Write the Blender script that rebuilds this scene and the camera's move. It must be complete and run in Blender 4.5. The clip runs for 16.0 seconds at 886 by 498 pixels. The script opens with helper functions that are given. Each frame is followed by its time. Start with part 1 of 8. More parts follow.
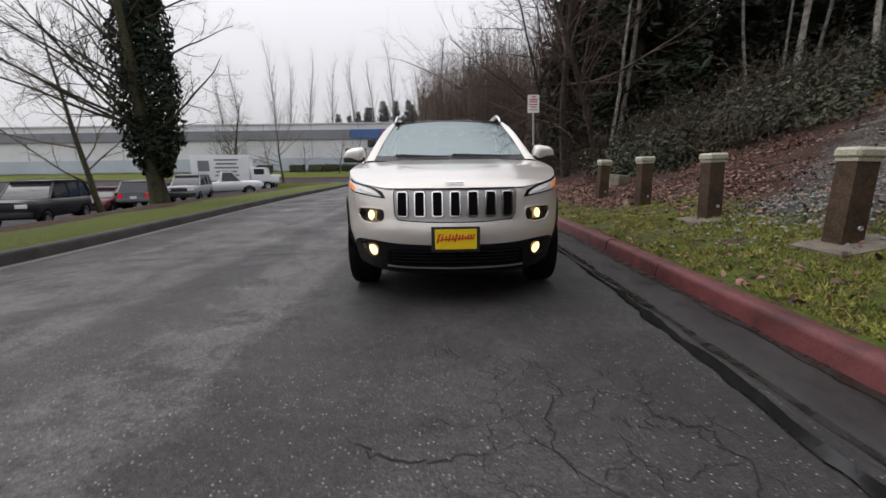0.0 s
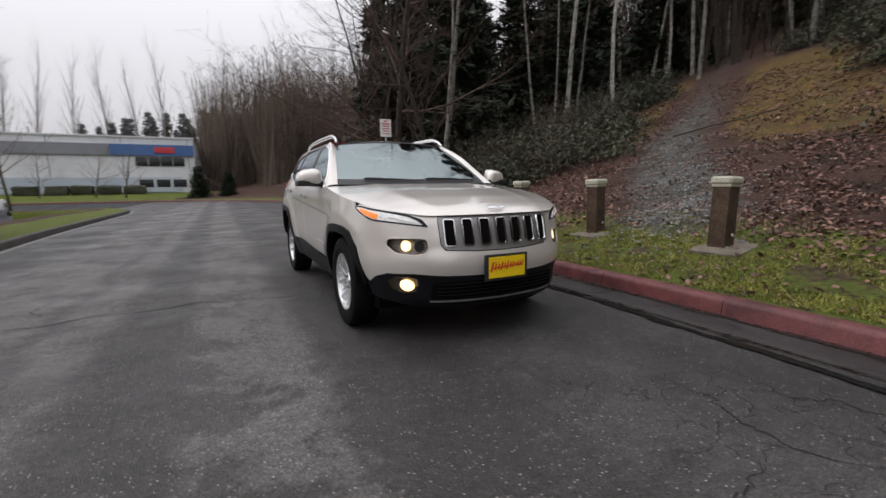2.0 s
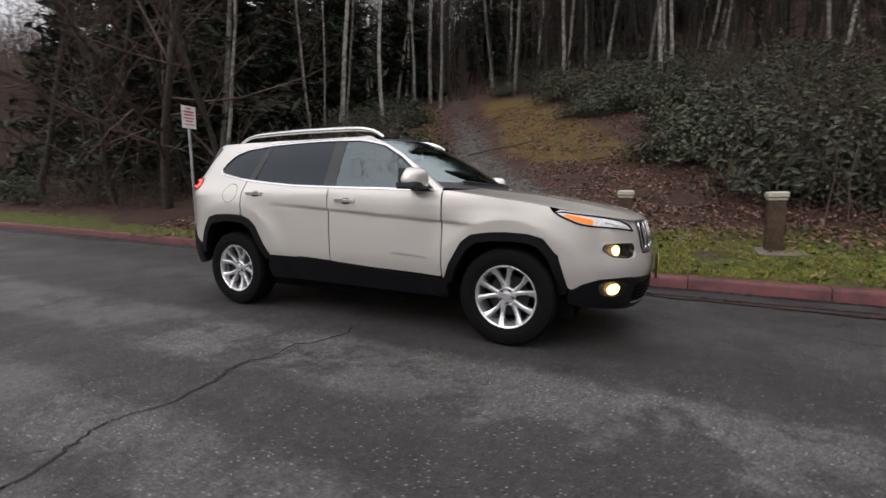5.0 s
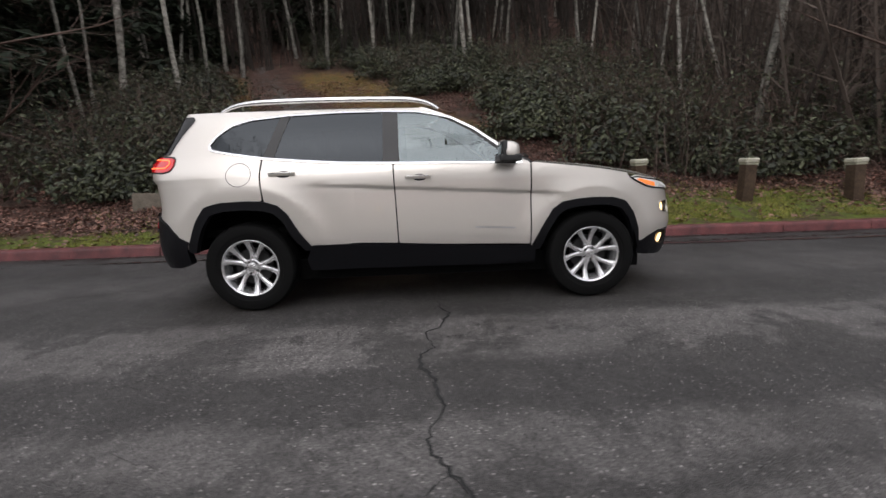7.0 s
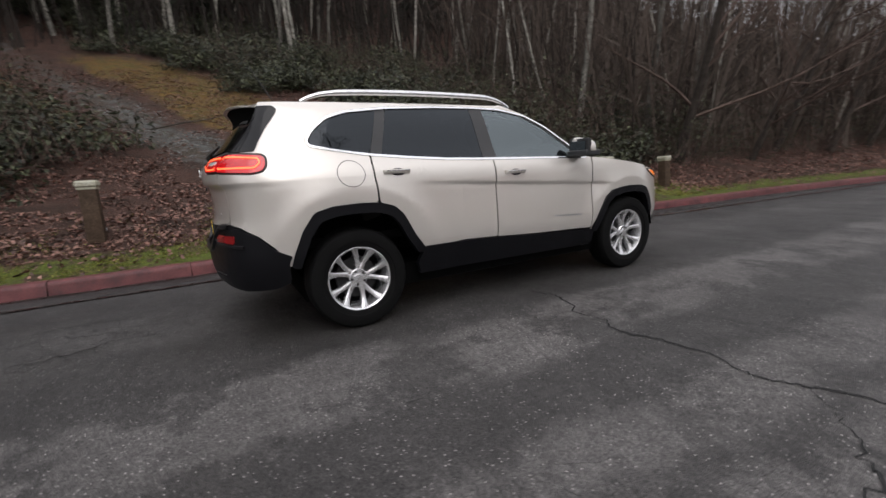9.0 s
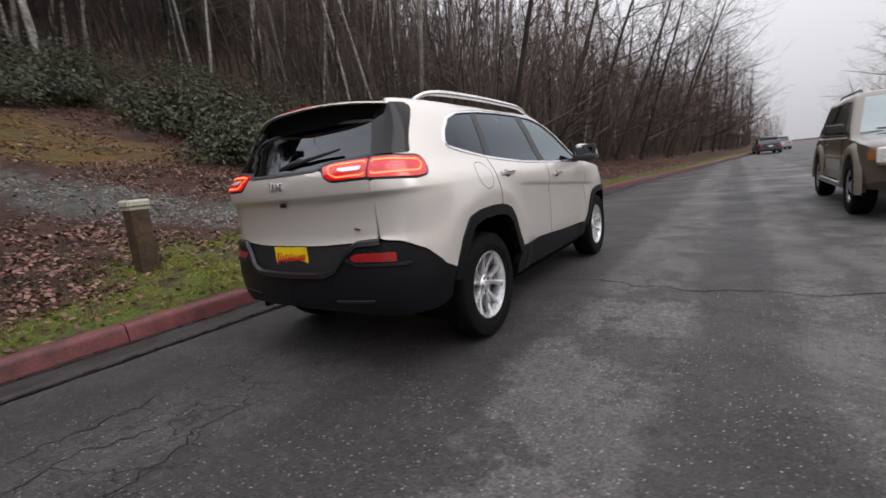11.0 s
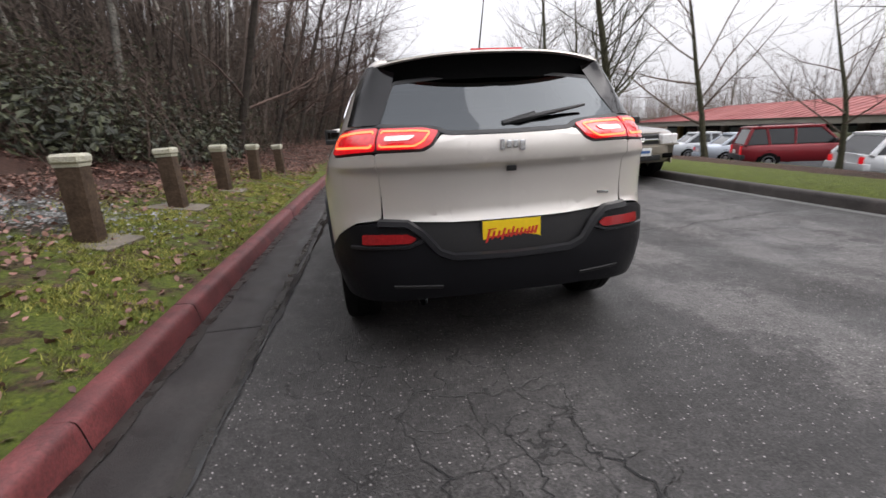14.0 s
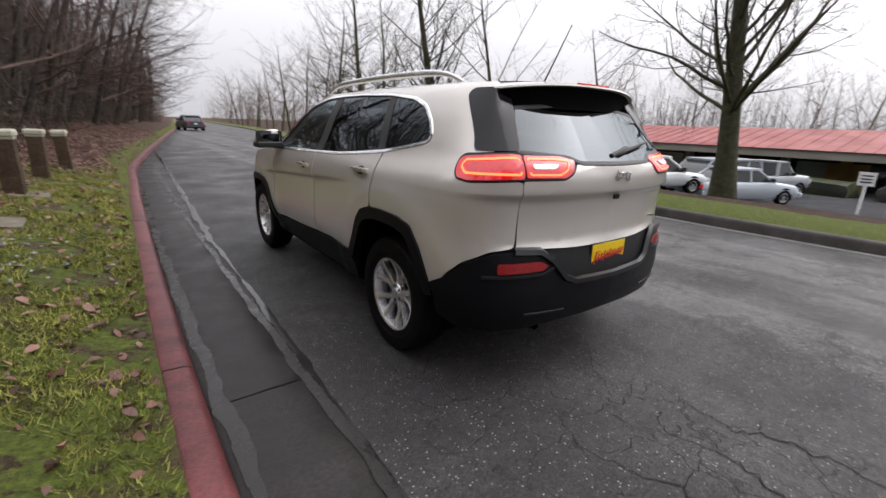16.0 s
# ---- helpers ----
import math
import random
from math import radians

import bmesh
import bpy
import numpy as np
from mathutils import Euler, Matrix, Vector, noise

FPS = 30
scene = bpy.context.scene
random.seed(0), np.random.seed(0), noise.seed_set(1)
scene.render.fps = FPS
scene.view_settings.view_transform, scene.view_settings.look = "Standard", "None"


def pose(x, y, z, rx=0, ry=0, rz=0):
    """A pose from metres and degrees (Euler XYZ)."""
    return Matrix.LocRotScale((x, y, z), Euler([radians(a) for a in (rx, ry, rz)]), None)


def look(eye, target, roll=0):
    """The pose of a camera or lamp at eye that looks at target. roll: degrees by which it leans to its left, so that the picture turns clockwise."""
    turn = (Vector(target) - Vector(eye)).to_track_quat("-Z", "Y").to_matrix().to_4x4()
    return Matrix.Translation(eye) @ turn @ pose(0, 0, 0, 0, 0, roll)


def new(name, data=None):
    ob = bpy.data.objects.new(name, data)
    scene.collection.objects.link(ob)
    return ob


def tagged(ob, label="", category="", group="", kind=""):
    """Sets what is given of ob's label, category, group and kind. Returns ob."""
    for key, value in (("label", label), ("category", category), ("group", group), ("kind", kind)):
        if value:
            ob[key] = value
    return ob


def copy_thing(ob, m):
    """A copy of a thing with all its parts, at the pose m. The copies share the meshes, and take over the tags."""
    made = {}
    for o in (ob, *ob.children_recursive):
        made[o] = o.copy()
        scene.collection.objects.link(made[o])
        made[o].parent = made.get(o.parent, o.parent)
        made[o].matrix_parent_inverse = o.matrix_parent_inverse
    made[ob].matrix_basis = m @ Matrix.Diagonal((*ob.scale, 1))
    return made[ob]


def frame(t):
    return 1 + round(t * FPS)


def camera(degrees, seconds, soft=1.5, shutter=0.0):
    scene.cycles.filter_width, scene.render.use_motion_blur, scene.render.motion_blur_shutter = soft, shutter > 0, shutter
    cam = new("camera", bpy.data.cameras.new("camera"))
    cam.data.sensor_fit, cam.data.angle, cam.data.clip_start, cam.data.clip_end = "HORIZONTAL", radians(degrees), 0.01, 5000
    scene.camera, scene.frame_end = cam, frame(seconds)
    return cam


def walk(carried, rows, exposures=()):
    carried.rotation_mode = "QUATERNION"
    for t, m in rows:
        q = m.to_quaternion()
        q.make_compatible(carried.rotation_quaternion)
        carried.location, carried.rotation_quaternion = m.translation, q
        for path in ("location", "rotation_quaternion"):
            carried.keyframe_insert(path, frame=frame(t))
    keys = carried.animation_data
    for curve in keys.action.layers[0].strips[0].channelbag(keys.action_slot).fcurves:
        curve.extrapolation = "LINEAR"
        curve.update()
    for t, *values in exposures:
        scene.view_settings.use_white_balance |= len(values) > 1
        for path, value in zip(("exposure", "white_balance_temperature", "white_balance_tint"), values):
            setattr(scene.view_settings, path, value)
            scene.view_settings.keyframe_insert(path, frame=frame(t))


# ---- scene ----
# ---- camera ----
cam = camera(91.2, 16.0, shutter=0.4)
PATH = [
    (0, (-0.115, -5.329, 1.033), (-0.1, -3.363, 0.666), -0.8),
    (0.5, (-0.456, -5.202, 1.059), (-0.241, -3.238, 0.749), -0.8),
    (1, (-0.894, -5.135, 1.084), (-0.328, -3.25, 0.73), -0.8),
    (1.5, (-1.31, -4.956, 1.072), (-0.604, -3.114, 0.741), -2.1),
    (2, (-1.714, -4.701, 1.077), (-0.812, -2.938, 0.795), -0.8),
    (2.5, (-2.131, -4.403, 1.078), (-1.043, -2.753, 0.773), -1.8),
    (3, (-2.501, -4.037, 1.071), (-1.287, -2.476, 0.773), 0.5),
    (3.5, (-2.916, -3.668, 1.077), (-1.495, -2.299, 0.751), -1.1),
    (4, (-3.244, -3.229, 1.061), (-1.697, -2.007, 0.724), -1.1),
    (4.2, (-3.347, -3.048, 1.062), (-1.752, -1.88, 0.758), 0.3),
    (6.3, (-4.193, -0.837, 1.03), (-2.237, -0.592, 0.694), -2.6),
    (6.5, (-4.209, -0.63, 1.037), (-2.245, -0.464, 0.7), -1.6),
    (7, (-4.259, -0.05, 1.047), (-2.292, -0.115, 0.694), -2.0),
    (7.5, (-4.213, 0.507, 1.062), (-2.263, 0.27, 0.684), -3.9),
    (8, (-4.145, 1.089, 1.078), (-2.249, 0.582, 0.695), -3.9),
    (8.5, (-3.966, 1.659, 1.072), (-2.134, 0.987, 0.632), -3.9),
    (9, (-3.74, 2.204, 1.087), (-2.005, 1.283, 0.711), -3.2),
    (9.2, (-3.632, 2.397, 1.1), (-1.962, 1.376, 0.693), -3.4),
    (11.3, (-1.937, 3.988, 1.098), (-0.95, 2.291, 0.715), -4.5),
    (11.5, (-1.733, 4.082, 1.153), (-0.835, 2.349, 0.719), -3.2),
    (12, (-1.217, 4.276, 1.178), (-0.445, 2.48, 0.753), -2.8),
    (12.5, (-0.706, 4.419, 1.144), (-0.193, 2.533, 0.72), -2.4),
    (13, (-0.219, 4.429, 1.179), (0.138, 2.519, 0.704), -3.1),
    (13.5, (0.24, 4.352, 1.196), (0.264, 2.41, 0.718), -2.7),
    (14, (0.677, 4.231, 1.214), (0.375, 2.328, 0.677), -3.0),
    (14.5, (1.058, 4.042, 1.23), (0.548, 2.174, 0.73), -0.6),
    (15, (1.414, 3.863, 1.23), (0.637, 2.113, 0.653), -0.5),
    (15.5, (1.764, 3.64, 1.262), (0.8, 1.962, 0.755), -0.3),
    (16, (2.128, 3.487, 1.347), (0.964, 1.956, 0.798), 2.0),
]
walk(cam, [(t, look(eye, target, roll)) for t, eye, target, roll in PATH], [(0, -0.40, 6500, 13.5), (4, -0.40, 6500, 13.5), (9, -0.46, 6500, 13.5), (11.5, -0.23, 6500, 14), (12.6, -0.28, 6500, 14), (13.6, 0.09, 6500, 14), (14.2, 0.12, 6500, 14), (16, 0.0, 6500, 14)])

# ---- world and light: overcast winter day ----
world = bpy.data.worlds.new("overcast_sky")
scene.world = world
world.use_nodes = True
wn, wl = world.node_tree.nodes, world.node_tree.links
wn.clear()
sky = wn.new("ShaderNodeTexSky")
sky.sky_type = "NISHITA"
sky.sun_disc = False
sky.sun_elevation = radians(38)
sky.sun_rotation = radians(284)
sky.air_density, sky.dust_density, sky.ozone_density = 1.6, 6.0, 1.0
grey = wn.new("ShaderNodeHueSaturation")
grey.inputs["Saturation"].default_value = 0.10
cloud = wn.new("ShaderNodeMix")
cloud.data_type = "RGBA"
cloud.inputs["Factor"].default_value = 0.72
cloud.inputs["B"].default_value = (8.6, 8.75, 9.1, 1)
back = wn.new("ShaderNodeBackground")
back.inputs["Strength"].default_value = 0.10
wout = wn.new("ShaderNodeOutputWorld")
wl.new(sky.outputs["Color"], grey.inputs["Color"])
wl.new(grey.outputs["Color"], cloud.inputs["A"])
# overcast: the zenith is brighter than the horizon
tco = wn.new("ShaderNodeTexCoord")
sxyz = wn.new("ShaderNodeSeparateXYZ")
rise = wn.new("ShaderNodeMapRange")
rise.inputs["From Min"].default_value, rise.inputs["From Max"].default_value = 0.0, 1.0
rise.inputs["To Min"].default_value, rise.inputs["To Max"].default_value = 1.0, 3.0
dome = wn.new("ShaderNodeVectorMath")
dome.operation = "SCALE"
wl.new(tco.outputs["Generated"], sxyz.inputs[0])
wl.new(sxyz.outputs["Z"], rise.inputs["Value"])
wl.new(cloud.outputs["Result"], dome.inputs[0])
wl.new(rise.outputs["Result"], dome.inputs["Scale"])
wl.new(dome.outputs["Vector"], back.inputs["Color"])
wl.new(back.outputs["Background"], wout.inputs["Surface"])
sun_data = bpy.data.lights.new("sun", "SUN")
sun_data.energy, sun_data.angle, sun_data.color = 0.6, radians(40), (1.0, 0.97, 0.93)
sun = new("sun", sun_data)
sun.matrix_world = look((-12, 3, 22), (0, 0, 0))

# ---- materials ----
def mat(name, color, rough=0.6, metal=0.0, var=0.0, scale=4.0, fine=0.0, fine_scale=90.0, bump=0.0, bump_scale=60.0,
        color2=None, coat=0.0, rough_var=0.0, island=0.0, rand=0.0, spec=0.5, emit=None, emit_strength=0.0, trans=0.0):
    """Principled material; colour varies at a broad and a fine scale, with fine relief."""
    m = bpy.data.materials.new(name)
    m.use_nodes = True
    n, l = m.node_tree.nodes, m.node_tree.links
    b = n["Principled BSDF"]
    b.inputs["Roughness"].default_value, b.inputs["Metallic"].default_value = rough, metal
    b.inputs["Specular IOR Level"].default_value = spec
    b.inputs["Coat Weight"].default_value, b.inputs["Coat Roughness"].default_value = coat, 0.04
    b.inputs["Transmission Weight"].default_value = trans
    base = (*color, 1)
    b.inputs["Base Color"].default_value = base
    if emit:
        b.inputs["Emission Color"].default_value = (*emit, 1)
        b.inputs["Emission Strength"].default_value = emit_strength
    if not (var or fine or bump or island or rand or rough_var or color2):
        return m
    co = n.new("ShaderNodeTexCoord")
    big = n.new("ShaderNodeTexNoise")
    big.inputs["Scale"].default_value, big.inputs["Detail"].default_value, big.inputs["Roughness"].default_value = scale, 5, 0.6
    l.new(co.outputs["Object"], big.inputs["Vector"])
    mix = n.new("ShaderNodeMix")
    mix.data_type = "RGBA"
    dark = tuple(c * (1 - var) for c in color)
    lite = color2 or tuple(min(1, c * (1 + var)) for c in color)
    mix.inputs["A"].default_value, mix.inputs["B"].default_value = (*dark, 1), (*lite, 1)
    ramp = n.new("ShaderNodeMapRange")
    ramp.inputs["From Min"].default_value, ramp.inputs["From Max"].default_value = 0.3, 0.7
    l.new(big.outputs["Fac"], ramp.inputs["Value"])
    l.new(ramp.outputs["Result"], mix.inputs["Factor"])
    out = mix.outputs["Result"]
    val = None
    if fine:
        sm = n.new("ShaderNodeTexNoise")
        sm.inputs["Scale"].default_value, sm.inputs["Detail"].default_value = fine_scale, 3
        l.new(co.outputs["Object"], sm.inputs["Vector"])
        mr = n.new("ShaderNodeMapRange")
        mr.inputs["From Min"].default_value, mr.inputs["From Max"].default_value = 0.3, 0.7
        mr.inputs["To Min"].default_value, mr.inputs["To Max"].default_value = 1 - fine, 1 + fine
        l.new(sm.outputs["Fac"], mr.inputs["Value"])
        val = mr.outputs["Result"]
    for amount, kind in ((island, "ShaderNodeNewGeometry"), (rand, "ShaderNodeObjectInfo")):
        if amount:
            g = n.new(kind)
            mr = n.new("ShaderNodeMapRange")
            mr.inputs["To Min"].default_value, mr.inputs["To Max"].default_value = 1 - amount, 1 + amount
            l.new(g.outputs["Random Per Island" if kind.endswith("Geometry") else "Random"], mr.inputs["Value"])
            if val:
                mu = n.new("ShaderNodeMath")
                mu.operation = "MULTIPLY"
                l.new(val, mu.inputs[0])
                l.new(mr.outputs["Result"], mu.inputs[1])
                val = mu.outputs["Value"]
            else:
                val = mr.outputs["Result"]
    if val:
        vm = n.new("ShaderNodeVectorMath")
        vm.operation = "SCALE"
        l.new(out, vm.inputs[0])
        l.new(val, vm.inputs["Scale"])
        out = vm.outputs["Vector"]
    l.new(out, b.inputs["Base Color"])
    if rough_var:
        mr = n.new("ShaderNodeMapRange")
        mr.inputs["From Min"].default_value, mr.inputs["From Max"].default_value = 0.3, 0.7
        mr.inputs["To Min"].default_value, mr.inputs["To Max"].default_value = max(0.02, rough - rough_var), min(1, rough + rough_var)
        l.new(big.outputs["Fac"], mr.inputs["Value"])
        l.new(mr.outputs["Result"], b.inputs["Roughness"])
    if bump:
        bn = n.new("ShaderNodeTexNoise")
        bn.inputs["Scale"].default_value, bn.inputs["Detail"].default_value = bump_scale, 4
        l.new(co.outputs["Object"], bn.inputs["Vector"])
        bp = n.new("ShaderNodeBump")
        bp.inputs["Strength"].default_value, bp.inputs["Distance"].default_value = bump, 0.02
        l.new(bn.outputs["Fac"], bp.inputs["Height"])
        l.new(bp.outputs["Normal"], b.inputs["Normal"])
    return m


def node(m, kind, **sets):
    nd = m.node_tree.nodes.new(kind)
    for k, v in sets.items():
        nd.inputs[k.replace("_", " ")].default_value = v
    return nd


def asphalt(name, base, worn_and_dimmed_bands, gloss=0.4, damp_range=(0.42, 0.75)):
    """Old asphalt: pale stones, broad worn and dimmed bands along the road, dark damp stains, fine crack nets."""
    m = bpy.data.materials.new(name)
    m.use_nodes = True
    n, l = m.node_tree.nodes, m.node_tree.links
    b = n["Principled BSDF"]
    co = n.new("ShaderNodeTexCoord")
    P = co.outputs["Object"]

    def noise_of(scale, detail=4, vec=P, rough=0.6):
        t = node(m, "ShaderNodeTexNoise", Scale=scale, Detail=detail, Roughness=rough)
        l.new(vec, t.inputs["Vector"])
        return t.outputs["Fac"]

    def ranged(v, a, c, lo, hi):
        r = n.new("ShaderNodeMapRange")
        for k, x in zip(("From Min", "From Max", "To Min", "To Max"), (a, c, lo, hi)):
            r.inputs[k].default_value = x
        l.new(v, r.inputs["Value"])
        return r.outputs["Result"]

    def math_of(op, a, c):
        q = n.new("ShaderNodeMath")
        q.operation = op
        for i, v in enumerate((a, c)):
            if isinstance(v, (int, float)):
                q.inputs[i].default_value = v
            else:
                l.new(v, q.inputs[i])
        return q.outputs["Value"]

    sep = n.new("ShaderNodeSeparateXYZ")
    l.new(P, sep.inputs[0])
    x = math_of("ADD", sep.outputs["X"], math_of("MULTIPLY", math_of("SUBTRACT", noise_of(0.8, 7, rough=0.78), 0.5), 0.85))
    value = ranged(noise_of(0.5, 6), 0.3, 0.7, 0.78, 1.2)
    for centre, half, gain, rest in worn_and_dimmed_bands:
        d = math_of("ABSOLUTE", math_of("SUBTRACT", x, centre), 0)
        band = ranged(d, half, half - 0.15, 0.0, 1.0)
        broken = ranged(noise_of(1.1 - 0.15 * centre, 6, rough=0.74), 0.50, 0.56, 1.0, rest)
        value = math_of("MULTIPLY", value, math_of("ADD", 1.0, math_of("MULTIPLY", math_of("MULTIPLY", band, broken), gain)))
    value = math_of("MULTIPLY", value, ranged(noise_of(20, 5, rough=0.75), 0.3, 0.7, 0.58, 1.42))
    value = math_of("MULTIPLY", value, ranged(noise_of(2.6, 7, rough=0.75), 0.35, 0.65, 0.80, 1.20))
    value = math_of("MULTIPLY", value, ranged(noise_of(75, 3, rough=0.7), 0.3, 0.7, 0.35, 1.65))
    # pale stones in the surface
    vor = node(m, "ShaderNodeTexVoronoi", Scale=54.0)
    l.new(P, vor.inputs["Vector"])
    near = ranged(vor.outputs["Distance"], 0.17, 0.30, 1.0, 0.0)
    sepc = n.new("ShaderNodeSeparateColor")
    l.new(vor.outputs["Color"], sepc.inputs[0])
    pick = ranged(sepc.outputs["Red"], 0.62, 0.99, 0.0, 1.0)
    stone = math_of("MULTIPLY", near, pick)
    value = math_of("ADD", value, math_of("MULTIPLY", stone, 8.0))
    vor2 = node(m, "ShaderNodeTexVoronoi", Scale=190.0)
    l.new(P, vor2.inputs["Vector"])
    value = math_of("MULTIPLY", value, ranged(vor2.outputs["Distance"], 0.0, 0.7, 1.18, 0.72))
    # crack nets
    wv = n.new("ShaderNodeVectorMath")
    wv.operation = "ADD"
    nz = node(m, "ShaderNodeTexNoise", Scale=6.0, Detail=3)
    l.new(P, nz.inputs["Vector"])
    sc = n.new("ShaderNodeVectorMath")
    sc.operation = "SCALE"
    sc.inputs["Scale"].default_value = 0.22
    l.new(nz.outputs["Color"], sc.inputs[0])
    l.new(P, wv.inputs[0])
    l.new(sc.outputs["Vector"], wv.inputs[1])
    cr = node(m, "ShaderNodeTexVoronoi", Scale=3.4)
    cr.feature = "DISTANCE_TO_EDGE"
    l.new(wv.outputs["Vector"], cr.inputs["Vector"])
    line = ranged(cr.outputs["Distance"], 0.004, 0.02, 1.0, 0.0)
    # the crack net is thickest along the wheel track beside the gutter
    track = ranged(math_of("ABSOLUTE", math_of("SUBTRACT", sep.outputs["X"], 0.45), 0), 0.55, 0.95, 0.14, 0.0)
    where = ranged(math_of("ADD", noise_of(0.55, 3), track), 0.56, 0.66, 0.0, 0.85)
    crack = math_of("MULTIPLY", line, where)
    value = math_of("MULTIPLY", value, math_of("SUBTRACT", 1.0, math_of("MULTIPLY", crack, 0.7)))
    tint = n.new("ShaderNodeVectorMath")
    tint.operation = "SCALE"
    tint.inputs[0].default_value = base
    l.new(value, tint.inputs["Scale"])
    l.new(tint.outputs["Vector"], b.inputs["Base Color"])
    damp = ranged(noise_of(0.9, 5), 0.35, 0.65, *damp_range)
    l.new(damp, b.inputs["Roughness"])
    b.inputs["Specular IOR Level"].default_value = gloss
    bp = node(m, "ShaderNodeBump", Strength=0.55, Distance=0.012)
    h = math_of("SUBTRACT", math_of("ADD", noise_of(110, 3), math_of("MULTIPLY", vor2.outputs["Distance"], 0.6)), math_of("MULTIPLY", crack, 1.5))
    l.new(h, bp.inputs["Height"])
    l.new(bp.outputs["Normal"], b.inputs["Normal"])
    return m


# last band darkens the gutter side: damp asphalt plus lens vignetting in the colour
ASPHALT = asphalt("asphalt", (0.0440, 0.0412, 0.0398), [(-2.74, 0.26, 1.5, 0.45), (-3.62, 0.66, 1.3, 0.05), (-1.62, 0.44, 1.5, 0.12), (0.0, 0.45, 0.4, 0.1), (1.05, 0.42, -0.25, 0.5)])
LOT = asphalt("lot_asphalt", (0.052, 0.053, 0.056), [], 0.06, (0.7, 0.95))
CONCRETE = mat("gutter_concrete", (0.024, 0.021, 0.020), 0.58, spec=0.35, var=0.5, scale=2.6, fine=0.35, fine_scale=60, bump=0.35, bump_scale=160, rough_var=0.25)
RED_KERB = mat("red_painted_kerb", (0.085, 0.013, 0.015), 0.55, var=0.45, scale=5, fine=0.28, fine_scale=60, bump=0.22, bump_scale=120, color2=(0.15, 0.036, 0.036))
KERB = mat("mossy_kerb", (0.04, 0.034, 0.03), 0.8, var=0.4, scale=3, fine=0.3, bump=0.4, color2=(0.065, 0.055, 0.05))
POST_WOOD = mat("post_wood", (0.064, 0.043, 0.029), 0.75, var=0.35, scale=5, fine=0.2, fine_scale=40, bump=0.25, bump_scale=40, spec=0.15)
POST_CAP = mat("post_cap", (0.52, 0.50, 0.42), 0.7, var=0.25, scale=14, fine=0.3, fine_scale=90, bump=0.3, color2=(0.36, 0.35, 0.25))
FOOTING = mat("footing_concrete", (0.13, 0.11, 0.085), 0.85, var=0.3, scale=8, fine=0.25, bump=0.4)
STEEL = mat("galvanised_steel", (0.42, 0.43, 0.44), 0.45, metal=0.8, var=0.15, scale=20)
WHITE_PAINT = mat("white_paint", (0.72, 0.72, 0.70), 0.45, var=0.08, scale=5, fine=0.05)
BLACK = mat("black_plastic", (0.018, 0.018, 0.019), 0.5, fine=0.15, bump=0.08, bump_scale=300)
BARK = mat("bark_brown", (0.075, 0.062, 0.048), 0.85, var=0.4, scale=9, fine=0.4, fine_scale=60, bump=0.6, bump_scale=40, color2=(0.085, 0.088, 0.05), spec=0.15)
BARK_PALE = mat("bark_pale", (0.19, 0.175, 0.15), 0.8, var=0.6, scale=5, fine=0.45, fine_scale=30, bump=0.5, color2=(0.34, 0.32, 0.28), rand=0.55, spec=0.15)
BARK_DARK = mat("bark_dark", (0.048, 0.04, 0.034), 0.9, var=0.4, scale=8, fine=0.3, bump=0.4, rand=0.3, spec=0.15)
TWIG_RED = mat("twig_brown", (0.085, 0.06, 0.05), 0.85, var=0.3, scale=3, rand=0.25, spec=0.15)
TWIG_GREY = mat("twig_grey_brown", (0.095, 0.076, 0.064), 0.9, var=0.35, scale=0.4, spec=0.1, island=0.6)
TWIG_BEND = mat("twig_dull_brown", (0.100, 0.078, 0.062), 0.9, var=0.35, scale=0.12, spec=0.1, island=0.4)
# twig colour lightened for haze over the far poplars
TWIG_FAR = mat("twig_haze_pale", (0.26, 0.24, 0.235), 0.9, var=0.2, scale=1, spec=0.15)
# distance haze mixed into the brown of the twigs
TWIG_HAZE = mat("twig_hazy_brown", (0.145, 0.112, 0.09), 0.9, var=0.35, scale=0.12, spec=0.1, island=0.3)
# needles greyed and lightened to carry the distance haze
NEEDLE_HAZE = mat("hazed_conifer_needles", (0.15, 0.16, 0.155), 0.8, var=0.3, scale=0.3, island=0.3, spec=0.1)
LEAF = mat("evergreen_leaf", (0.022, 0.034, 0.018), 0.48, spec=0.3, var=0.5, scale=2.2, island=0.8, rand=0.3, color2=(0.068, 0.072, 0.036))
LEAF_DARK = mat("conifer_needles", (0.028, 0.038, 0.024), 0.6, var=0.4, scale=2, island=0.5, rand=0.2, spec=0.15)
LEAF_RED = mat("rusty_leaf", (0.085, 0.026, 0.020), 0.55, var=0.4, scale=2.5, island=0.6, color2=(0.13, 0.05, 0.035), spec=0.2)
LITTER = mat("dead_leaf", (0.15, 0.066, 0.050), 0.5, var=0.4, scale=3, island=0.75, color2=(0.225, 0.125, 0.095), spec=0.3)
GRASS = mat("grass_blade", (0.155, 0.20, 0.034), 0.6, var=0.4, scale=3.5, island=0.5, color2=(0.29, 0.27, 0.07), spec=0.15)
PEBBLE = mat("pebble", (0.17, 0.17, 0.165), 0.8, var=0.3, scale=5, island=0.5)

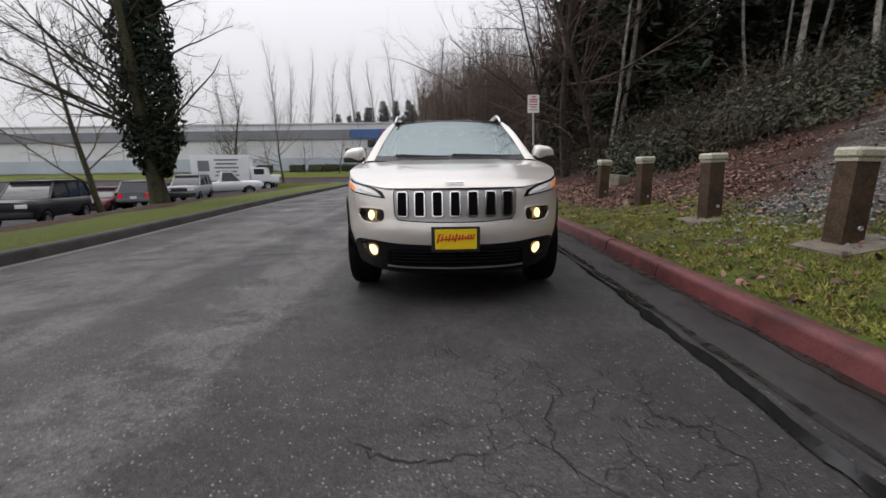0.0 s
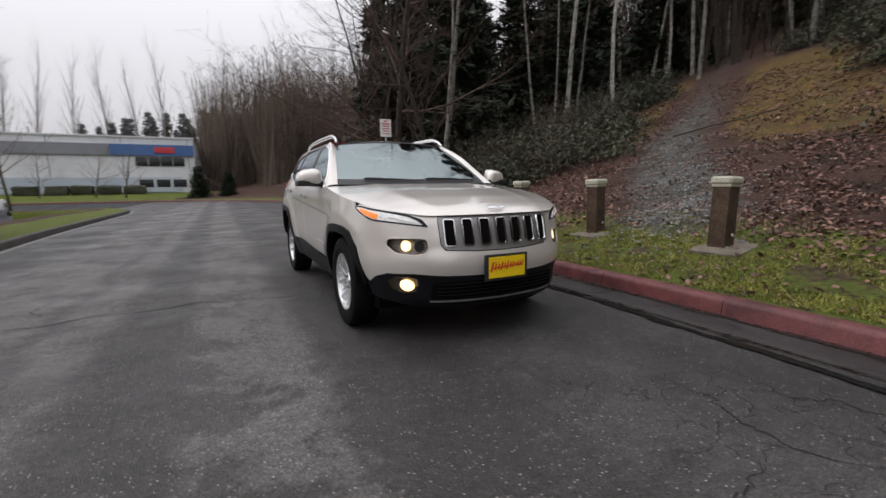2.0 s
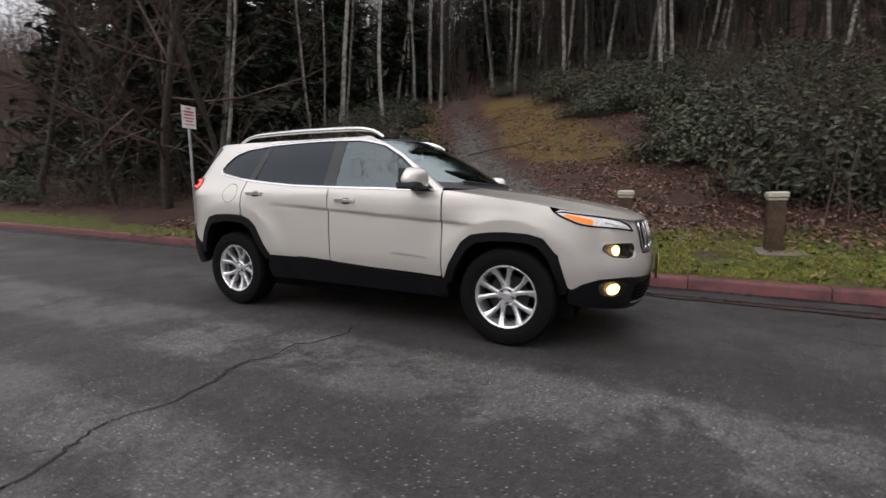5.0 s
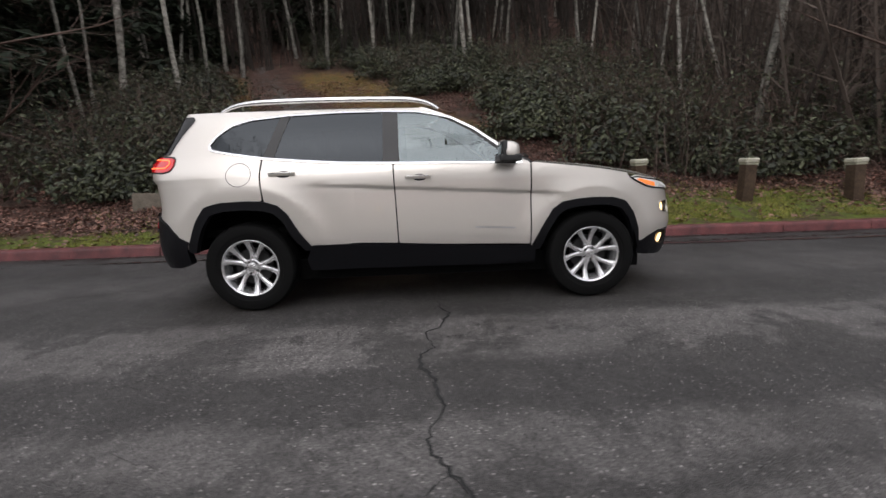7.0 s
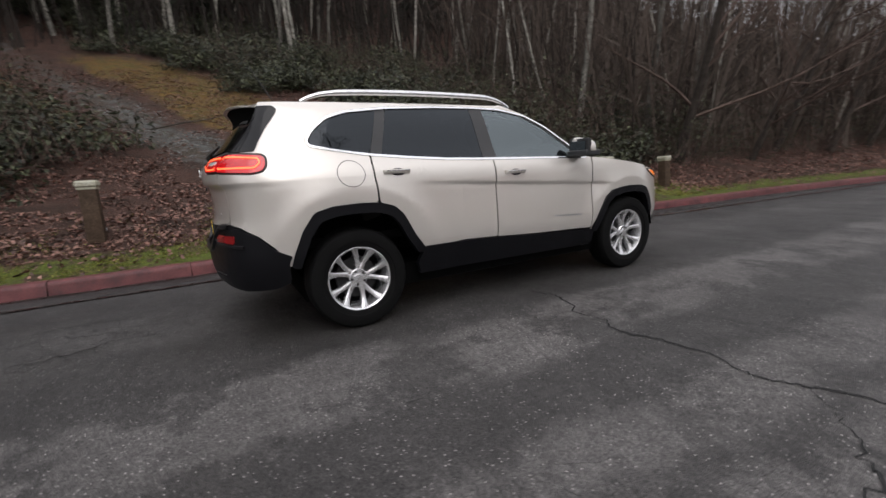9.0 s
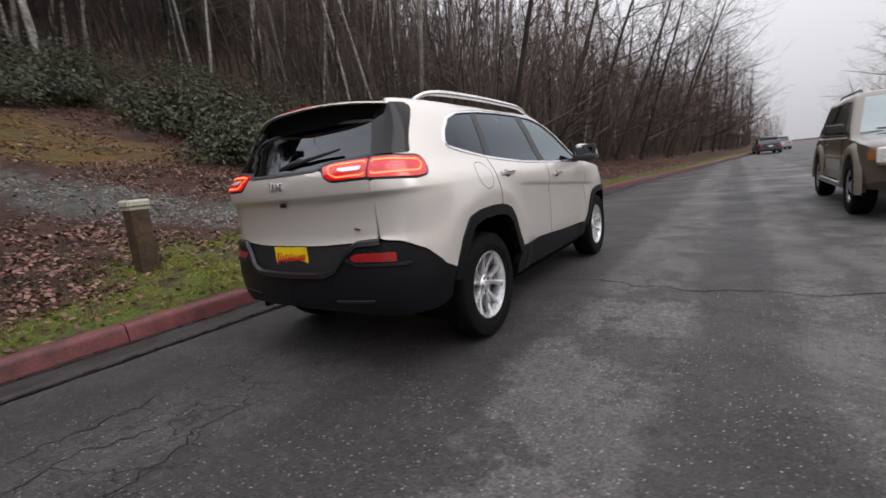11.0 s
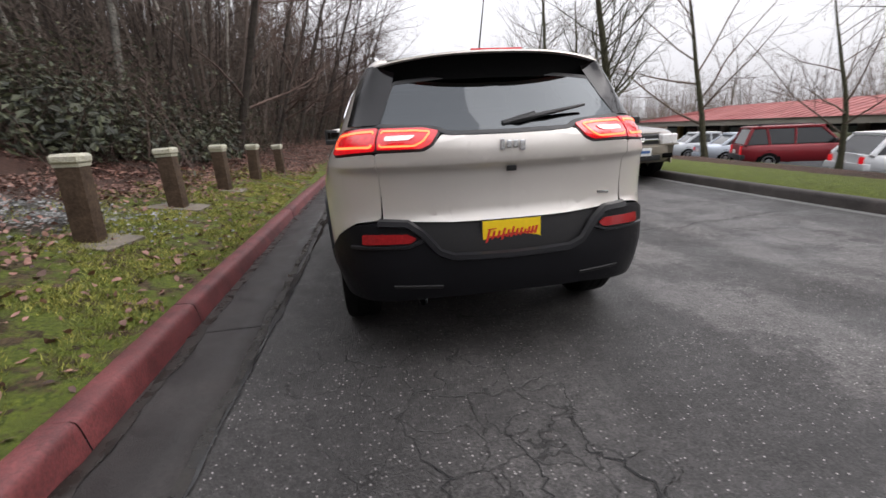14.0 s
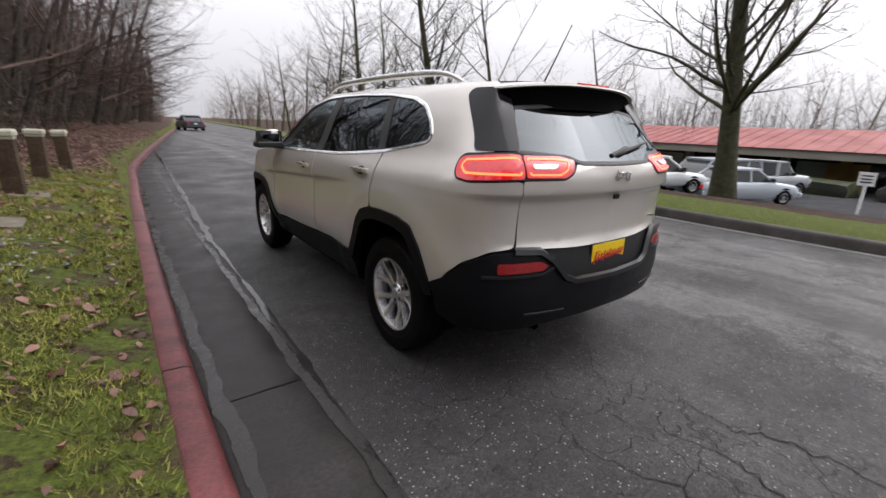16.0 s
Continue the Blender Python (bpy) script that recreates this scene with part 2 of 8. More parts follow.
# ---- plan: kerb lines ----
def curve_through(points, step):
    """Smooth polyline (Catmull-Rom) through plan points at about the given step."""
    p = [np.array(q, float) for q in points]
    p = [2 * p[0] - p[1]] + p + [2 * p[-1] - p[-2]]
    out = []
    for i in range(1, len(p) - 2):
        n = max(2, int(np.linalg.norm(p[i + 1] - p[i]) / step))
        for k in range(n):
            t = k / n
            out.append(0.5 * (2 * p[i] + (p[i + 1] - p[i - 1]) * t + (2 * p[i - 1] - 5 * p[i] + 4 * p[i + 1] - p[i + 2]) * t**2
                              + (3 * p[i] - p[i - 1] - 3 * p[i + 1] + p[i + 2]) * t**3))
    out.append(p[-2])
    return np.array(out)


NEAR_KERB = [(-24, -240), (-12, -130), (-5.0, -62), (-0.6, -28), (1.45, -12), (1.78, -6.5), (1.92, 0), (1.98, 5), (2.55, 15), (3.1, 27),
             (2.6, 36), (-0.5, 43), (-7, 47), (-20, 48.5), (-60, 49)]
FAR_KERB = [(-31, -240), (-19, -130), (-12.6, -62), (-8.0, -28), (-5.9, -12), (-5.3, -6), (-5.1, 0), (-5.3, 4), (-5.6, 10), (-5.75, 22),
            (-6.4, 24.4), (-7.6, 25.3), (-9.2, 25.0), (-11, 24.0)]


def near_x(y):
    return np.interp(y, [p[1] for p in NEAR_KERB[:10]], [p[0] for p in NEAR_KERB[:10]])


def far_x(y):
    return np.interp(y, [p[1] for p in FAR_KERB[:10]], [p[0] for p in FAR_KERB[:10]])


def hill(d, y):
    """Height of the ground d metres behind the near kerb."""
    h = np.interp(d, [0, 0.18, 1.3, 3.6, 5.1, 8, 11, 16, 22, 30, 45, 80, 300, 2000], [0.13, 0.14, 0.40, 0.94, 1.5, 2.5, 3.7, 5.7, 8.2, 13.5, 24, 40, 46, 46])
    soft = np.interp(y, [-2000, -70, -22, 14, 24, 36, 43, 47, 60], [0.3, 0.8, 1, 1, 0.9, 0.8, 0.75, 0.14, 0.14])
    return 0.13 + (h - 0.13) * soft


def lot_z(x, y):
    """Height of the car park and verge on the far side of the road."""
    d = far_x(np.clip(y, -300, 24)) - x
    drop = np.interp(d, [3, 8, 13, 25, 60], [0, 0.75, 1.35, 1.7, 1.8]) * np.interp(y, [-300, 2, 13, 25, 40, 46], [1.0, 1.0, 0.9, 0.8, 0.35, 0.0])
    hump = np.interp(d, [0, 0.16, 1.0, 3.0, 3.6], [0.12, 0.13, 0.2, 0.12, 0.0]) * np.interp(y, [23, 25], [1, 0])
    return hump - drop


def ground_at(x, y):
    if x > -2 and y < 38:
        return float(hill(x - near_x(y), y))
    return float(lot_z(x, y))


def sheet(name, rows, material, kind="structure", smooth=True):
    """Mesh from a grid of points rows[i][j]."""
    a = np.asarray(rows, float)
    ni, nj = a.shape[:2]
    idx = np.arange(ni * nj).reshape(ni, nj)
    f = np.stack([idx[:-1, :-1], idx[1:, :-1], idx[1:, 1:], idx[:-1, 1:]], -1).reshape(-1, 4)
    me = bpy.data.meshes.new(name)
    me.from_pydata(a.reshape(-1, 3).tolist(), [], f.tolist())
    me.materials.append(material)
    if smooth:
        me.polygons.foreach_set("use_smooth", [True] * len(me.polygons))
    me.update()
    ob = new(name, me)
    ob["kind"] = kind
    return ob


def offsets(line, d):
    """Points d metres to the right of a plan line, looking along it."""
    t = np.gradient(line, axis=0)
    t /= np.linalg.norm(t, axis=1)[:, None]
    return line + d * np.stack([t[:, 1], -t[:, 0]], 1)


near_line = curve_through(NEAR_KERB, 0.8)
far_line = curve_through(FAR_KERB, 1.0)


def bumpy(x, y, amount):
    return amount * (noise.noise((x * 0.9, y * 0.9, 0.3)) + 0.5 * noise.noise((x * 2.7, y * 2.7, 1.3)) + 0.3 * noise.noise((x * 0.2, y * 0.2, 5)))


def ground_material(name, worn):
    """Verge and hillside: mossy grass by the kerb, brown leaf litter up the slope, a grey gravel path."""
    m = bpy.data.materials.new(name)
    m.use_nodes = True
    n, l = m.node_tree.nodes, m.node_tree.links
    b = n["Principled BSDF"]
    b.inputs["Roughness"].default_value = 0.9
    b.inputs["Specular IOR Level"].default_value = 0.2
    co = n.new("ShaderNodeTexCoord")

    def nz(scale, detail=5):
        t = node(m, "ShaderNodeTexNoise", Scale=scale, Detail=detail, Roughness=0.65)
        l.new(co.outputs["Object"], t.inputs["Vector"])
        return t.outputs["Fac"]

    def two(a, c, fac, lo, hi):
        r = n.new("ShaderNodeMapRange")
        r.inputs["From Min"].default_value, r.inputs["From Max"].default_value = lo, hi
        l.new(fac, r.inputs["Value"])
        x = n.new("ShaderNodeMix")
        x.data_type = "RGBA"
        l.new(r.outputs["Result"], x.inputs["Factor"])
        for s, v in (("A", a), ("B", c)):
            if isinstance(v, tuple):
                x.inputs[s].default_value = (*v, 1)
            else:
                l.new(v, x.inputs[s])
        return x.outputs["Result"]

    moss = two(two((0.155, 0.185, 0.028), (0.056, 0.078, 0.016), nz(34), 0.36, 0.62), (0.085, 0.105, 0.022), nz(7.5), 0.42, 0.62)
    grass = moss if not worn else two(moss, two((0.105, 0.072, 0.042), (0.042, 0.032, 0.02), nz(26), 0.4, 0.62), nz(4.2, 7), 0.50, 0.60)
    if worn:
        grass = two(grass, (0.050, 0.034, 0.020), nz(10, 6), 0.55, 0.63)
    litter = two(two((0.030, 0.019, 0.015), (0.105, 0.054, 0.040), nz(38), 0.35, 0.65), (0.032, 0.022, 0.016), nz(1.7), 0.45, 0.7)
    gravel = two(two((0.062, 0.064, 0.060), (0.125, 0.125, 0.118), nz(34), 0.35, 0.65), (0.062, 0.05, 0.038), nz(2.2), 0.42, 0.58)
    straw = two(two((0.175, 0.098, 0.026), (0.105, 0.092, 0.022), nz(3), 0.4, 0.6), (0.062, 0.036, 0.018), nz(16), 0.45, 0.65)
    at = n.new("ShaderNodeAttribute")
    at.attribute_name = "cover"
    s = n.new("ShaderNodeSeparateColor")
    l.new(at.outputs["Color"], s.inputs[0])

    def edge(v):
        q = n.new("ShaderNodeMath")
        q.operation = "MULTIPLY_ADD"
        l.new(nz(4.5), q.inputs[0])
        q.inputs[1].default_value = 0.9
        p = n.new("ShaderNodeMath")
        p.operation = "ADD"
        l.new(v, p.inputs[0])
        q.inputs[2].default_value = -0.45
        l.new(q.outputs["Value"], p.inputs[1])
        return p.outputs["Value"]

    c = two(litter, grass, edge(s.outputs["Red"]), 0.4, 0.6)
    c = two(c, gravel, edge(s.outputs["Green"]), 0.4, 0.62)
    c = two(c, straw, edge(s.outputs["Blue"]), 0.4, 0.7)
    l.new(c, b.inputs["Base Color"])
    bp = node(m, "ShaderNodeBump", Strength=1.0, Distance=0.045)
    l.new(nz(45), bp.inputs["Height"])
    l.new(bp.outputs["Normal"], b.inputs["Normal"])
    return m


GROUND = ground_material("verge_and_hillside", True)
LAWN = ground_material("kept_grass", False)
PATH_WAY = np.array([(3.4, -0.9), (5.0, -0.3), (6.8, 1.4), (9.0, 2.9), (12, 4.2), (16, 6.5), (22, 9)])


def path_distance(x, y):
    """Distance in plan from the footpath's middle line; takes numbers or arrays."""
    best = 99.0
    for a, b in zip(PATH_WAY[:-1], PATH_WAY[1:]):
        d = b - a
        t = np.clip(((x - a[0]) * d[0] + (y - a[1]) * d[1]) / (d @ d), 0, 1)
        best = np.minimum(best, np.hypot(x - a[0] - t * d[0], y - a[1] - t * d[1]))
    return best


def cover_of(x, y, d):
    """Shares of grass, gravel and dry grass on the near side."""
    grass = float(np.interp(d, [0, 1.4, 2.1, 2.8], [1, 0.9, 0.45, 0.0]))
    if y > 12:
        grass = float(np.interp(d, [0, 1.2, 2.2], [0.8, 0.5, 0.0]))
    else:
        bare = float(np.interp(y, [-9, -6.5, 1.6, 2.7], [1, 0, 0, 1]))
        grass += (float(np.interp(d, [0.15, 0.6, 1.1], [0.95, 0.65, 0.0])) - grass) * bare
    w = path_distance(x, y)
    gravel = float(np.interp(w, [0, 0.35, 0.9, 1.5], [0.95, 0.75, 0.4, 0]) * float(np.interp(d, [3, 7, 14], [1.0, 0.85, 0.6]))) if d > 1.3 else 0.0
    straw = float(np.interp(w, [0.7, 1.2, 4.0, 5.5], [0, 0.70, 0.62, 0])) * float(np.interp(d, [5, 7, 16, 20], [0, 1, 1, 0])) * (1.0 if y < x * 0.45 + 1.5 else 0.3)
    return grass, gravel, straw, 1.0


def build_ground():
    near_d = [0.15, 0.3, 0.5, 0.75, 1.0, 1.3, 1.6, 1.9, 2.2, 2.6, 3.0, 3.5, 4, 4.6, 5.2, 5.9, 6.7, 7.6, 8.6, 9.7, 11, 12.5, 14, 16, 18.5, 22, 27, 34, 45, 65, 110, 250, 700, 1800]
    lines = [offsets(near_line, d) for d in near_d]
    rows, cover = [], []
    for i in range(len(near_line)):
        row = []
        for d, ln in zip(near_d, lines):
            x, y = ln[i]
            z = float(hill(d, near_line[i][1])) + (bumpy(x, y, 0.10 * min(1.0, (d - 0.15) / 2.5)) if d < 60 else 0.0)
            row.append((x, y, z))
            cover.append(cover_of(x, y, d) if d < 40 else (0.1, 0, 0, 1))
        rows.append(row)
    g = tagged(sheet("ground", rows, GROUND), "mossy grass verge rising to a leaf-covered hillside", "ground")
    a = g.data.color_attributes.new("cover", "FLOAT_COLOR", "POINT")
    a.data.foreach_set("color", np.array(cover, float).ravel())
    # far side verge
    far_d = [0.15, 0.4, 0.8, 1.2, 1.5, 1.9, 2.3, 2.7, 3.1, 3.5]
    room = np.interp(np.arange(len(far_line)), [len(far_line) - 12, len(far_line) - 6, len(far_line) - 1], [1, 0.6, 0.25])[:, None]
    lines = [far_line + (offsets(far_line, -d) - far_line) * room for d in far_d]
    rows, cover = [], []
    for i in range(len(far_line)):
        row = []
        for d, ln in zip(far_d, lines):
            x, y = ln[i]
            row.append((x, y, float(np.interp(d, [0.15, 0.5, 1.2, 2.6, 3.5], [0.12, 0.19, 0.2, 0.16, -0.30])) + bumpy(x, y, 0.03)))
            cover.append((float(np.interp(d, [0.2, 1.2, 1.6, 2.4, 2.7], [1.1, 1.1, 0.15, 0.15, 1.1])), 0, 0, 1))
        rows.append(row)
    v = tagged(sheet("grass_verge", rows, LAWN), "raised grass verge with a worn dirt strip", "verge")
    a = v.data.color_attributes.new("cover", "FLOAT_COLOR", "POINT")
    a.data.foreach_set("color", np.array(cover, float).ravel())
    # far lawn beyond the bend and plain land to the horizon
    base = sheet("plain", [[(x, y, -3.2) for x in (-2500, -60, 0, 2500)] for y in (-2500, -300, 60, 2500)], GROUND)
    tagged(base, "flat land reaching the horizon", "ground")
    road_rows = []
    for y in np.linspace(-245, 50, 200):
        x0 = float(far_x(y)) - 0.12 if y < 24.5 else -7.6
        x1 = float(near_x(y)) + 0.12
        road_rows.append([(x, y, -0.002 if x < x1 - 0.45 else -0.012) for x in np.linspace(x0, x1, 24)])
    tagged(sheet("road", road_rows, ASPHALT), "damp worn asphalt road with paler patched bands", "road")
    lot_rows = []
    for y in np.linspace(-70, 49, 70):
        x1 = float(far_x(min(y, 22))) - 0.9
        lot_rows.append([(x, y, float(lot_z(x, y)) - (0.008 if y > 25 or far_x(y) - x > 3.7 else 0.4)) for x in x1 - 55 * np.linspace(0, 1, 34) ** 1.6])
    tagged(sheet("parking_lot", lot_rows, LOT), "asphalt car park sloping away from the road", "car park")


build_ground()


def swept(name, line, profile, material):
    cols = [offsets(line, o) for o, _ in profile]
    rows = [[(*cols[k][i], profile[k][1]) for k in range(len(profile))] for i in range(len(line))]
    return sheet(name, rows, material)


KERB_SHAPE = [(-0.005, -0.02), (0.0, 0.0), (0.018, 0.10), (0.028, 0.128), (0.05, 0.142), (0.145, 0.146), (0.165, 0.135), (0.17, 0.05)]

# ---- helpers for things ----
def obj_from_bm(name, bm, material, parent=None, label="", smooth=True, sharp=35):
    me = bpy.data.meshes.new(name)
    bm.to_mesh(me)
    bm.free()
    me.materials.append(material)
    if smooth:
        me.polygons.foreach_set("use_smooth", [True] * len(me.polygons))
        me.set_sharp_from_angle(angle=radians(sharp))
    ob = new(name, me)
    if parent is not None:
        ob.parent = parent
    if label:
        ob["label"] = label
    return ob


part = obj_from_bm


def from_lists(name, verts, faces, material, parent=None, label="", smooth=True, sharp=35):
    me = bpy.data.meshes.new(name)
    me.from_pydata([tuple(map(float, v)) for v in verts], [], [tuple(map(int, f)) for f in faces])
    me.materials.append(material)
    if smooth:
        me.polygons.foreach_set("use_smooth", [True] * len(me.polygons))
        me.set_sharp_from_angle(angle=radians(sharp))
    me.update()
    ob = new(name, me)
    if parent is not None:
        ob.parent = parent
    if label:
        ob["label"] = label
    return ob


def bm_box(size, at=(0, 0, 0), bevel=0.0, turn=None, seg=2):
    bm = bmesh.new()
    bmesh.ops.create_cube(bm, size=1)
    bmesh.ops.scale(bm, vec=size, verts=bm.verts)
    if bevel:
        bmesh.ops.bevel(bm, geom=bm.edges[:], offset=bevel, segments=seg, affect="EDGES", profile=0.7)
    if turn is not None:
        bmesh.ops.transform(bm, matrix=turn, verts=bm.verts)
    bmesh.ops.translate(bm, vec=at, verts=bm.verts)
    return bm


def bm_lathe(profile, segs=32, axis="x"):
    """Profile of (along axis, radius) turned round the axis."""
    bm = bmesh.new()
    rings = []
    for a, r in profile:
        ring = []
        for k in range(segs):
            t = 2 * math.pi * k / segs
            p = (a, r * math.cos(t), r * math.sin(t)) if axis == "x" else ((r * math.cos(t), r * math.sin(t), a) if axis == "z" else (r * math.cos(t), a, r * math.sin(t)))
            ring.append(bm.verts.new(p))
        rings.append(ring)
    for a, b in zip(rings[:-1], rings[1:]):
        for k in range(segs):
            bm.faces.new((a[k], a[(k + 1) % segs], b[(k + 1) % segs], b[k]))
    bmesh.ops.recalc_face_normals(bm, faces=bm.faces[:])
    return bm


def tube_lists(points, radii, sides=6, caps=True):
    """Verts and faces of a tapered tube along points."""
    pts = [Vector(p) for p in points]
    verts, faces = [], []
    up = Vector((0, 0, 1))
    for i, p in enumerate(pts):
        t = (pts[min(i + 1, len(pts) - 1)] - pts[max(i - 1, 0)]).normalized()
        a = t.cross(up if abs(t.z) < 0.95 else Vector((1, 0, 0))).normalized()
        b = t.cross(a)
        r = radii[i] if hasattr(radii, "__len__") else radii
        for k in range(sides):
            q = 2 * math.pi * k / sides
            verts.append(p + r * (math.cos(q) * a + math.sin(q) * b))
    for i in range(len(pts) - 1):
        for k in range(sides):
            k2 = (k + 1) % sides
            faces.append((i * sides + k, i * sides + k2, (i + 1) * sides + k2, (i + 1) * sides + k))
    if caps:
        faces.append(tuple(range(sides - 1, -1, -1)))
        faces.append(tuple(range((len(pts) - 1) * sides, len(pts) * sides)))
    return verts, faces


def tube(name, points, radii, material, parent=None, label="", sides=8):
    v, f = tube_lists(points, radii, sides)
    return from_lists(name, v, f, material, parent, label)


def rounded(loop, r=0.03, steps=3):
    """A closed loop with its corners rounded to about r."""
    out = []
    n = len(loop)
    for i in range(n):
        p, q, s = (np.array(loop[j % n], float) for j in (i - 1, i, i + 1))
        a, b = p - q, s - q
        la, lb = np.linalg.norm(a), np.linalg.norm(b)
        if la < 1e-6 or lb < 1e-6:
            continue
        c = min(r, 0.45 * la, 0.45 * lb)
        u, v = q + a / la * c, q + b / lb * c
        for k in range(steps + 1):
            t = k / steps
            out.append(tuple((1 - t) ** 2 * u + 2 * t * (1 - t) * q + t * t * v))
    return out


def glass(name, tint, gloss=(1.0, 1.0, 1.0), rough=0.0, ior=1.65):
    """Thin window glass: tinted see-through, mirror gloss by Fresnel."""
    m = bpy.data.materials.new(name)
    m.use_nodes = True
    n, l = m.node_tree.nodes, m.node_tree.links
    n.remove(n["Principled BSDF"])
    tr = n.new("ShaderNodeBsdfTransparent")
    tr.inputs["Color"].default_value = (*tint, 1)
    gl = n.new("ShaderNodeBsdfGlossy")
    gl.inputs["Roughness"].default_value = rough
    gl.inputs["Color"].default_value = (*gloss, 1)
    fr = n.new("ShaderNodeFresnel")
    fr.inputs["IOR"].default_value = ior
    mx = n.new("ShaderNodeMixShader")
    l.new(fr.outputs["Fac"], mx.inputs["Fac"])
    l.new(tr.outputs["BSDF"], mx.inputs[1])
    l.new(gl.outputs["BSDF"], mx.inputs[2])
    l.new(mx.outputs["Shader"], n["Material Output"].inputs["Surface"])
    return m


PAINT = mat("champagne_paint", (0.655, 0.616, 0.568), 0.30, metal=0.38, fine=0.05, fine_scale=900, coat=1.0)
TRIM = mat("grey_black_trim", (0.0080, 0.0080, 0.0095), 0.36, spec=0.13, fine=0.25, fine_scale=300, bump=0.15, bump_scale=500)
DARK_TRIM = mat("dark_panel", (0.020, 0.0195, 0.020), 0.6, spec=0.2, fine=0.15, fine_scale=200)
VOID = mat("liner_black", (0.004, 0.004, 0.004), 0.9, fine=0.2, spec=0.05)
CHROME = mat("chrome", (0.75, 0.75, 0.76), 0.12, metal=1.0, fine=0.03)
MIRROR = mat("mirror", (0.14, 0.145, 0.15), 0.03, metal=1.0, fine=0.02)
SILVER = mat("satin_silver", (0.55, 0.55, 0.56), 0.28, metal=0.9, fine=0.05)
ALLOY = mat("alloy_wheel", (0.78, 0.78, 0.79), 0.26, metal=0.8, fine=0.05, fine_scale=30)
RUBBER = mat("tyre_rubber", (0.0055, 0.0055, 0.0055), 0.65, spec=0.10, fine=0.25, fine_scale=120, bump=0.2, bump_scale=150)
GLASS_WIND = glass("windscreen_glass", (0.50, 0.64, 0.64), (0.82, 0.95, 0.96), ior=3.3)
GLASS_DOOR = glass("door_glass", (0.36, 0.48, 0.49), (0.84, 0.96, 1.0), ior=2.1)
GLASS_DARK = glass("privacy_glass", (0.012, 0.013, 0.015), (0.84, 0.92, 1.0), ior=1.48)
GLASS_REAR = glass("rear_glass", (0.012, 0.013, 0.015), (0.88, 0.95, 1.0), ior=1.65)
GLOSS_BLACK = mat("gloss_black", (0.005, 0.005, 0.006), 0.08, fine=0.1, spec=0.3)
RAIL = mat("bright_rail", (0.74, 0.74, 0.75), 0.22, metal=0.75, fine=0.04)
GRILLE_GREY = mat("satin_grille_grey", (0.33, 0.32, 0.31), 0.34, metal=0.6, fine=0.05)
RED_LENS = mat("red_lens", (0.34, 0.005, 0.008), 0.10, coat=0.8, var=0.35, scale=45, emit=(1.0, 0.012, 0.022), emit_strength=0.38)
RED_GLOW = mat("lit_red_strip", (0.9, 0.1, 0.05), 0.3, emit=(1.0, 0.13, 0.035), emit_strength=3.3)
CLEAR_LENS = mat("clear_lens", (0.78, 0.77, 0.76), 0.12, coat=0.9, var=0.25, scale=40)
AMBER = mat("amber_lens", (0.85, 0.22, 0.03), 0.15, coat=0.5, var=0.15, scale=60, emit=(1.0, 0.25, 0.03), emit_strength=0.5)
WARM_LAMP = mat("lit_lamp", (1.0, 0.9, 0.7), 0.2, emit=(1.0, 0.68, 0.30), emit_strength=2.8)
LAMP_BOWL = mat("lamp_reflector", (0.20, 0.175, 0.145), 0.16, metal=0.9, var=0.4, scale=45, bump=0.5, bump_scale=70)
RIDGE = mat("satin_black_ridge", (0.014, 0.014, 0.016), 0.30, spec=0.35, fine=0.2, fine_scale=300)
REFLECTOR = mat("red_reflector", (0.26, 0.012, 0.014), 0.2, coat=0.5, var=0.2, scale=80)
PLATE_YELLOW = mat("plate_yellow", (0.86, 0.60, 0.01), 0.4, var=0.05, scale=30)
PLATE_RED = mat("plate_red", (0.55, 0.03, 0.02), 0.45, var=0.05, scale=30)
CLOTH = mat("seat_cloth", (0.035, 0.033, 0.032), 0.9, fine=0.2, fine_scale=200)

# ---- the parked compact SUV: body surface by outline and height ----
OUT = curve_through([(0, -2.262), (0.25, -2.246), (0.45, -2.20), (0.62, -2.10), (0.745, -1.96), (0.825, -1.78), (0.878, -1.55), (0.898, -1.25), (0.898, -0.6),
                     (0.902, 0.2), (0.910, 0.9), (0.915, 1.35), (0.905, 1.65), (0.872, 1.88), (0.802, 2.035), (0.67, 2.125), (0.45, 2.182), (0.22, 2.215), (0, 2.224)], 0.02)


def smoothed(a, sigma):
    """Rounded off along its length, ends held."""
    k = np.arange(-int(4 * sigma), int(4 * sigma) + 1)
    g = np.exp(-0.5 * (k / sigma) ** 2)
    m = len(k) // 2
    return np.convolve(np.r_[2 * a[0] - a[m:0:-1], a, 2 * a[-1] - a[-2 : -m - 2 : -1]], g / g.sum(), "valid")


OUT = np.stack([smoothed(OUT[:, 0], 3.0), smoothed(OUT[:, 1], 3.0)], 1)
OUT[0, 0] = OUT[-1, 0] = 0
OUT_S = np.r_[0, np.cumsum(np.linalg.norm(np.diff(OUT, axis=0), axis=1))]
L = float(OUT_S[-1])
tan_ = np.gradient(OUT, axis=0)
tan_ /= np.linalg.norm(tan_, axis=1)[:, None]
OUT_N = np.stack([tan_[:, 1], -tan_[:, 0]], 1)
OUT_N = np.stack([smoothed(OUT_N[:, 0], 3.0), smoothed(OUT_N[:, 1], 3.0)], 1)
OUT_N[0], OUT_N[-1] = (0, -1), (0, 1)
i_wide = int(np.argmax(OUT[:, 0]))
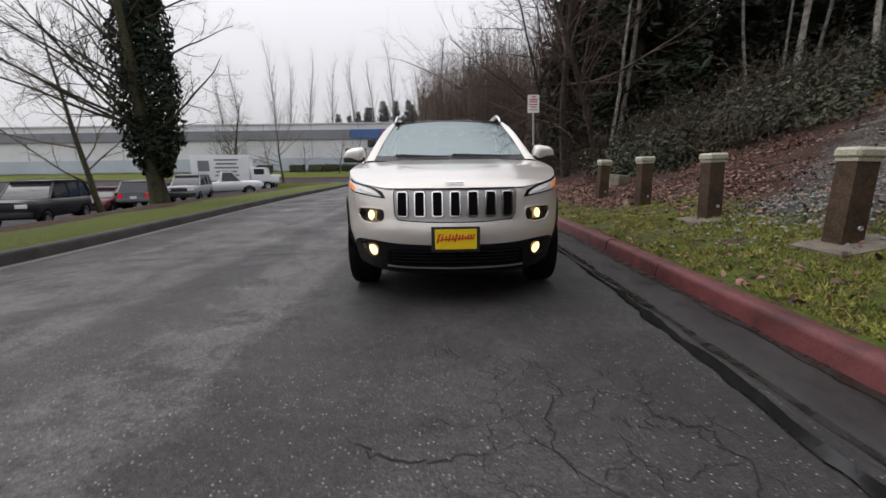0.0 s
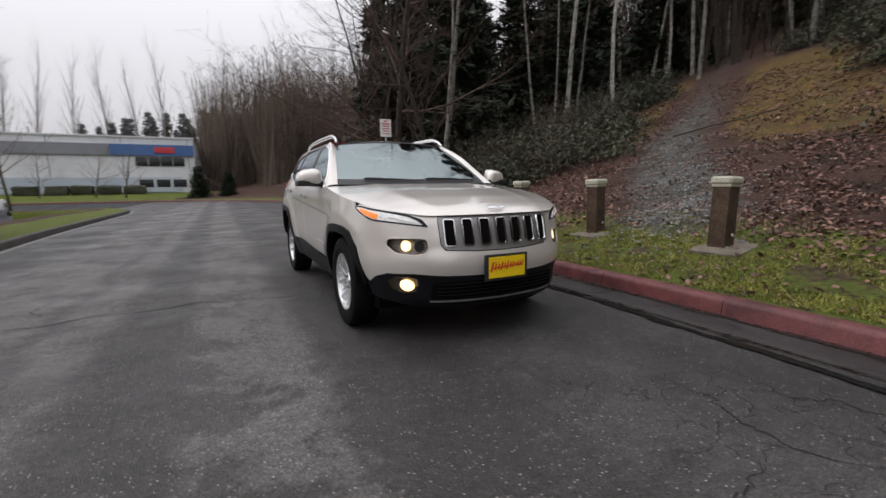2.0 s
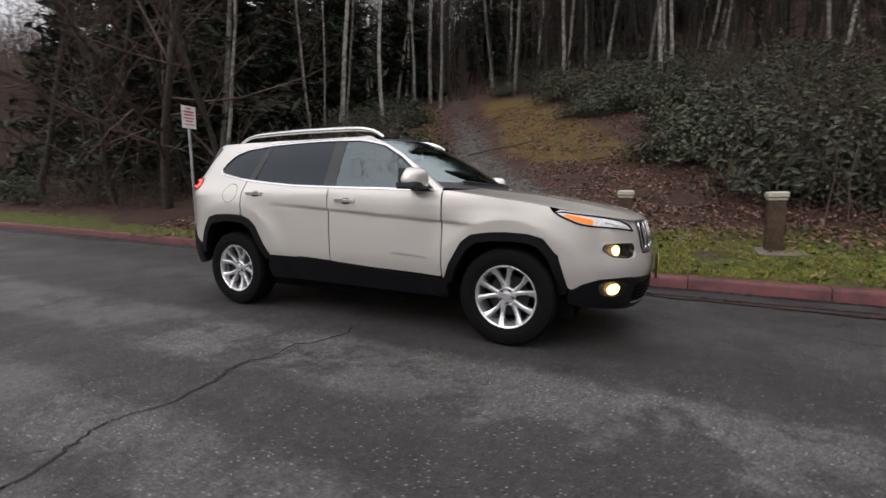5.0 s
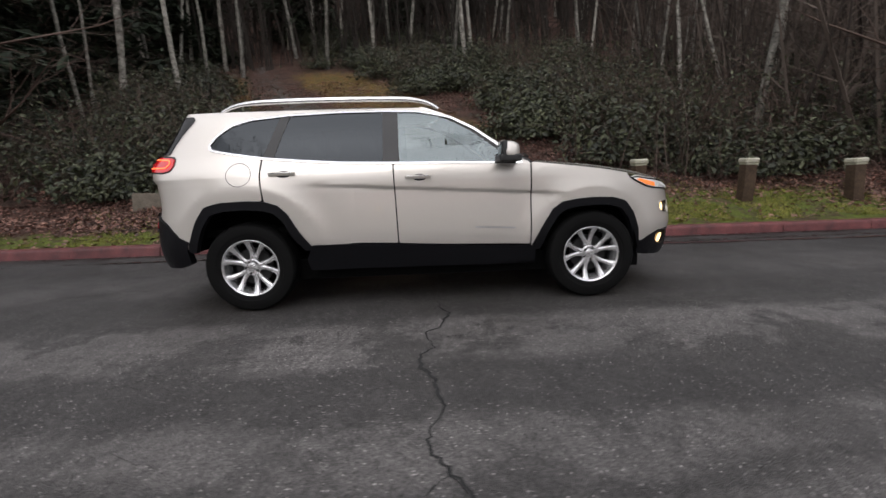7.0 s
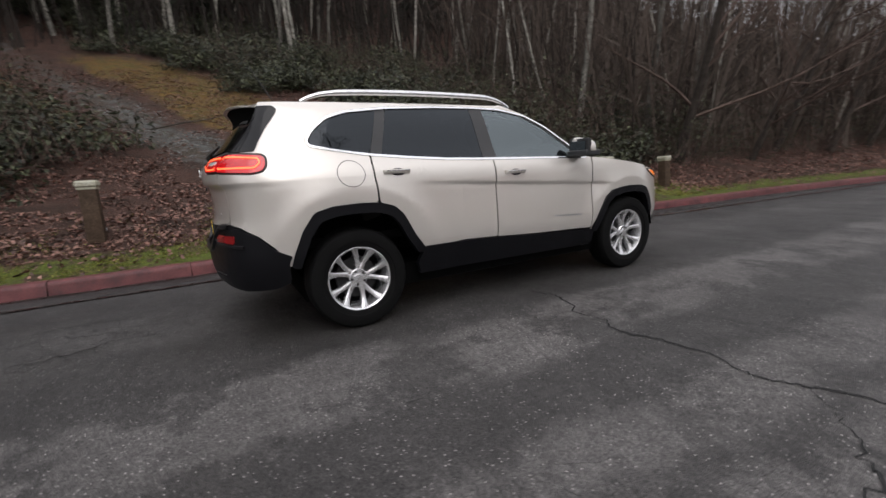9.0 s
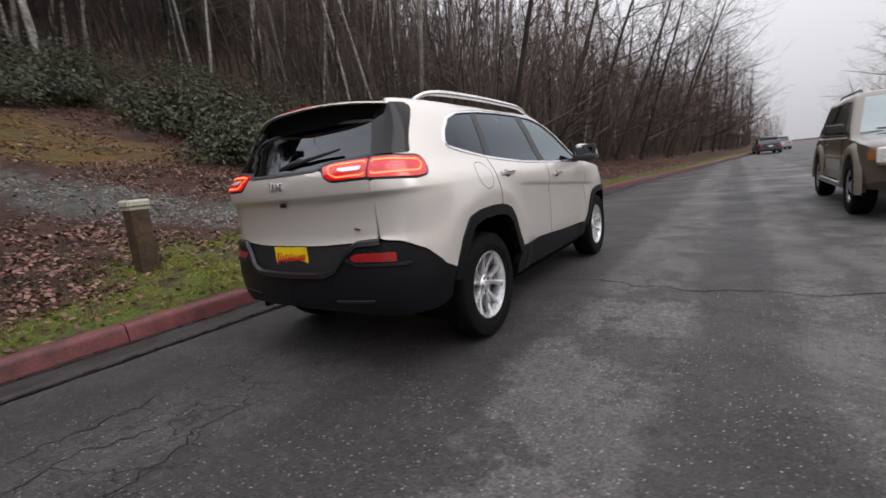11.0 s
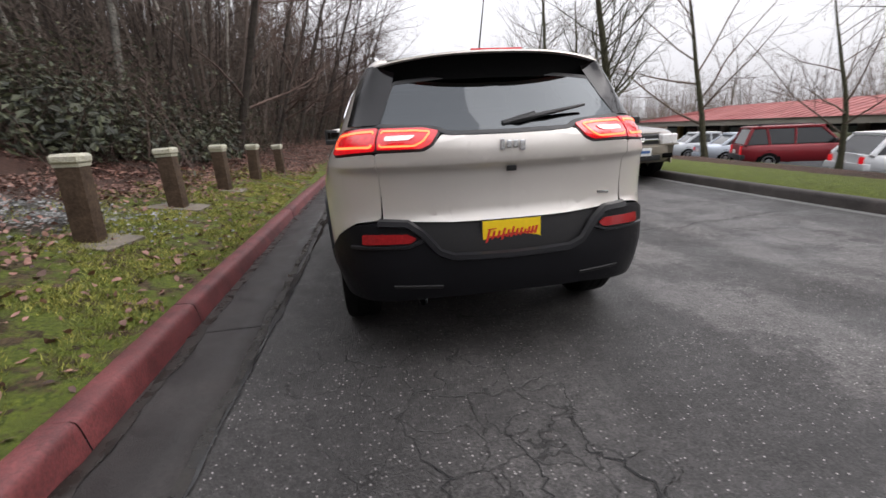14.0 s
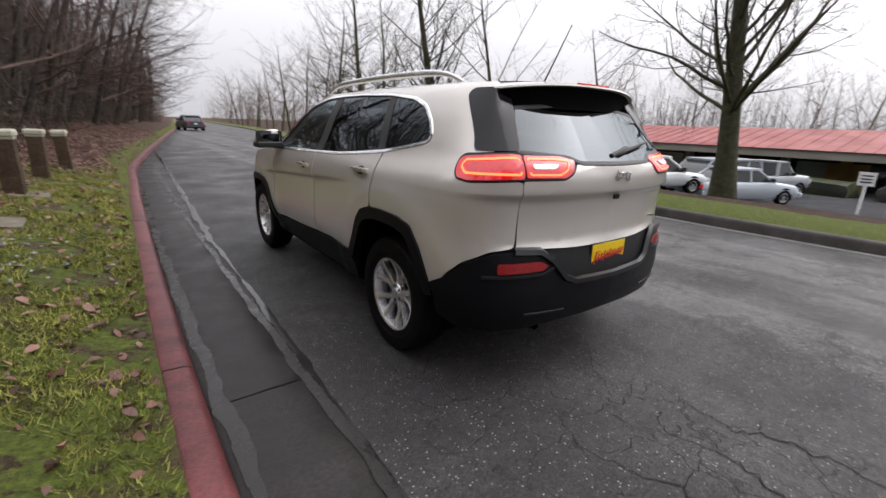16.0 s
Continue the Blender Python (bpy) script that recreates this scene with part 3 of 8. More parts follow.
SIDE_Z = [0.20, 0.30, 0.42, 0.50, 0.56, 0.64, 0.72, 0.80, 0.845, 0.875, 0.92, 1.00, 1.06, 1.10, 1.14, 1.20, 1.30, 1.40, 1.48, 1.53, 1.56, 1.60]
SIDE_D = [-0.12, -0.07, -0.035, -0.012, 0.0, 0.005, 0.008, 0.010, 0.0105, 0.011, 0.012, 0.010, 0.002, -0.014, -0.042, -0.078, -0.122, -0.168, -0.212, -0.245, -0.275, -0.35]
FRONT_Z = [0.20, 0.26, 0.31, 0.40, 0.48, 0.53, 0.58, 0.63, 0.67, 0.75, 0.84, 0.88, 0.905, 0.93, 0.96, 1.0, 1.1]
FRONT_D = [-0.16, -0.06, -0.02, -0.01, 0.0, 0.012, 0.016, 0.004, -0.012, -0.026, -0.048, -0.066, -0.085, -0.12, -0.18, -0.28, -0.5]
REAR_Z = [0.20, 0.32, 0.38, 0.46, 0.55, 0.66, 0.74, 0.775, 0.80, 0.90, 1.005, 1.025, 1.045, 1.12, 1.17, 1.20, 1.26, 1.34, 1.42, 1.48, 1.54, 1.60]
REAR_D = [-0.14, -0.06, -0.02, 0.0, 0.005, -0.005, -0.02, -0.03, -0.046, -0.050, -0.040, -0.030, 0.0, 0.0, -0.012, -0.045, -0.11, -0.185, -0.25, -0.30, -0.34, -0.38]

FINE_Z = np.linspace(0.1, 1.75, 331)
SIDE_D, FRONT_D, REAR_D = (smoothed(np.interp(FINE_Z, a, b), sg) for a, b, sg in ((SIDE_Z, SIDE_D, 2.4), (FRONT_Z, FRONT_D, 3.0), (REAR_Z, REAR_D, 1.3)))


def P(s, z, w=0.0):
    """Body point at girth s (0 the nose, L the tail, past either the other flank), height z, w outside the skin."""
    flip = 1.0
    if s < 0:
        s, flip = -s, -1.0
    elif s > L:
        s, flip = 2 * L - s, -1.0
    x, y = np.interp(s, OUT_S, OUT[:, 0]), np.interp(s, OUT_S, OUT[:, 1])
    nx, ny = np.interp(s, OUT_S, OUT_N[:, 0]), np.interp(s, OUT_S, OUT_N[:, 1])
    f, r = max(0.0, -ny) ** 1.6, max(0.0, ny) ** 1.6
    side = max(0.0, 1 - f - r)
    d = side * np.interp(z, FINE_Z, SIDE_D) + f * np.interp(z, FINE_Z, FRONT_D) + r * np.interp(z, FINE_Z, REAR_D)
    # doors hollowed below a rising crease; broad shelves over the wheel arches
    crease = 0.932 + 0.066 * y
    below = crease - z
    if 0 < below < 0.34:
        d -= side * 0.017 * min(1.0, below / 0.018) * (1 - below / 0.34) * np.interp(y, [-1.15, -0.95, 0.50, 0.86], [0, 1, 1, 0])
    for cy, cz, reach in ((-1.34, 0.34, 0.555), (1.335, 0.36, 0.625)):
        far = math.hypot(y - cy, z - cz) - reach
        if far < 0.16 and z > 0.3:
            d += side * 0.017 * (1.0 if far < 0 else (1 - far / 0.16) ** 2)
    d += w
    x2, y2 = x + nx * d, y + ny * d
    return Vector((flip * max(x2, 0.0), y2, z))


def F(x, z):
    s = float(np.interp(abs(x), OUT[:i_wide, 0], OUT_S[:i_wide]))
    return (s if x >= 0 else -s, z)


def R(x, z):
    s = float(np.interp(-abs(x), -OUT[i_wide:, 0], OUT_S[i_wide:]))
    return (s if x >= 0 else 2 * L - s, z)


SIDE_PART = (OUT[:, 1] > -1.99) & (OUT[:, 1] < 2.1)


def S(y, z):
    return (float(np.interp(y, OUT[:, 1], OUT_S)), z)


def panel(name, loops, material, parent, label="", w=0.0, thick=0.012, cell=0.035, mirror=False, sharp=40, zs=()):
    """A sheet of the body skin inside closed loops of (girth, height), with a turned-in rim."""
    bm = bmesh.new()
    edges = []
    for loop in loops:
        vs = [bm.verts.new((s, z, 0)) for s, z in loop]
        for a, b in zip(vs, vs[1:] + vs[:1]):
            edges.append(bm.edges.new((a, b)))
    bmesh.ops.triangle_fill(bm, use_beauty=True, edges=edges)
    lo = [min(v.co[k] for v in bm.verts) for k in (0, 1)]
    hi = [max(v.co[k] for v in bm.verts) for k in (0, 1)]
    for k in (0, 1):
        n = int((hi[k] - lo[k]) / cell)
        for j in range(1, n + 1):
            c = lo[k] + (hi[k] - lo[k]) * j / (n + 1)
            co = (c, 0, 0) if k == 0 else (0, c, 0)
            no = (1, 0, 0) if k == 0 else (0, 1, 0)
            bmesh.ops.bisect_plane(bm, geom=bm.verts[:] + bm.edges[:] + bm.faces[:], plane_co=co, plane_no=no, dist=1e-5)
    for c in zs:
        bmesh.ops.bisect_plane(bm, geom=bm.verts[:] + bm.edges[:] + bm.faces[:], plane_co=(0, c, 0), plane_no=(0, 1, 0), dist=1e-5)
    if thick:
        rim = [e for e in bm.edges if e.is_boundary]
        made = bmesh.ops.extrude_edge_only(bm, edges=rim)
        for v in made["geom"]:
            if isinstance(v, bmesh.types.BMVert):
                v.co.z = -thick
    for v in bm.verts:
        v.co = P(v.co.x, v.co.y, w + v.co.z)
    if mirror:
        for v in bm.verts:
            v.co.x = -v.co.x
    bmesh.ops.recalc_face_normals(bm, faces=bm.faces[:])
    mid = sum((f.calc_center_median() * f.calc_area() for f in bm.faces), Vector()) / max(1e-9, sum(f.calc_area() for f in bm.faces))
    nrm = sum((f.normal * f.calc_area() for f in bm.faces), Vector())
    if nrm.dot(Vector((mid.x, mid.y, 0))) < 0:
        bmesh.ops.reverse_faces(bm, faces=bm.faces[:])
    return obj_from_bm(name, bm, material, parent, label, sharp=sharp)


def both(name, loops, material, parent, label="", **kw):
    return [panel(name, loops, material, parent, label, **kw), panel(name, loops, material, parent, label, mirror=True, **kw)]


def ribbon(name, line, half, material, parent, w=0.002, closed=False, mirror=False, label="", height=0.0):
    """A narrow strip or moulding on the skin along a line of (girth, height)."""
    pts = [np.array(p, float) for p in line]
    fine = []
    for a, b in zip(pts, pts[1:] + (pts[:1] if closed else [])):
        n = max(1, int(np.linalg.norm(b - a) / 0.03))
        fine += [a + (b - a) * k / n for k in range(n)]
    if not closed:
        fine.append(pts[-1])
    n = len(fine)
    rows = []
    for i in range(n):
        a, b = (fine[(i - 1) % n], fine[(i + 1) % n]) if closed else (fine[max(0, i - 1)], fine[min(n - 1, i + 1)])
        t = (b - a) / (np.linalg.norm(b - a) + 1e-9)
        q = np.array([-t[1], t[0]]) * half
        u, v = fine[i] + q, fine[i] - q
        if height:
            rows.append([P(*u, w), P(*(fine[i] + 0.6 * q), w + height), P(*(fine[i] - 0.6 * q), w + height), P(*v, w)])
        else:
            rows.append([P(*u, w), P(*v, w)])
    k = len(rows[0])
    verts = [p for r in rows for p in r]
    if mirror:
        verts = [Vector((-p.x, p.y, p.z)) for p in verts]
    faces = []
    for i in range(n if closed else n - 1):
        j = (i + 1) % n
        for c in range(k - 1):
            faces.append((i * k + c, j * k + c, j * k + c + 1, i * k + c + 1))
    return from_lists(name, verts, faces, material, parent, label)


CREASE_Z = [0.846 + 0.0135 * k for k in range(11)]
TAIL_Z = [0.986 + 0.011 * k for k in range(7)]
ARCH_F = [(-0.872, 0.42), (-0.935, 0.58), (-1.025, 0.73), (-1.10, 0.785), (-1.22, 0.805), (-1.35, 0.812), (-1.50, 0.805), (-1.60, 0.775), (-1.675, 0.68), (-1.735, 0.53), (-1.765, 0.40)]
ARCH_R = [(0.835, 0.49), (0.93, 0.62), (1.01, 0.77), (1.075, 0.835), (1.17, 0.865), (1.32, 0.876), (1.50, 0.87), (1.62, 0.84), (1.70, 0.73), (1.765, 0.58), (1.79, 0.50)]


def shrunk(arch, cy, cz, k):
    return [(cy + (y - cy) * k, cz + (z - cz) * k) for y, z in arch]


WELL_F, WELL_R = shrunk(ARCH_F, -1.34, 0.34, 0.87), shrunk(ARCH_R, 1.335, 0.36, 0.87)
BELT = [(-0.80, 1.092), (-0.40, 1.108), (0.2, 1.122), (0.7, 1.140), (1.18, 1.188), (1.40, 1.222), (1.56, 1.255)]


def belt(y):
    return float(np.interp(y, [b[0] for b in BELT], [b[1] for b in BELT]))


def hood_edge(y):
    return float(np.interp(y, [-2.15, -1.95, -1.80, -1.64, -1.35, -1.0, -0.86], [0.90, 0.925, 0.952, 0.985, 1.035, 1.08, 1.095]))


def lamp_ring(name, centre_s, z, rx, rz, material, parent, w, mirror, label="", n=20, bulge=0.006):
    """A small round or oval lamp face on the skin."""
    verts, faces = [P(centre_s, z, w + bulge)], []
    for ring, k in ((0.6, 0.8), (1.0, 0.0)):
        for i in range(n):
            a = 2 * math.pi * i / n
            verts.append(P(centre_s + ring * rx * math.cos(a), z + ring * rz * math.sin(a), w + bulge * k))
    if mirror:
        verts = [Vector((-v.x, v.y, v.z)) for v in verts]
    for i in range(n):
        j = (i + 1) % n
        faces += [(0, 1 + i, 1 + j), (1 + i, 1 + n + i, 1 + n + j, 1 + j)]
    return from_lists(name, verts, faces, material, parent, label)


def squiggle(name, centre, width, height, across, up, out, material, parent):
    """Slanting strokes that stand for a line of script, with a bar under it."""
    verts, faces = [], []
    strokes = [(-0.46, 0.9, 0.10), (-0.36, 0.55, 0.22), (-0.26, 0.5, 0.05), (-0.17, 0.75, 0.1), (-0.08, 0.5, 0.05), (0.0, 0.8, 0.12), (0.09, 0.5, 0.05), (0.17, 0.5, 0.05),
               (0.25, 0.25, 0.03), (0.32, 0.5, 0.05), (0.39, 0.5, 0.05), (0.46, 0.5, 0.07)]
    c, a, u, o = (Vector(v) for v in (centre, across, up, out))
    for x, h, slope in strokes:
        p = c + a * (x * width) + o * 0.0035 + u * (x * 0.16 * height)
        tw = width * 0.022
        q = [p + a * (-tw + slope * 0 - 0.12 * h * height) - u * (0.42 * h * height), p + a * (tw - 0.12 * h * height) - u * (0.42 * h * height),
             p + a * (tw + 0.12 * h * height) + u * (0.42 * h * height), p + a * (-tw + 0.12 * h * height) + u * (0.42 * h * height)]
        k = len(verts)
        verts += q
        faces.append((k, k + 1, k + 2, k + 3))
    for x0, x1, z, t in ((-0.44, 0.46, -0.05, 0.09), (-0.47, -0.30, 0.38, 0.06)):
        k = len(verts)
        verts += [c + o * 0.0032 + a * (x0 * width) + u * ((z - t + x0 * 0.16) * height), c + o * 0.0032 + a * (x1 * width) + u * ((z - t + x1 * 0.16) * height),
                  c + o * 0.0032 + a * (x1 * width) + u * ((z + t * 0 + x1 * 0.16) * height), c + o * 0.0032 + a * (x0 * width) + u * ((z + x0 * 0.16) * height)]
        faces.append((k, k + 1, k + 2, k + 3))
    return from_lists(name, verts, faces, material, parent, "red script strokes", smooth=False)


def build_wheel(parent, x, y, side, phase=0.0):
    """Tyre, silver five double-spoke alloy rim, hub and brake disc; side is -1 or 1 for outwards."""
    wheel = new("wheel")
    wheel.parent = parent
    m = Matrix.Translation((x, y, 0.351)) @ (Matrix.Identity(4) if side > 0 else Matrix.Rotation(math.pi, 4, "Z"))

    def put(bm, name, material, label=""):
        bmesh.ops.transform(bm, matrix=m, verts=bm.verts)
        return part(name, bm, material, wheel, label, sharp=30)

    prof = [(-0.10, 0.222), (-0.108, 0.26), (-0.112, 0.30), (-0.104, 0.333), (-0.088, 0.346), (-0.06, 0.351), (-0.032, 0.352), (-0.030, 0.345), (-0.024, 0.345), (-0.022, 0.352), (0.022, 0.352), (0.024, 0.345),
            (0.030, 0.345), (0.032, 0.352), (0.06, 0.351), (0.088, 0.346), (0.104, 0.333), (0.112, 0.30), (0.109, 0.262), (0.105, 0.258), (0.103, 0.235), (0.096, 0.222)]
    put(bm_lathe(prof, 56), "tyre", RUBBER)
    put(bm_lathe([(-0.10, 0.20), (-0.10, 0.222), (0.085, 0.222), (0.096, 0.228), (0.098, 0.222), (0.092, 0.210), (0.07, 0.204), (0.0, 0.198), (-0.08, 0.195)], 56), "rim", ALLOY)
    # brake disc and added backing blackened for the shade between spokes
    put(bm_lathe([(0.012, 0.0), (0.012, 0.145), (0.0, 0.147), (-0.01, 0.147)], 32), "brake_disc", DARK_TRIM)
    put(bm_lathe([(-0.06, 0.0), (-0.055, 0.20), (-0.06, 0.205)], 24), "wheel_back", VOID)
    bm = bmesh.new()
    for k in range(5):
        base = 2 * math.pi * k / 5 + math.pi / 2 + phase
        for sgn in (-1, 1):
            a0, a1 = base + sgn * 0.10, base + sgn * 0.315
            rows = []
            for t in np.linspace(0, 1, 7):
                r = 0.050 + t * 0.162
                a = a0 + (a1 - a0) * t**0.8
                h = 0.058 + 0.03 * t - 0.012 * math.sin(math.pi * t)
                wd = 0.0215 - 0.007 * math.sin(math.pi * min(1.0, t * 1.05)) + 0.004 * (t > 0.9)
                c = np.array([math.cos(a), math.sin(a)])
                n_ = np.array([-math.sin(a), math.cos(a)])
                rows.append([(h - 0.035, *(r * c - wd * 1.15 * n_)), (h - 0.004, *(r * c - wd * n_)), (h, *(r * c - wd * 0.5 * n_)), (h, *(r * c + wd * 0.5 * n_)),
                             (h - 0.004, *(r * c + wd * n_)), (h - 0.035, *(r * c + wd * 1.15 * n_))])
            vs = [[bm.verts.new(p) for p in row] for row in rows]
            for a, b in zip(vs[:-1], vs[1:]):
                for j in range(5):
                    bm.faces.new((a[j], a[j + 1], b[j + 1], b[j]))
    bmesh.ops.recalc_face_normals(bm, faces=bm.faces[:])
    put(bm, "spokes", ALLOY)
    put(bm_lathe([(0.03, 0.066), (0.056, 0.066), (0.062, 0.060), (0.060, 0.034), (0.072, 0.032), (0.074, 0.026), (0.072, 0.0)], 28), "hub_cap", ALLOY)
    for k in range(5):
        a = 2 * math.pi * (k + 0.5) / 5 + math.pi / 2 + phase
        bm = bm_lathe([(0.045, 0.0095), (0.064, 0.0095), (0.066, 0.006), (0.066, 0.0)], 10)
        bmesh.ops.translate(bm, vec=(0, 0.048 * math.cos(a), 0.048 * math.sin(a)), verts=bm.verts)
        put(bm, "wheel_nut", DARK_TRIM)
    return wheel


def build_suv():
    car = tagged(new("parked_suv"), "champagne beige compact SUV with black cladding parked beside red kerb", "car")
    # -- side panels --
    g = 0.003
    fender = rounded([S(-0.862 - g, 0.44)] + [S(-0.862 - g, 1.0), S(-0.868, hood_edge(-0.868))] + [S(y, hood_edge(y)) for y in (-1.0, -1.2, -1.4, -1.55, -1.63)]
                     + [S(-1.655, 0.948), S(-1.80, 0.905), S(-1.845, 0.89), S(-1.80, 0.80), S(-1.70, 0.66)] + [S(*p) for p in ARCH_F[8:0:-1]], 0.006, 2)
    both("fender", [fender], PAINT, car, zs=CREASE_Z)
    fdoor = rounded([S(-0.858 + g, 0.46), S(-0.856 + g, belt(-0.8) + 0.002)] + [S(y, belt(y)) for y in (-0.5, -0.2)] + [S(0.195 - g, belt(0.19)), S(0.180 - g, 0.505), S(-0.2, 0.482)], 0.015, 2)
    doors = both("front_door", [fdoor], PAINT, car, zs=CREASE_Z)
    rdoor = rounded([S(0.184 + g, 0.508), S(0.200 + g, belt(0.2))] + [S(y, belt(y)) for y in (0.5, 0.8)] + [S(1.185 - g, belt(1.18)), S(1.192 - g, 1.05), S(1.178 - g, 0.868)]
                    + [S(*p) for p in ARCH_R[3::-1]] + [S(0.5, 0.522)], 0.012, 2)
    rdoors = both("rear_door", [rdoor], PAINT, car, zs=CREASE_Z)
    # -- quarter panel with the roof side rail --
    dlo_top = [(-0.12, 1.500), (0.0, 1.522), (0.25, 1.533), (0.6, 1.534), (1.0, 1.520), (1.30, 1.490), (1.45, 1.445), (1.555, 1.365), (1.605, 1.295), (1.59, 1.262)]
    quarter = [S(1.185 + g, 0.870)] + [S(*p) for p in ARCH_R[5:]] + [S(1.86, 0.63), S(1.95, 0.715), R(0.77, 0.775), R(0.655, 0.79), R(0.648, 0.95), R(0.648, 1.110), R(0.72, 1.106),
               S(1.955, 1.094), S(1.885, 1.106), S(1.860, 1.145), S(1.864, 1.204), S(1.895, 1.226), R(0.775, 1.236), R(0.765, 1.245), R(0.745, 1.30), R(0.725, 1.40), R(0.71, 1.50), R(0.70, 1.56), S(1.6, 1.56), S(1.2, 1.56), S(0.6, 1.56), S(0.0, 1.555), S(-0.12, 1.535)]
    quarter += [S(*p) for p in dlo_top] + [S(1.45, belt(1.45)), S(1.30, belt(1.3)), S(1.192 + g, belt(1.19)), S(1.198 + g, 1.05)]
    both("quarter_panel", [rounded(quarter, 0.02, 2)], PAINT, car, zs=TAIL_Z)
    # -- black cladding --
    both("arch_cladding", [rounded([S(*p) for p in ARCH_F] + [S(*p) for p in WELL_F[::-1]], 0.02, 2)], TRIM, car, "black plastic arch cladding", w=0.016, thick=0.05)
    both("arch_cladding", [rounded([S(*p) for p in ARCH_R] + [S(*p) for p in WELL_R[::-1]], 0.02, 2)], TRIM, car, "black plastic arch cladding", w=0.014, thick=0.05)
    both("sill_cladding", [rounded([S(-0.90, 0.44), S(-0.2, 0.474), S(0.18, 0.497), S(0.5, 0.513), S(0.845, 0.52), S(0.90, 0.40), S(0.88, 0.31), S(-0.90, 0.29)], 0.012, 2)], TRIM, car, "black plastic sill cladding", w=0.012, thick=0.05)
    # -- side windows --
    wins = [("door_glass", GLASS_DOOR, [(-0.745, 1.106), (-0.42, 1.352), (-0.24, 1.448), (-0.10, 1.502), (0.0, 1.518), (0.155, 1.524), (0.150, belt(0.15) + 0.008)], "front_door"),
            ("door_glass", GLASS_DARK, [(0.275, belt(0.275) + 0.008), (0.272, 1.527), (0.6, 1.528), (0.985, 1.514), (1.105, belt(1.1) + 0.012), (0.7, belt(0.7) + 0.008)], "rear_door"),
            ("quarter_glass", GLASS_DARK, [(1.185, belt(1.18) + 0.010), (1.06, 1.510), (1.28, 1.486), (1.43, 1.440), (1.54, 1.360), (1.588, 1.295), (1.572, 1.266), (1.40, belt(1.4) + 0.008)], "quarter")]
    for name, m, loop, host in wins:
        lp = rounded([S(*p) for p in loop], 0.03, 3)
        for mir in (False, True):
            panel(name, [lp], m, car, w=-0.006, thick=0.0, cell=0.08, mirror=mir)
    for loop in ([(0.150, belt(0.15)), (0.155, 1.530), (0.272, 1.533), (0.275, belt(0.275))], [(1.105, belt(1.1)), (0.985, 1.524), (1.06, 1.520), (1.185, belt(1.18))],
                 [(-0.80, 1.095), (-0.745, 1.104), (-0.42, 1.354), (-0.24, 1.450), (-0.10, 1.504), (0.0, 1.520), (0.0, 1.526), (-0.12, 1.514), (-0.26, 1.462), (-0.44, 1.366), (-0.62, 1.236)]):
        both("window_pillar", [[S(*p) for p in loop]], BLACK, car, "gloss black window pillar", w=-0.003, cell=0.08)
    ring = [(-0.80, 1.094), (-0.62, 1.238), (-0.44, 1.372), (-0.26, 1.467)] + dlo_top + [(y, belt(y)) for y in (1.45, 1.3, 1.18, 0.9, 0.6, 0.3, 0.0, -0.3, -0.6)]
    ring = rounded([S(*p) for p in ring], 0.02, 2)
    for mir in (False, True):
        ribbon("window_trim", ring, 0.0105, CHROME, car, w=0.0, closed=True, mirror=mir, label="bright chrome window surround", height=0.006)
    # -- front --
    nose = [S(-1.853, 0.888), S(-1.86, 0.885), F(0.74, 0.868), F(0.60, 0.838), F(0.52, 0.826), F(0.50, 0.86), F(0.50, 0.897), F(0.462, 0.897), F(0.468, 0.86), F(0.448, 0.70), F(0.42, 0.662), F(0.2, 0.648), F(0, 0.645)]
    nose = nose + [(-s, z) for s, z in nose[-2::-1]]
    low = [F(-0.0, 0.488), F(0.25, 0.490), F(0.45, 0.498), F(0.60, 0.512), F(0.74, 0.507), S(-1.86, 0.475), S(-1.79, 0.43), S(-1.762, 0.45), S(-1.735, 0.53), S(-1.695, 0.655)]
    low = [(-s, z) for s, z in low[:0:-1]] + low
    lamp_hole = rounded([F(0.515, 0.685), F(0.53, 0.745), F(0.64, 0.750), F(0.735, 0.745), F(0.745, 0.70), F(0.70, 0.645), F(0.60, 0.632), F(0.535, 0.645)], 0.03, 3)
    lamp_hole_l = [(-s, z) for s, z in lamp_hole]
    panel("front_bumper", [rounded(nose + low, 0.012, 2), lamp_hole, lamp_hole_l], PAINT, car)
    fog_hole = rounded([F(0.575, 0.455), F(0.60, 0.485), F(0.70, 0.490), F(0.745, 0.47), F(0.735, 0.40), F(0.68, 0.375), F(0.60, 0.385)], 0.02, 3)
    chin = [S(-1.765, 0.425), S(-1.79, 0.422), S(-1.86, 0.467), F(0.74, 0.499), F(0.60, 0.504), F(0.45, 0.490), F(0.25, 0.482), F(0, 0.480)]
    chin = chin + [(-s, z) for s, z in chin[-2::-1]]
    base = [F(0, 0.262), F(0.5, 0.268), F(0.70, 0.29), S(-1.85, 0.31), S(-1.775, 0.33)]
    base = [(-s, z) for s, z in base[:0:-1]] + base
    panel("lower_fascia", [rounded(chin + base, 0.012, 2), fog_hole, [(-s, z) for s, z in fog_hole]], TRIM, car, "black plastic lower bumper", thick=0.06)
    panel("air_intake", [rounded([F(-0.52, 0.335), F(-0.50, 0.45), F(0.50, 0.45), F(0.52, 0.335)], 0.03, 3)], VOID, car, w=0.003, thick=0.004)
    for z in (0.36, 0.385, 0.41, 0.435):
        ribbon("intake_bar", [F(-0.47, z), F(0, z), F(0.47, z)], 0.004, TRIM, car, w=0.004, height=0.006)
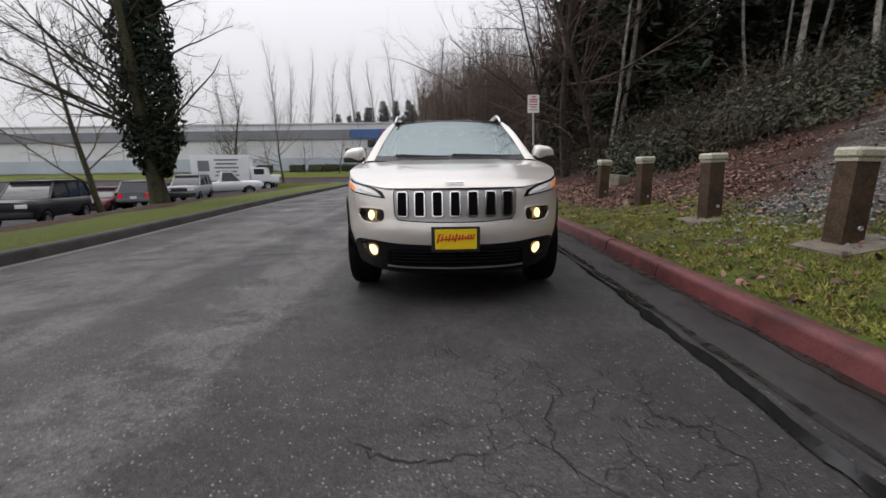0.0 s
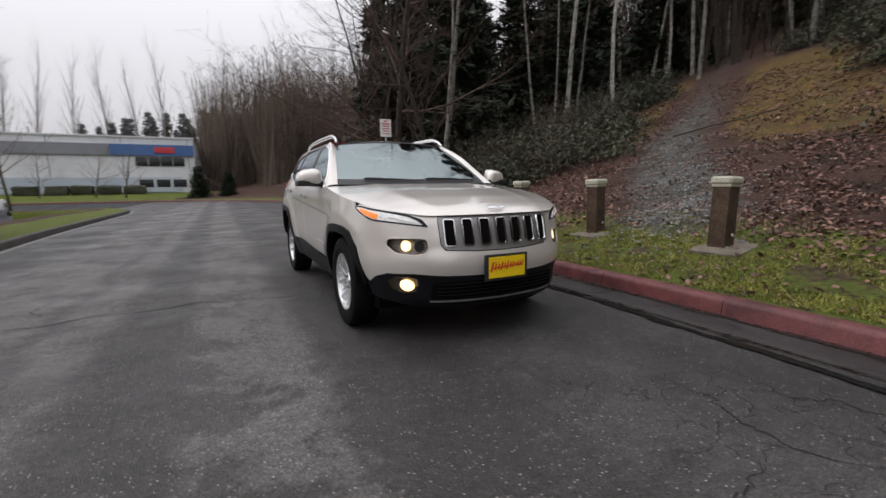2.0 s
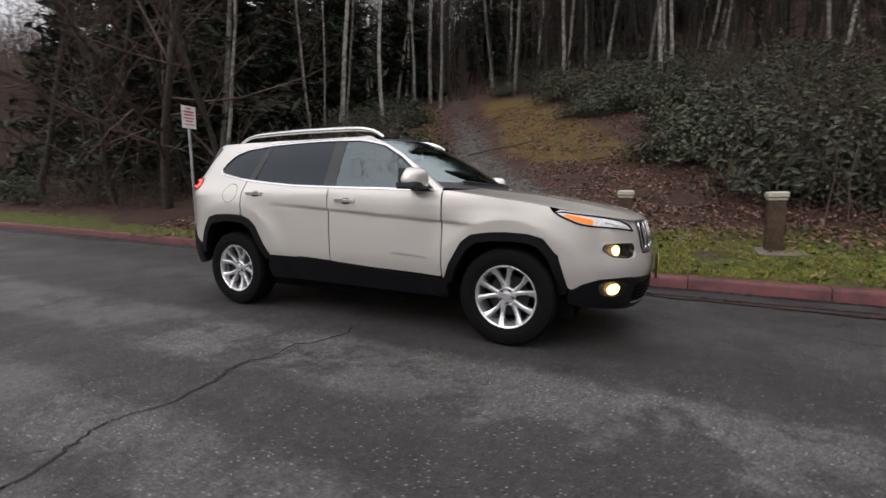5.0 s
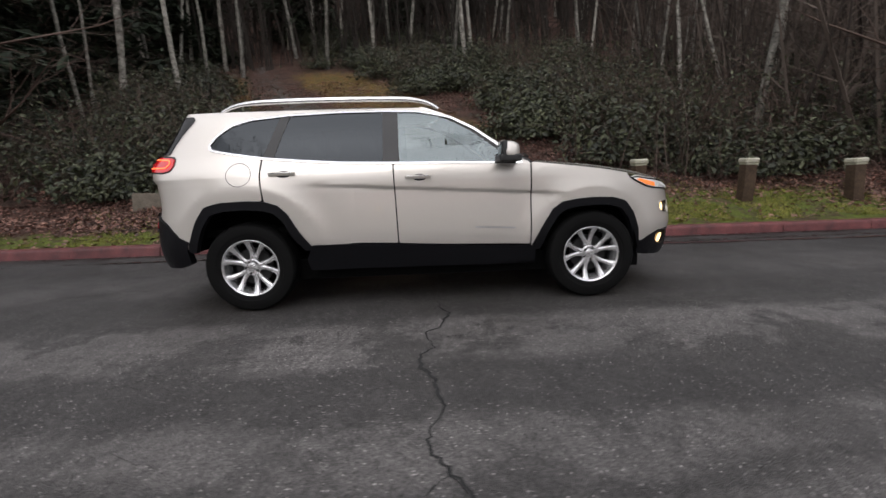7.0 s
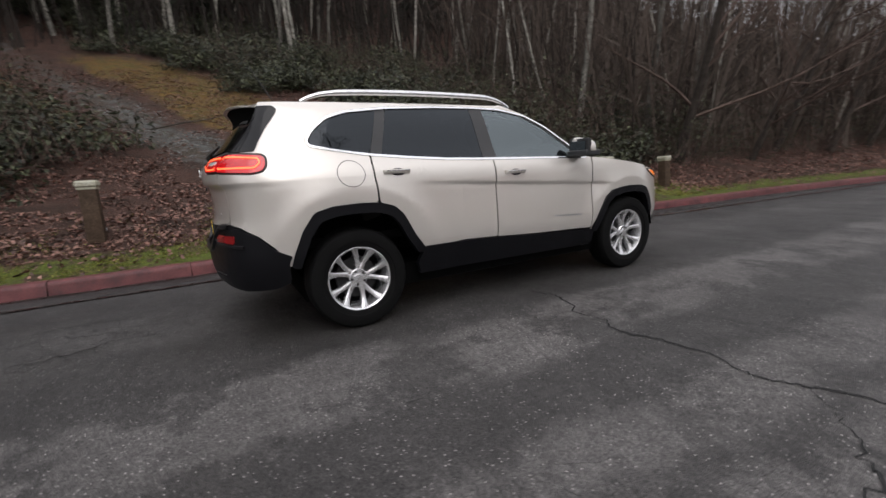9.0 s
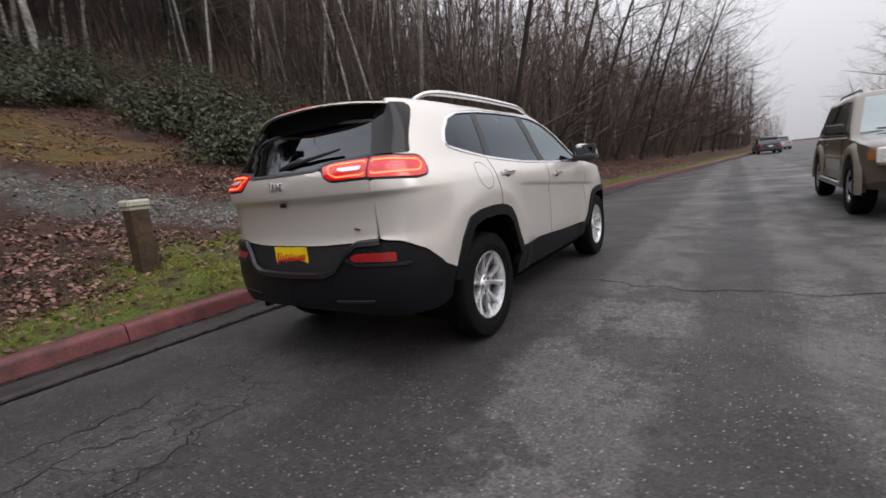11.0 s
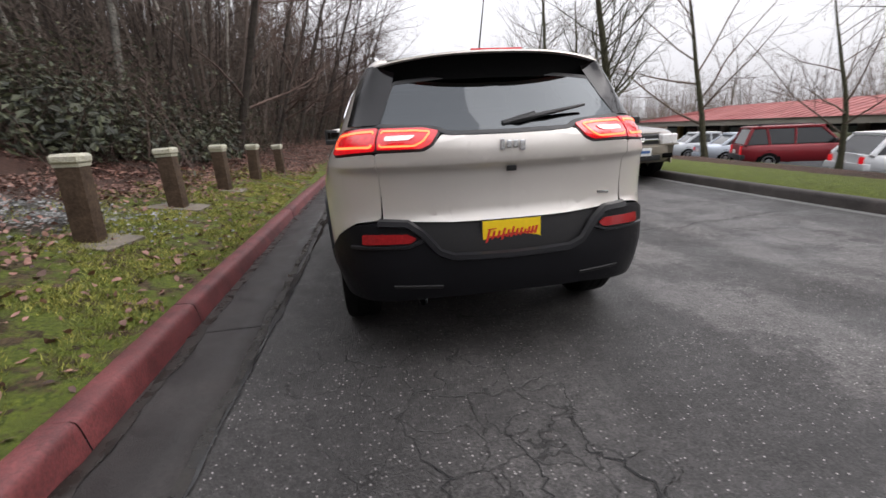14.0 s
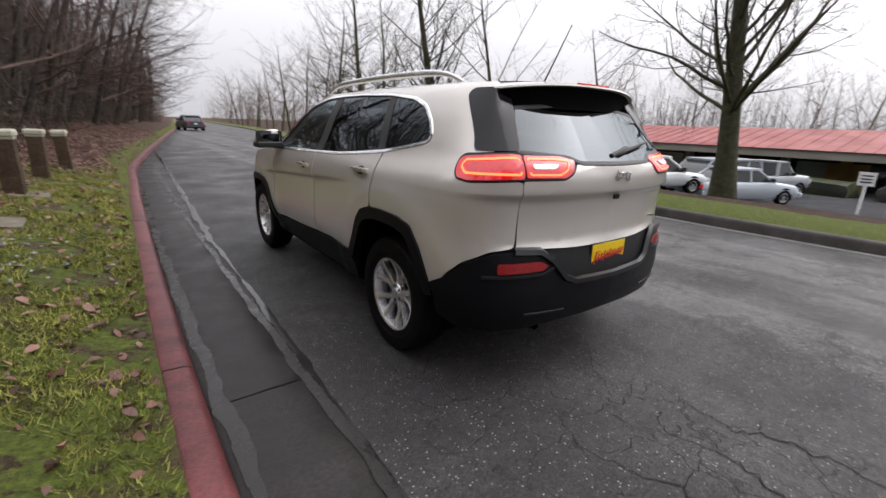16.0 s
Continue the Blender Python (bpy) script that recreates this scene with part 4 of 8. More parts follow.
    ribbon("chin_trim", [F(-0.52, 0.318), F(0, 0.312), F(0.52, 0.318)], 0.007, SILVER, car, w=0.0, height=0.006)
    grille = [F(0.462, 0.893), F(0.462, 0.86), F(0.442, 0.702), F(0.415, 0.668), F(0.2, 0.655), F(0, 0.652)]
    grille = grille + [(-s, z) for s, z in grille[-2::-1]]
    gr = panel("grille", [rounded(grille, 0.02, 3)], GRILLE_GREY, car, w=-0.004)
    for k in range(-3, 4):
        x = 0.127 * k
        lean = 0.004 * k
        sl = rounded([F(x - 0.036, 0.694), F(x - 0.037 + lean, 0.868), F(x + 0.037 + lean, 0.868), F(x + 0.036, 0.694)], 0.018, 4)
        slot = panel("grille_slot", [sl], VOID, gr, "black grille slot with a chrome surround", w=0.004, thick=0.01)
        ribbon("slot_surround", sl, 0.0075, CHROME, slot, w=0.004, closed=True, height=0.008)
    for mir in (False, True):
        hl = rounded([F(0.497, 0.825), F(0.60, 0.838), F(0.735, 0.871), S(-1.87, 0.888), S(-1.80, 0.907), S(-1.668, 0.950), S(-1.70, 0.968), S(-1.80, 0.950), S(-1.90, 0.935), F(0.70, 0.918), F(0.60, 0.902), F(0.497, 0.896)], 0.004, 2)
        panel("lamp_brow", [hl], PAINT, car, w=-0.002, mirror=mir)
        eye = rounded([F(0.520, 0.818), F(0.62, 0.832), F(0.735, 0.848), S(-1.87, 0.856), S(-1.80, 0.872), S(-1.70, 0.918), S(-1.655, 0.950), S(-1.72, 0.957), S(-1.80, 0.945), S(-1.90, 0.933), F(0.70, 0.915), F(0.64, 0.900), F(0.56, 0.868)], 0.012, 3)
        panel("lamp_bezel", [eye], GLOSS_BLACK, car, "gloss black lamp surround", w=0.005, mirror=mir)
        eye = rounded([F(0.555, 0.833), F(0.63, 0.843), F(0.735, 0.859), S(-1.87, 0.868), S(-1.80, 0.885), S(-1.71, 0.928), S(-1.68, 0.945), S(-1.73, 0.946), S(-1.80, 0.933), S(-1.90, 0.920), F(0.70, 0.902), F(0.64, 0.886), F(0.59, 0.862)], 0.010, 3)
        lamp = panel("headlight", [eye], CLEAR_LENS, car, "slim clear running lamp", w=0.009, thick=0.006, mirror=mir)
        panel("turn_lens", [rounded([S(-1.90, 0.868), S(-1.80, 0.890), S(-1.715, 0.930), S(-1.74, 0.940), S(-1.80, 0.926), S(-1.90, 0.902)], 0.006, 2)], AMBER, lamp, "amber turn lens", w=0.012, mirror=mir)
        ribbon("light_strip", [F(0.60, 0.852), F(0.66, 0.868), F(0.73, 0.890)], 0.009, WHITE_PAINT, lamp, w=0.011, mirror=mir, height=0.003)
        box_ = panel("lamp_housing", [lamp_hole], LAMP_BOWL, car, "bright recessed lamp reflector", w=-0.045, thick=-0.04, mirror=mir)
        s1, _ = F(0.655, 0.69)
        lamp_ring("projector_lamp", s1, 0.693, 0.038, 0.036, WARM_LAMP, box_, -0.03, mir, "lit warm white projector lamp")
        lamp_ring("lamp_bowl", F(0.58, 0)[0], 0.69, 0.034, 0.036, DARK_TRIM, box_, -0.03, mir)
        ribbon("lamp_rim", lamp_hole, 0.006, PAINT, box_, w=0.0, closed=True, mirror=mir, height=0.003)
        fh = panel("fog_recess", [fog_hole], LAMP_BOWL, car, w=-0.035, thick=-0.03, mirror=mir)
        s2, _ = F(0.655, 0.43)
        lamp_ring("fog_lamp", s2, 0.424, 0.058, 0.042, WARM_LAMP, fh, -0.022, mir, "lit round fog lamp")
    # number plate with red script on yellow
    fp = part("front_plate", bm_box((0.345, 0.016, 0.180), (0, -2.298, 0.536), 0.006), BLACK, car, "yellow dealer plate in a black frame")
    part("plate_face", bm_box((0.295, 0.004, 0.142), (0, -2.308, 0.538), 0.0), PLATE_YELLOW, fp)
    squiggle("script", (0, -2.3105, 0.548), 0.27, 0.085, (1, 0, 0), (0, 0, 1), (0, -1, 0), PLATE_RED, fp)
    part("plate_bar", bm_box((0.115, 0.005, 0.016), (0, -2.309, 0.474), 0.001), PLATE_YELLOW, fp)
    # -- hood --
    def hood_pt(t, u):
        cy = -2.205 + t * 1.165
        cz = float(np.interp(t, [0, 0.04, 0.12, 0.3, 0.6, 1], [0.893, 0.925, 0.958, 1.008, 1.066, 1.112]))
        ey = -2.115 + t * 1.25
        if t < 0.16:
            k = t / 0.16
            ex = 0.50 + (P(*S(-2.115 + 0.16 * 1.25, hood_edge(-1.915))).x - 0.50) * k**0.8
            e = Vector((ex, ey + 0.0, 0.893 + (hood_edge(-1.915) - 0.893) * k))
            e.y = -2.13 + (-1.915 + 2.13) * k
        else:
            e = P(*S(ey, hood_edge(ey)), -0.002)
        a = abs(u)
        x = e.x * u
        y = cy + (e.y - cy) * a**2.2
        z = cz + (e.z - cz) * a**2.4
        ridge = 0.006 * math.exp(-((a - 0.62 + 0.1 * t) / 0.07) ** 2) * min(1, t * 4)
        dip = -0.003 * math.exp(-((a - 0.80) / 0.10) ** 2) * min(1, t * 3)
        return Vector((x, y, z + ridge + dip))

    def grid(fn, nt, nu, name, material, label="", u0=-1.0, u1=1.0, t0=0.0, t1=1.0):
        verts = [fn(t0 + (t1 - t0) * i / nt, u0 + (u1 - u0) * j / nu) for i in range(nt + 1) for j in range(nu + 1)]
        faces = [(i * (nu + 1) + j, i * (nu + 1) + j + 1, (i + 1) * (nu + 1) + j + 1, (i + 1) * (nu + 1) + j) for i in range(nt) for j in range(nu)]
        return from_lists(name, verts, faces, material, car, label)

    grid(hood_pt, 34, 44, "hood", PAINT)
    part("hood_badge", bm_box((0.13, 0.006, 0.022), (0, -2.168, 0.934), 0.002, Matrix.Rotation(radians(-62), 4, "X")), CHROME, car, "small chrome bar badge")

    # -- windscreen, roof, pillars --
    def wind(t, u):
        a = abs(u)
        b = Vector((0.775 * u, -1.045 + 0.235 * a**2.2, 1.098 + 0.012 * a * a))
        c = Vector((0.615 * u, -0.215 + 0.115 * a**2.2, 1.562 - 0.036 * a * a))
        p = b.lerp(c, t)
        k = math.sin(math.pi * t) * 0.022
        return p + Vector((0, -k * 0.5, k))

    grid(wind, 14, 20, "windscreen", GLASS_WIND)
    grid(lambda t, u: wind(t, u) + Vector((0, -0.003, 0.004)), 2, 20, "windscreen_band", BLACK, "black lower screen edge", t0=0.0, t1=0.10)
    grid(lambda t, u: wind(t, u) + Vector((0, -0.002, 0.003)), 2, 20, "windscreen_band", BLACK, "black upper screen edge", t0=0.975, t1=1.0)
    part("inner_mirror", bm_box((0.22, 0.03, 0.07), (0, -0.30, 1.43), 0.012), BLACK, car)
    dlo_front = [(-0.86, 1.075), (-0.80, 1.094), (-0.62, 1.238), (-0.44, 1.372), (-0.26, 1.467), (-0.12, 1.510), (-0.05, 1.535), (0.0, 1.553)]

    def a_pillar(sgn):
        v = []
        n_ = 24
        ys = np.linspace(0, 1, n_)
        fy = [np.interp(k, np.linspace(0, 1, len(dlo_front)), [d[0] for d in dlo_front]) for k in ys]
        fz = [np.interp(k, np.linspace(0, 1, len(dlo_front)), [d[1] for d in dlo_front]) for k in ys]
        for k in range(n_):
            a = P(*S(fy[k], fz[k]), 0.001)
            t = np.clip((fz[k] - 1.10) / (1.535 - 1.10), 0, 1)
            b = wind(float(t), 0.985)
            b += Vector((0.002, 0, 0.004))
            m1 = a.lerp(b, 0.5) + Vector((0.016, -0.006, 0.014))
            for q in (a, a.lerp(m1, 0.6) + Vector((0.004, 0, 0.003)), m1, m1.lerp(b, 0.6) + Vector((0, 0, 0.003)), b):
                v.append(Vector((sgn * q.x, q.y, q.z)))
        f = [(5 * i + j, 5 * i + j + 1, 5 * i + j + 6, 5 * i + j + 5) for i in range(n_ - 1) for j in range(4)]
        return from_lists("windscreen_pillar", v, f, PAINT, car)

    a_pillar(1), a_pillar(-1)

    def roof(t, u):
        y = -0.20 + t * 2.02
        a = abs(u)
        crown = float(np.interp(y, [-0.2, 0.0, 0.4, 1.0, 1.5, 1.85], [1.562, 1.590, 1.618, 1.622, 1.606, 1.588]))
        ye = max(y, -0.12) + (0.10 if t < 0.02 else 0.0)
        e = P(*S(min(ye, 1.80), 1.558), -0.004) if y < 1.5 else P(*S(min(ye, 1.9), 1.558), -0.004)
        yy = y + (0.11 if t < 0.12 else 0.0) * a**2.2 * (1 - t / 0.12 if t < 0.12 else 0)
        if y > 1.45:
            yy = y - 0.10 * a**3 * (y - 1.45) / 0.4
        return Vector((e.x * u, yy, crown + (e.z - crown) * a**2.6))

    grid(roof, 30, 24, "roof", PAINT)
    # rear spoiler: body-colour lip over a black underside
    verts, faces = [], []
    n_ = 24
    for i in range(n_ + 1):
        u = -1 + 2 * i / n_
        a = abs(u)
        x = 0.605 * u
        yt = 2.005 - 0.16 * a**2.4
        zt = 1.572 - 0.038 * a**2.6
        verts += [(x * 1.03, 1.66 - 0.05 * a**3, 1.598 - 0.05 * a**2.6), (x, yt - 0.12, zt + 0.014), (x, yt, zt), (x, yt + 0.003, zt - 0.009), (x * 0.99, yt - 0.02, zt - 0.014)]
    faces = [(5 * i + j, 5 * (i + 1) + j, 5 * (i + 1) + j + 1, 5 * i + j + 1) for i in range(n_) for j in range(4)]
    from_lists("rear_spoiler", verts, faces, PAINT, car)
    verts = []
    for i in range(n_ + 1):
        u = -1 + 2 * i / n_
        a = abs(u)
        x = 0.60 * u
        yt = 1.985 - 0.16 * a**2.4
        zt = 1.560 - 0.038 * a**2.6
        verts += [(x, yt, zt), (x * 0.985, yt - 0.030, zt - 0.06), (x * 0.97, yt - 0.025, 1.448 - 0.02 * a**2.6), (x * 0.95, yt - 0.10, 1.43 - 0.02 * a**2.6)]
    from_lists("spoiler_underside", verts, [(4 * i + j, 4 * i + 4 + j, 4 * i + 5 + j, 4 * i + 1 + j) for i in range(n_) for j in range(3)], VOID, car, "black underside of the spoiler")
    part("high_brake_lamp", bm_box((0.26, 0.02, 0.010), (0, 1.975, 1.577), 0.003), RED_LENS, car, "red high brake lamp strip")
    wrap = rounded([R(0.640, 1.243), S(1.945, 1.240), S(1.925, 1.30), S(1.875, 1.375), S(1.805, 1.455), S(1.765, 1.505), S(1.80, 1.532), R(0.74, 1.535), R(0.585, 1.535)], 0.02, 3)
    for mir in (False, True):
        panel("gate_side_glass", [wrap], GLOSS_BLACK, car, "gloss black wraparound screen edge", w=0.006, thick=0.008, mirror=mir)
    # roof rails
    for sgn in (-1, 1):
        ln = [(0.600, -0.17, 1.545), (0.594, -0.11, 1.582), (0.590, -0.02, 1.612), (0.590, 0.15, 1.630), (0.592, 0.7, 1.640), (0.588, 1.15, 1.637), (0.58, 1.38, 1.626), (0.572, 1.49, 1.602), (0.566, 1.56, 1.572)]
        cv = curve_through([(y, z) for _, y, z in ln], 0.03)
        v, f = tube_lists([(sgn * float(np.interp(y, [l_[1] for l_ in ln], [l_[0] for l_ in ln])), y, z) for y, z in cv], [0.012 + 0.008 * min(1, 6 * min(i, len(cv) - 1 - i) / len(cv)) for i in range(len(cv))], 10)
        from_lists("roof_rail", v, f, RAIL, car, "satin silver roof rail")
    # -- tail --
    gate = [R(0.643, 0.785), R(0.645, 0.95), R(0.645, 1.112), R(0.42, 1.112), R(0.375, 1.135), R(0.335, 1.185), R(0.2, 1.176), R(0, 1.174)]
    gate = gate + [(2 * L - s, z) for s, z in gate[-2::-1]] + [R(-0.3, 0.768), R(0, 0.765), R(0.3, 0.768)]
    gate_ob = panel("tailgate", [rounded(gate, 0.012, 2)], PAINT, car, zs=TAIL_Z)
    gl = [R(0.665, 1.240), R(0.635, 1.33), R(0.60, 1.44), R(0.3, 1.462), R(0, 1.466)]
    gl = gl + [(2 * L - s, z) for s, z in gl[-2::-1]] + [R(-0.36, 1.216), R(-0.30, 1.190), R(0, 1.186), R(0.30, 1.190), R(0.36, 1.216)]
    panel("rear_window", [rounded(gl, 0.02, 3)], GLASS_REAR, gate_ob, w=0.002, thick=0.0)
    edge_loop = rounded(gl, 0.02, 3)
    ribbon("window_seal", edge_loop, 0.010, BLACK, gate_ob, w=0.002, closed=True, height=0.003)
    for mir in (False, True):
        inner = rounded([R(0.634, 1.128), R(0.43, 1.126), R(0.385, 1.145), R(0.345, 1.205), R(0.42, 1.222), R(0.634, 1.226)], 0.012, 3)
        outer = rounded([R(0.644, 1.124), R(0.72, 1.120), S(1.955, 1.108), S(1.895, 1.118), S(1.874, 1.150), S(1.878, 1.198), S(1.905, 1.214), R(0.755, 1.228), R(0.644, 1.229)], 0.014, 3)
        housing = panel("taillight_housing", [rounded([R(0.645, 1.116), R(0.42, 1.114), R(0.372, 1.138), R(0.332, 1.206), R(0.42, 1.236), R(0.645, 1.24), S(1.895, 1.224), S(1.866, 1.202), S(1.862, 1.145), S(1.888, 1.108), S(1.955, 1.096), R(0.72, 1.108)], 0.012, 3)], BLACK, car, "black taillight surround", w=-0.001, mirror=mir)
        for lp in (inner, outer):
            ln = panel("taillight_lens", [lp], RED_LENS, housing, "red taillight lens", w=0.008, mirror=mir)
        panel("reverse_lens", [rounded([R(0.60, 1.168), R(0.49, 1.168), R(0.465, 1.178), R(0.455, 1.190), R(0.60, 1.190)], 0.01, 2)], CLEAR_LENS, housing, "clear reversing lens", w=0.011, mirror=mir)
        ribbon("led_strip", rounded([R(0.62, 1.143), R(0.46, 1.141), R(0.42, 1.16), R(0.385, 1.203), R(0.46, 1.210), R(0.62, 1.213)], 0.012, 3), 0.0042, RED_GLOW, housing, w=0.012, mirror=mir, label="lit red light strip")
        ribbon("led_strip", rounded([R(0.66, 1.143), R(0.73, 1.143), S(1.935, 1.140), S(1.905, 1.17), S(1.92, 1.198), R(0.73, 1.213), R(0.66, 1.214)], 0.012, 3), 0.0050, RED_GLOW, housing, w=0.012, mirror=mir, label="lit red light strip")
    bump = [S(1.80, 0.52), S(1.79, 0.55), S(1.775, 0.575), S(1.86, 0.618), S(1.95, 0.705), R(0.77, 0.764), R(0.66, 0.776), R(0.52, 0.768), R(0.45, 0.72), R(0.37, 0.625), R(0.30, 0.598), R(0, 0.592)]
    bump = bump + [(2 * L - s, z) for s, z in bump[-2::-1]]
    foot = [R(0, 0.395), R(0.4, 0.385), R(0.6, 0.365), R(0.74, 0.355), S(1.9, 0.365), S(1.80, 0.40)]
    foot = [(2 * L - s, z) for s, z in foot[:0:-1]] + foot
    panel("rear_bumper", [rounded(bump + foot, 0.015, 3)], TRIM, car, "black plastic rear bumper", w=0.012, thick=0.06)
    mid = [R(0.55, 0.775), R(0.46, 0.70), R(0.38, 0.60), R(0.30, 0.57), R(0, 0.565)]
    mid = mid + [(2 * L - s, z) for s, z in mid[-2::-1]] + [R(-0.3, 0.772), R(0, 0.770), R(0.3, 0.772)]
    panel("plate_recess", [mid], DARK_TRIM, car, "dark grey plastic number plate recess", w=-0.012)
    ribbon("bumper_ridge", [R(0.66, 0.778), R(0.52, 0.770), R(0.45, 0.722), R(0.37, 0.627), R(0.30, 0.600), R(0, 0.594), R(-0.30, 0.600), R(-0.37, 0.627), R(-0.45, 0.722), R(-0.52, 0.770), R(-0.66, 0.778)], 0.020, RIDGE, car, w=0.010, height=0.020)
    for sx in (1, -1):
        ribbon("reflector_channel", [R(sx * 0.79, 0.655), R(sx * 0.52, 0.660), R(sx * 0.44, 0.690)], 0.010, RIDGE, car, w=0.010, height=0.012)
    for sx in (1, -1):
        rl = rounded([R(sx * 0.735, 0.722), R(sx * 0.52, 0.722), R(sx * 0.475, 0.700), R(sx * 0.505, 0.678), R(sx * 0.735, 0.672)], 0.01, 3)
        panel("reflector", [rl], REFLECTOR, car, "red bumper reflector", w=0.020, thick=0.01)
        ribbon("tow_notch", [R(sx * 0.60, 0.452), R(sx * 0.36, 0.447)], 0.010, DARK_TRIM, car, w=0.013, height=0.006)
    rp = part("rear_plate", bm_box((0.318, 0.014, 0.176), (0, 2.190, 0.680), 0.004), BLACK, car, "yellow dealer plate in a dark frame")
    part("plate_face", bm_box((0.300, 0.004, 0.150), (0, 2.1985, 0.686), 0.0), PLATE_YELLOW, rp)
    part("plate_bar", bm_box((0.17, 0.005, 0.020), (0, 2.1985, 0.603), 0.001), PLATE_YELLOW, rp)
    squiggle("script", (0, 2.201, 0.694), 0.27, 0.09, (-1, 0, 0), (0, 0, 1), (0, 1, 0), PLATE_RED, rp)
    for x, w_, h_ in ((0.052, 0.022, 0.052), (0.020, 0.026, 0.036), (-0.012, 0.026, 0.036), (-0.046, 0.028, 0.048)):
        part("gate_badge", bm_box((w_, 0.010, h_), (x, 2.228, 1.128 - (0.008 if x == -0.046 else 0)), 0.008, seg=3), RAIL, car, "small bright metal badge shape")
    part("badge_bar", bm_box((0.085, 0.006, 0.014), (-0.505, 2.128, 0.852), 0.003, Matrix.Rotation(radians(-14), 4, "Z")), CHROME, car, "small chrome bar badge")
    part("gate_button", bm_box((0.05, 0.010, 0.026), (0, 2.200, 1.012), 0.005), DARK_TRIM, car)
    # rear wiper
    for a, b, r in (((-0.14, 2.130, 1.252), (0.03, 2.152, 1.222), 0.020), ((0.03, 2.157, 1.222), (-0.42, 2.087, 1.292), 0.013)):
        tube("rear_wiper", [a, ((a[0] + b[0]) / 2, (a[1] + b[1]) / 2 + 0.012, (a[2] + b[2]) / 2), b], [r, r * 0.9, r * 0.5], BLACK, car)
    # exhaust, antenna
    bm = bm_lathe([(1.98, 0.022), (2.12, 0.024), (2.122, 0.021), (2.04, 0.020), (2.04, 0.0)], 18, "y")
    bmesh.ops.translate(bm, vec=(0.46, 0, 0.345), verts=bm.verts)
    part("exhaust_pipe", bm, MIRROR, car, "chrome exhaust tip")
    tube("antenna", [(0.0, 1.62, 1.602), (0.0, 1.70, 1.74), (0.0, 1.79, 1.90)], [0.005, 0.004, 0.0025], BLACK, car)
    part("antenna_base", bm_box((0.05, 0.09, 0.03), (0, 1.60, 1.604), 0.012), PAINT, car)
    # -- handles, mirrors, fuel flap, seams --
    for sgn, dset, rset in ((1, doors[0], rdoors[0]), (-1, doors[1], rdoors[1])):
        for y, z, host in ((0.01, 1.012, dset), (1.03, 1.068, rset)):
            c = P(*S(y, z), 0.024)
            bm = bm_box((0.022, 0.20, 0.030), (sgn * c.x, y, z), 0.010)
            for v in bm.verts:
                v.co.x -= sgn * 1.6 * (v.co.y - y) ** 2
            part("door_handle", bm, PAINT, host, "body-coloured handle with a chrome strip")
            part("handle_strip", bm_box((0.006, 0.17, 0.008), (sgn * (c.x + 0.010), y, z + 0.006), 0.003), CHROME, host)
            # flat dark oval: the cup's shade as colour, no hollow modelled
            lamp_ring("handle_cup", S(y - 0.01, z)[0], z - 0.004, 0.055, 0.026, DARK_TRIM, host, 0.001, sgn < 0, bulge=0.0)
        # mirror
        mir = new("door_mirror")
        mir.parent = car
        bm = bmesh.new()
        bmesh.ops.create_uvsphere(bm, u_segments=24, v_segments=16, radius=1)
        for v in bm.verts:
            q = [math.copysign(abs(c) ** 0.62, c) for c in v.co]
            taper = 1 - 0.22 * q[0] * sgn
            v.co = Vector((0.112 * q[0] * (1 - 0.12 * q[2]), (0.105 if q[1] < 0 else 0.045) * q[1] * taper, 0.073 * q[2] * taper + 0.008 * q[1]))
            v.co += Vector((sgn * 0.985, -0.650, 1.182))
        part("mirror_shell", bm, PAINT, mir, "body-coloured mirror shell")
        bm = bm_box((0.165, 0.010, 0.098), (sgn * 0.985, -0.606, 1.178), 0.004)
        cap = bm_box((0.222, 0.165, 0.052), (sgn * 0.985, -0.668, 1.128), 0.022, seg=3)
        part("mirror_base", cap, BLACK, mir, "black lower mirror shell")
        part("mirror_glass", bm, MIRROR, mir, "mirror glass")
        part("mirror_rim", bm_box((0.224, 0.040, 0.146), (sgn * 0.985, -0.626, 1.178), 0.022), BLACK, mir)
        part("mirror_arm", bm_box((0.14, 0.07, 0.035), (sgn * 0.895, -0.655, 1.115), 0.012), BLACK, mir)
        if sgn < 0:
            ring_ = [(S(1.352, 0)[0] + 0.092 * math.cos(2 * math.pi * k / 36), 1.070 + 0.086 * math.sin(2 * math.pi * k / 36)) for k in range(36)]
            ribbon("fuel_flap_seam", ring_, 0.0022, DARK_TRIM, car, w=0.001, closed=True, mirror=True, label="round fuel flap seam")
        ribbon("door_lettering_bar", [S(-0.42, 0.610), S(-0.74, 0.592)], 0.006, SILVER, car, w=0.001, mirror=sgn < 0, label="thin silver badge bar")
    # -- dark gap backing, wells, underbody --
    # black sheets added behind the skin so gaps and seams stay dark
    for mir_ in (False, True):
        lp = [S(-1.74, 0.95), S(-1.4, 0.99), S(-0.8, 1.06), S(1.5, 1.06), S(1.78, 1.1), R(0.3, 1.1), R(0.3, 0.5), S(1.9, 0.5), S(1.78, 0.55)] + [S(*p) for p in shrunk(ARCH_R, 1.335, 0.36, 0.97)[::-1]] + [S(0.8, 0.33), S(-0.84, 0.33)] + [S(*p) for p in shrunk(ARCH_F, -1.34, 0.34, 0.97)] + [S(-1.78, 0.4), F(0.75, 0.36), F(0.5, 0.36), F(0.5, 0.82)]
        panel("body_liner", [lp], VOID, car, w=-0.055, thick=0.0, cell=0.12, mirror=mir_)
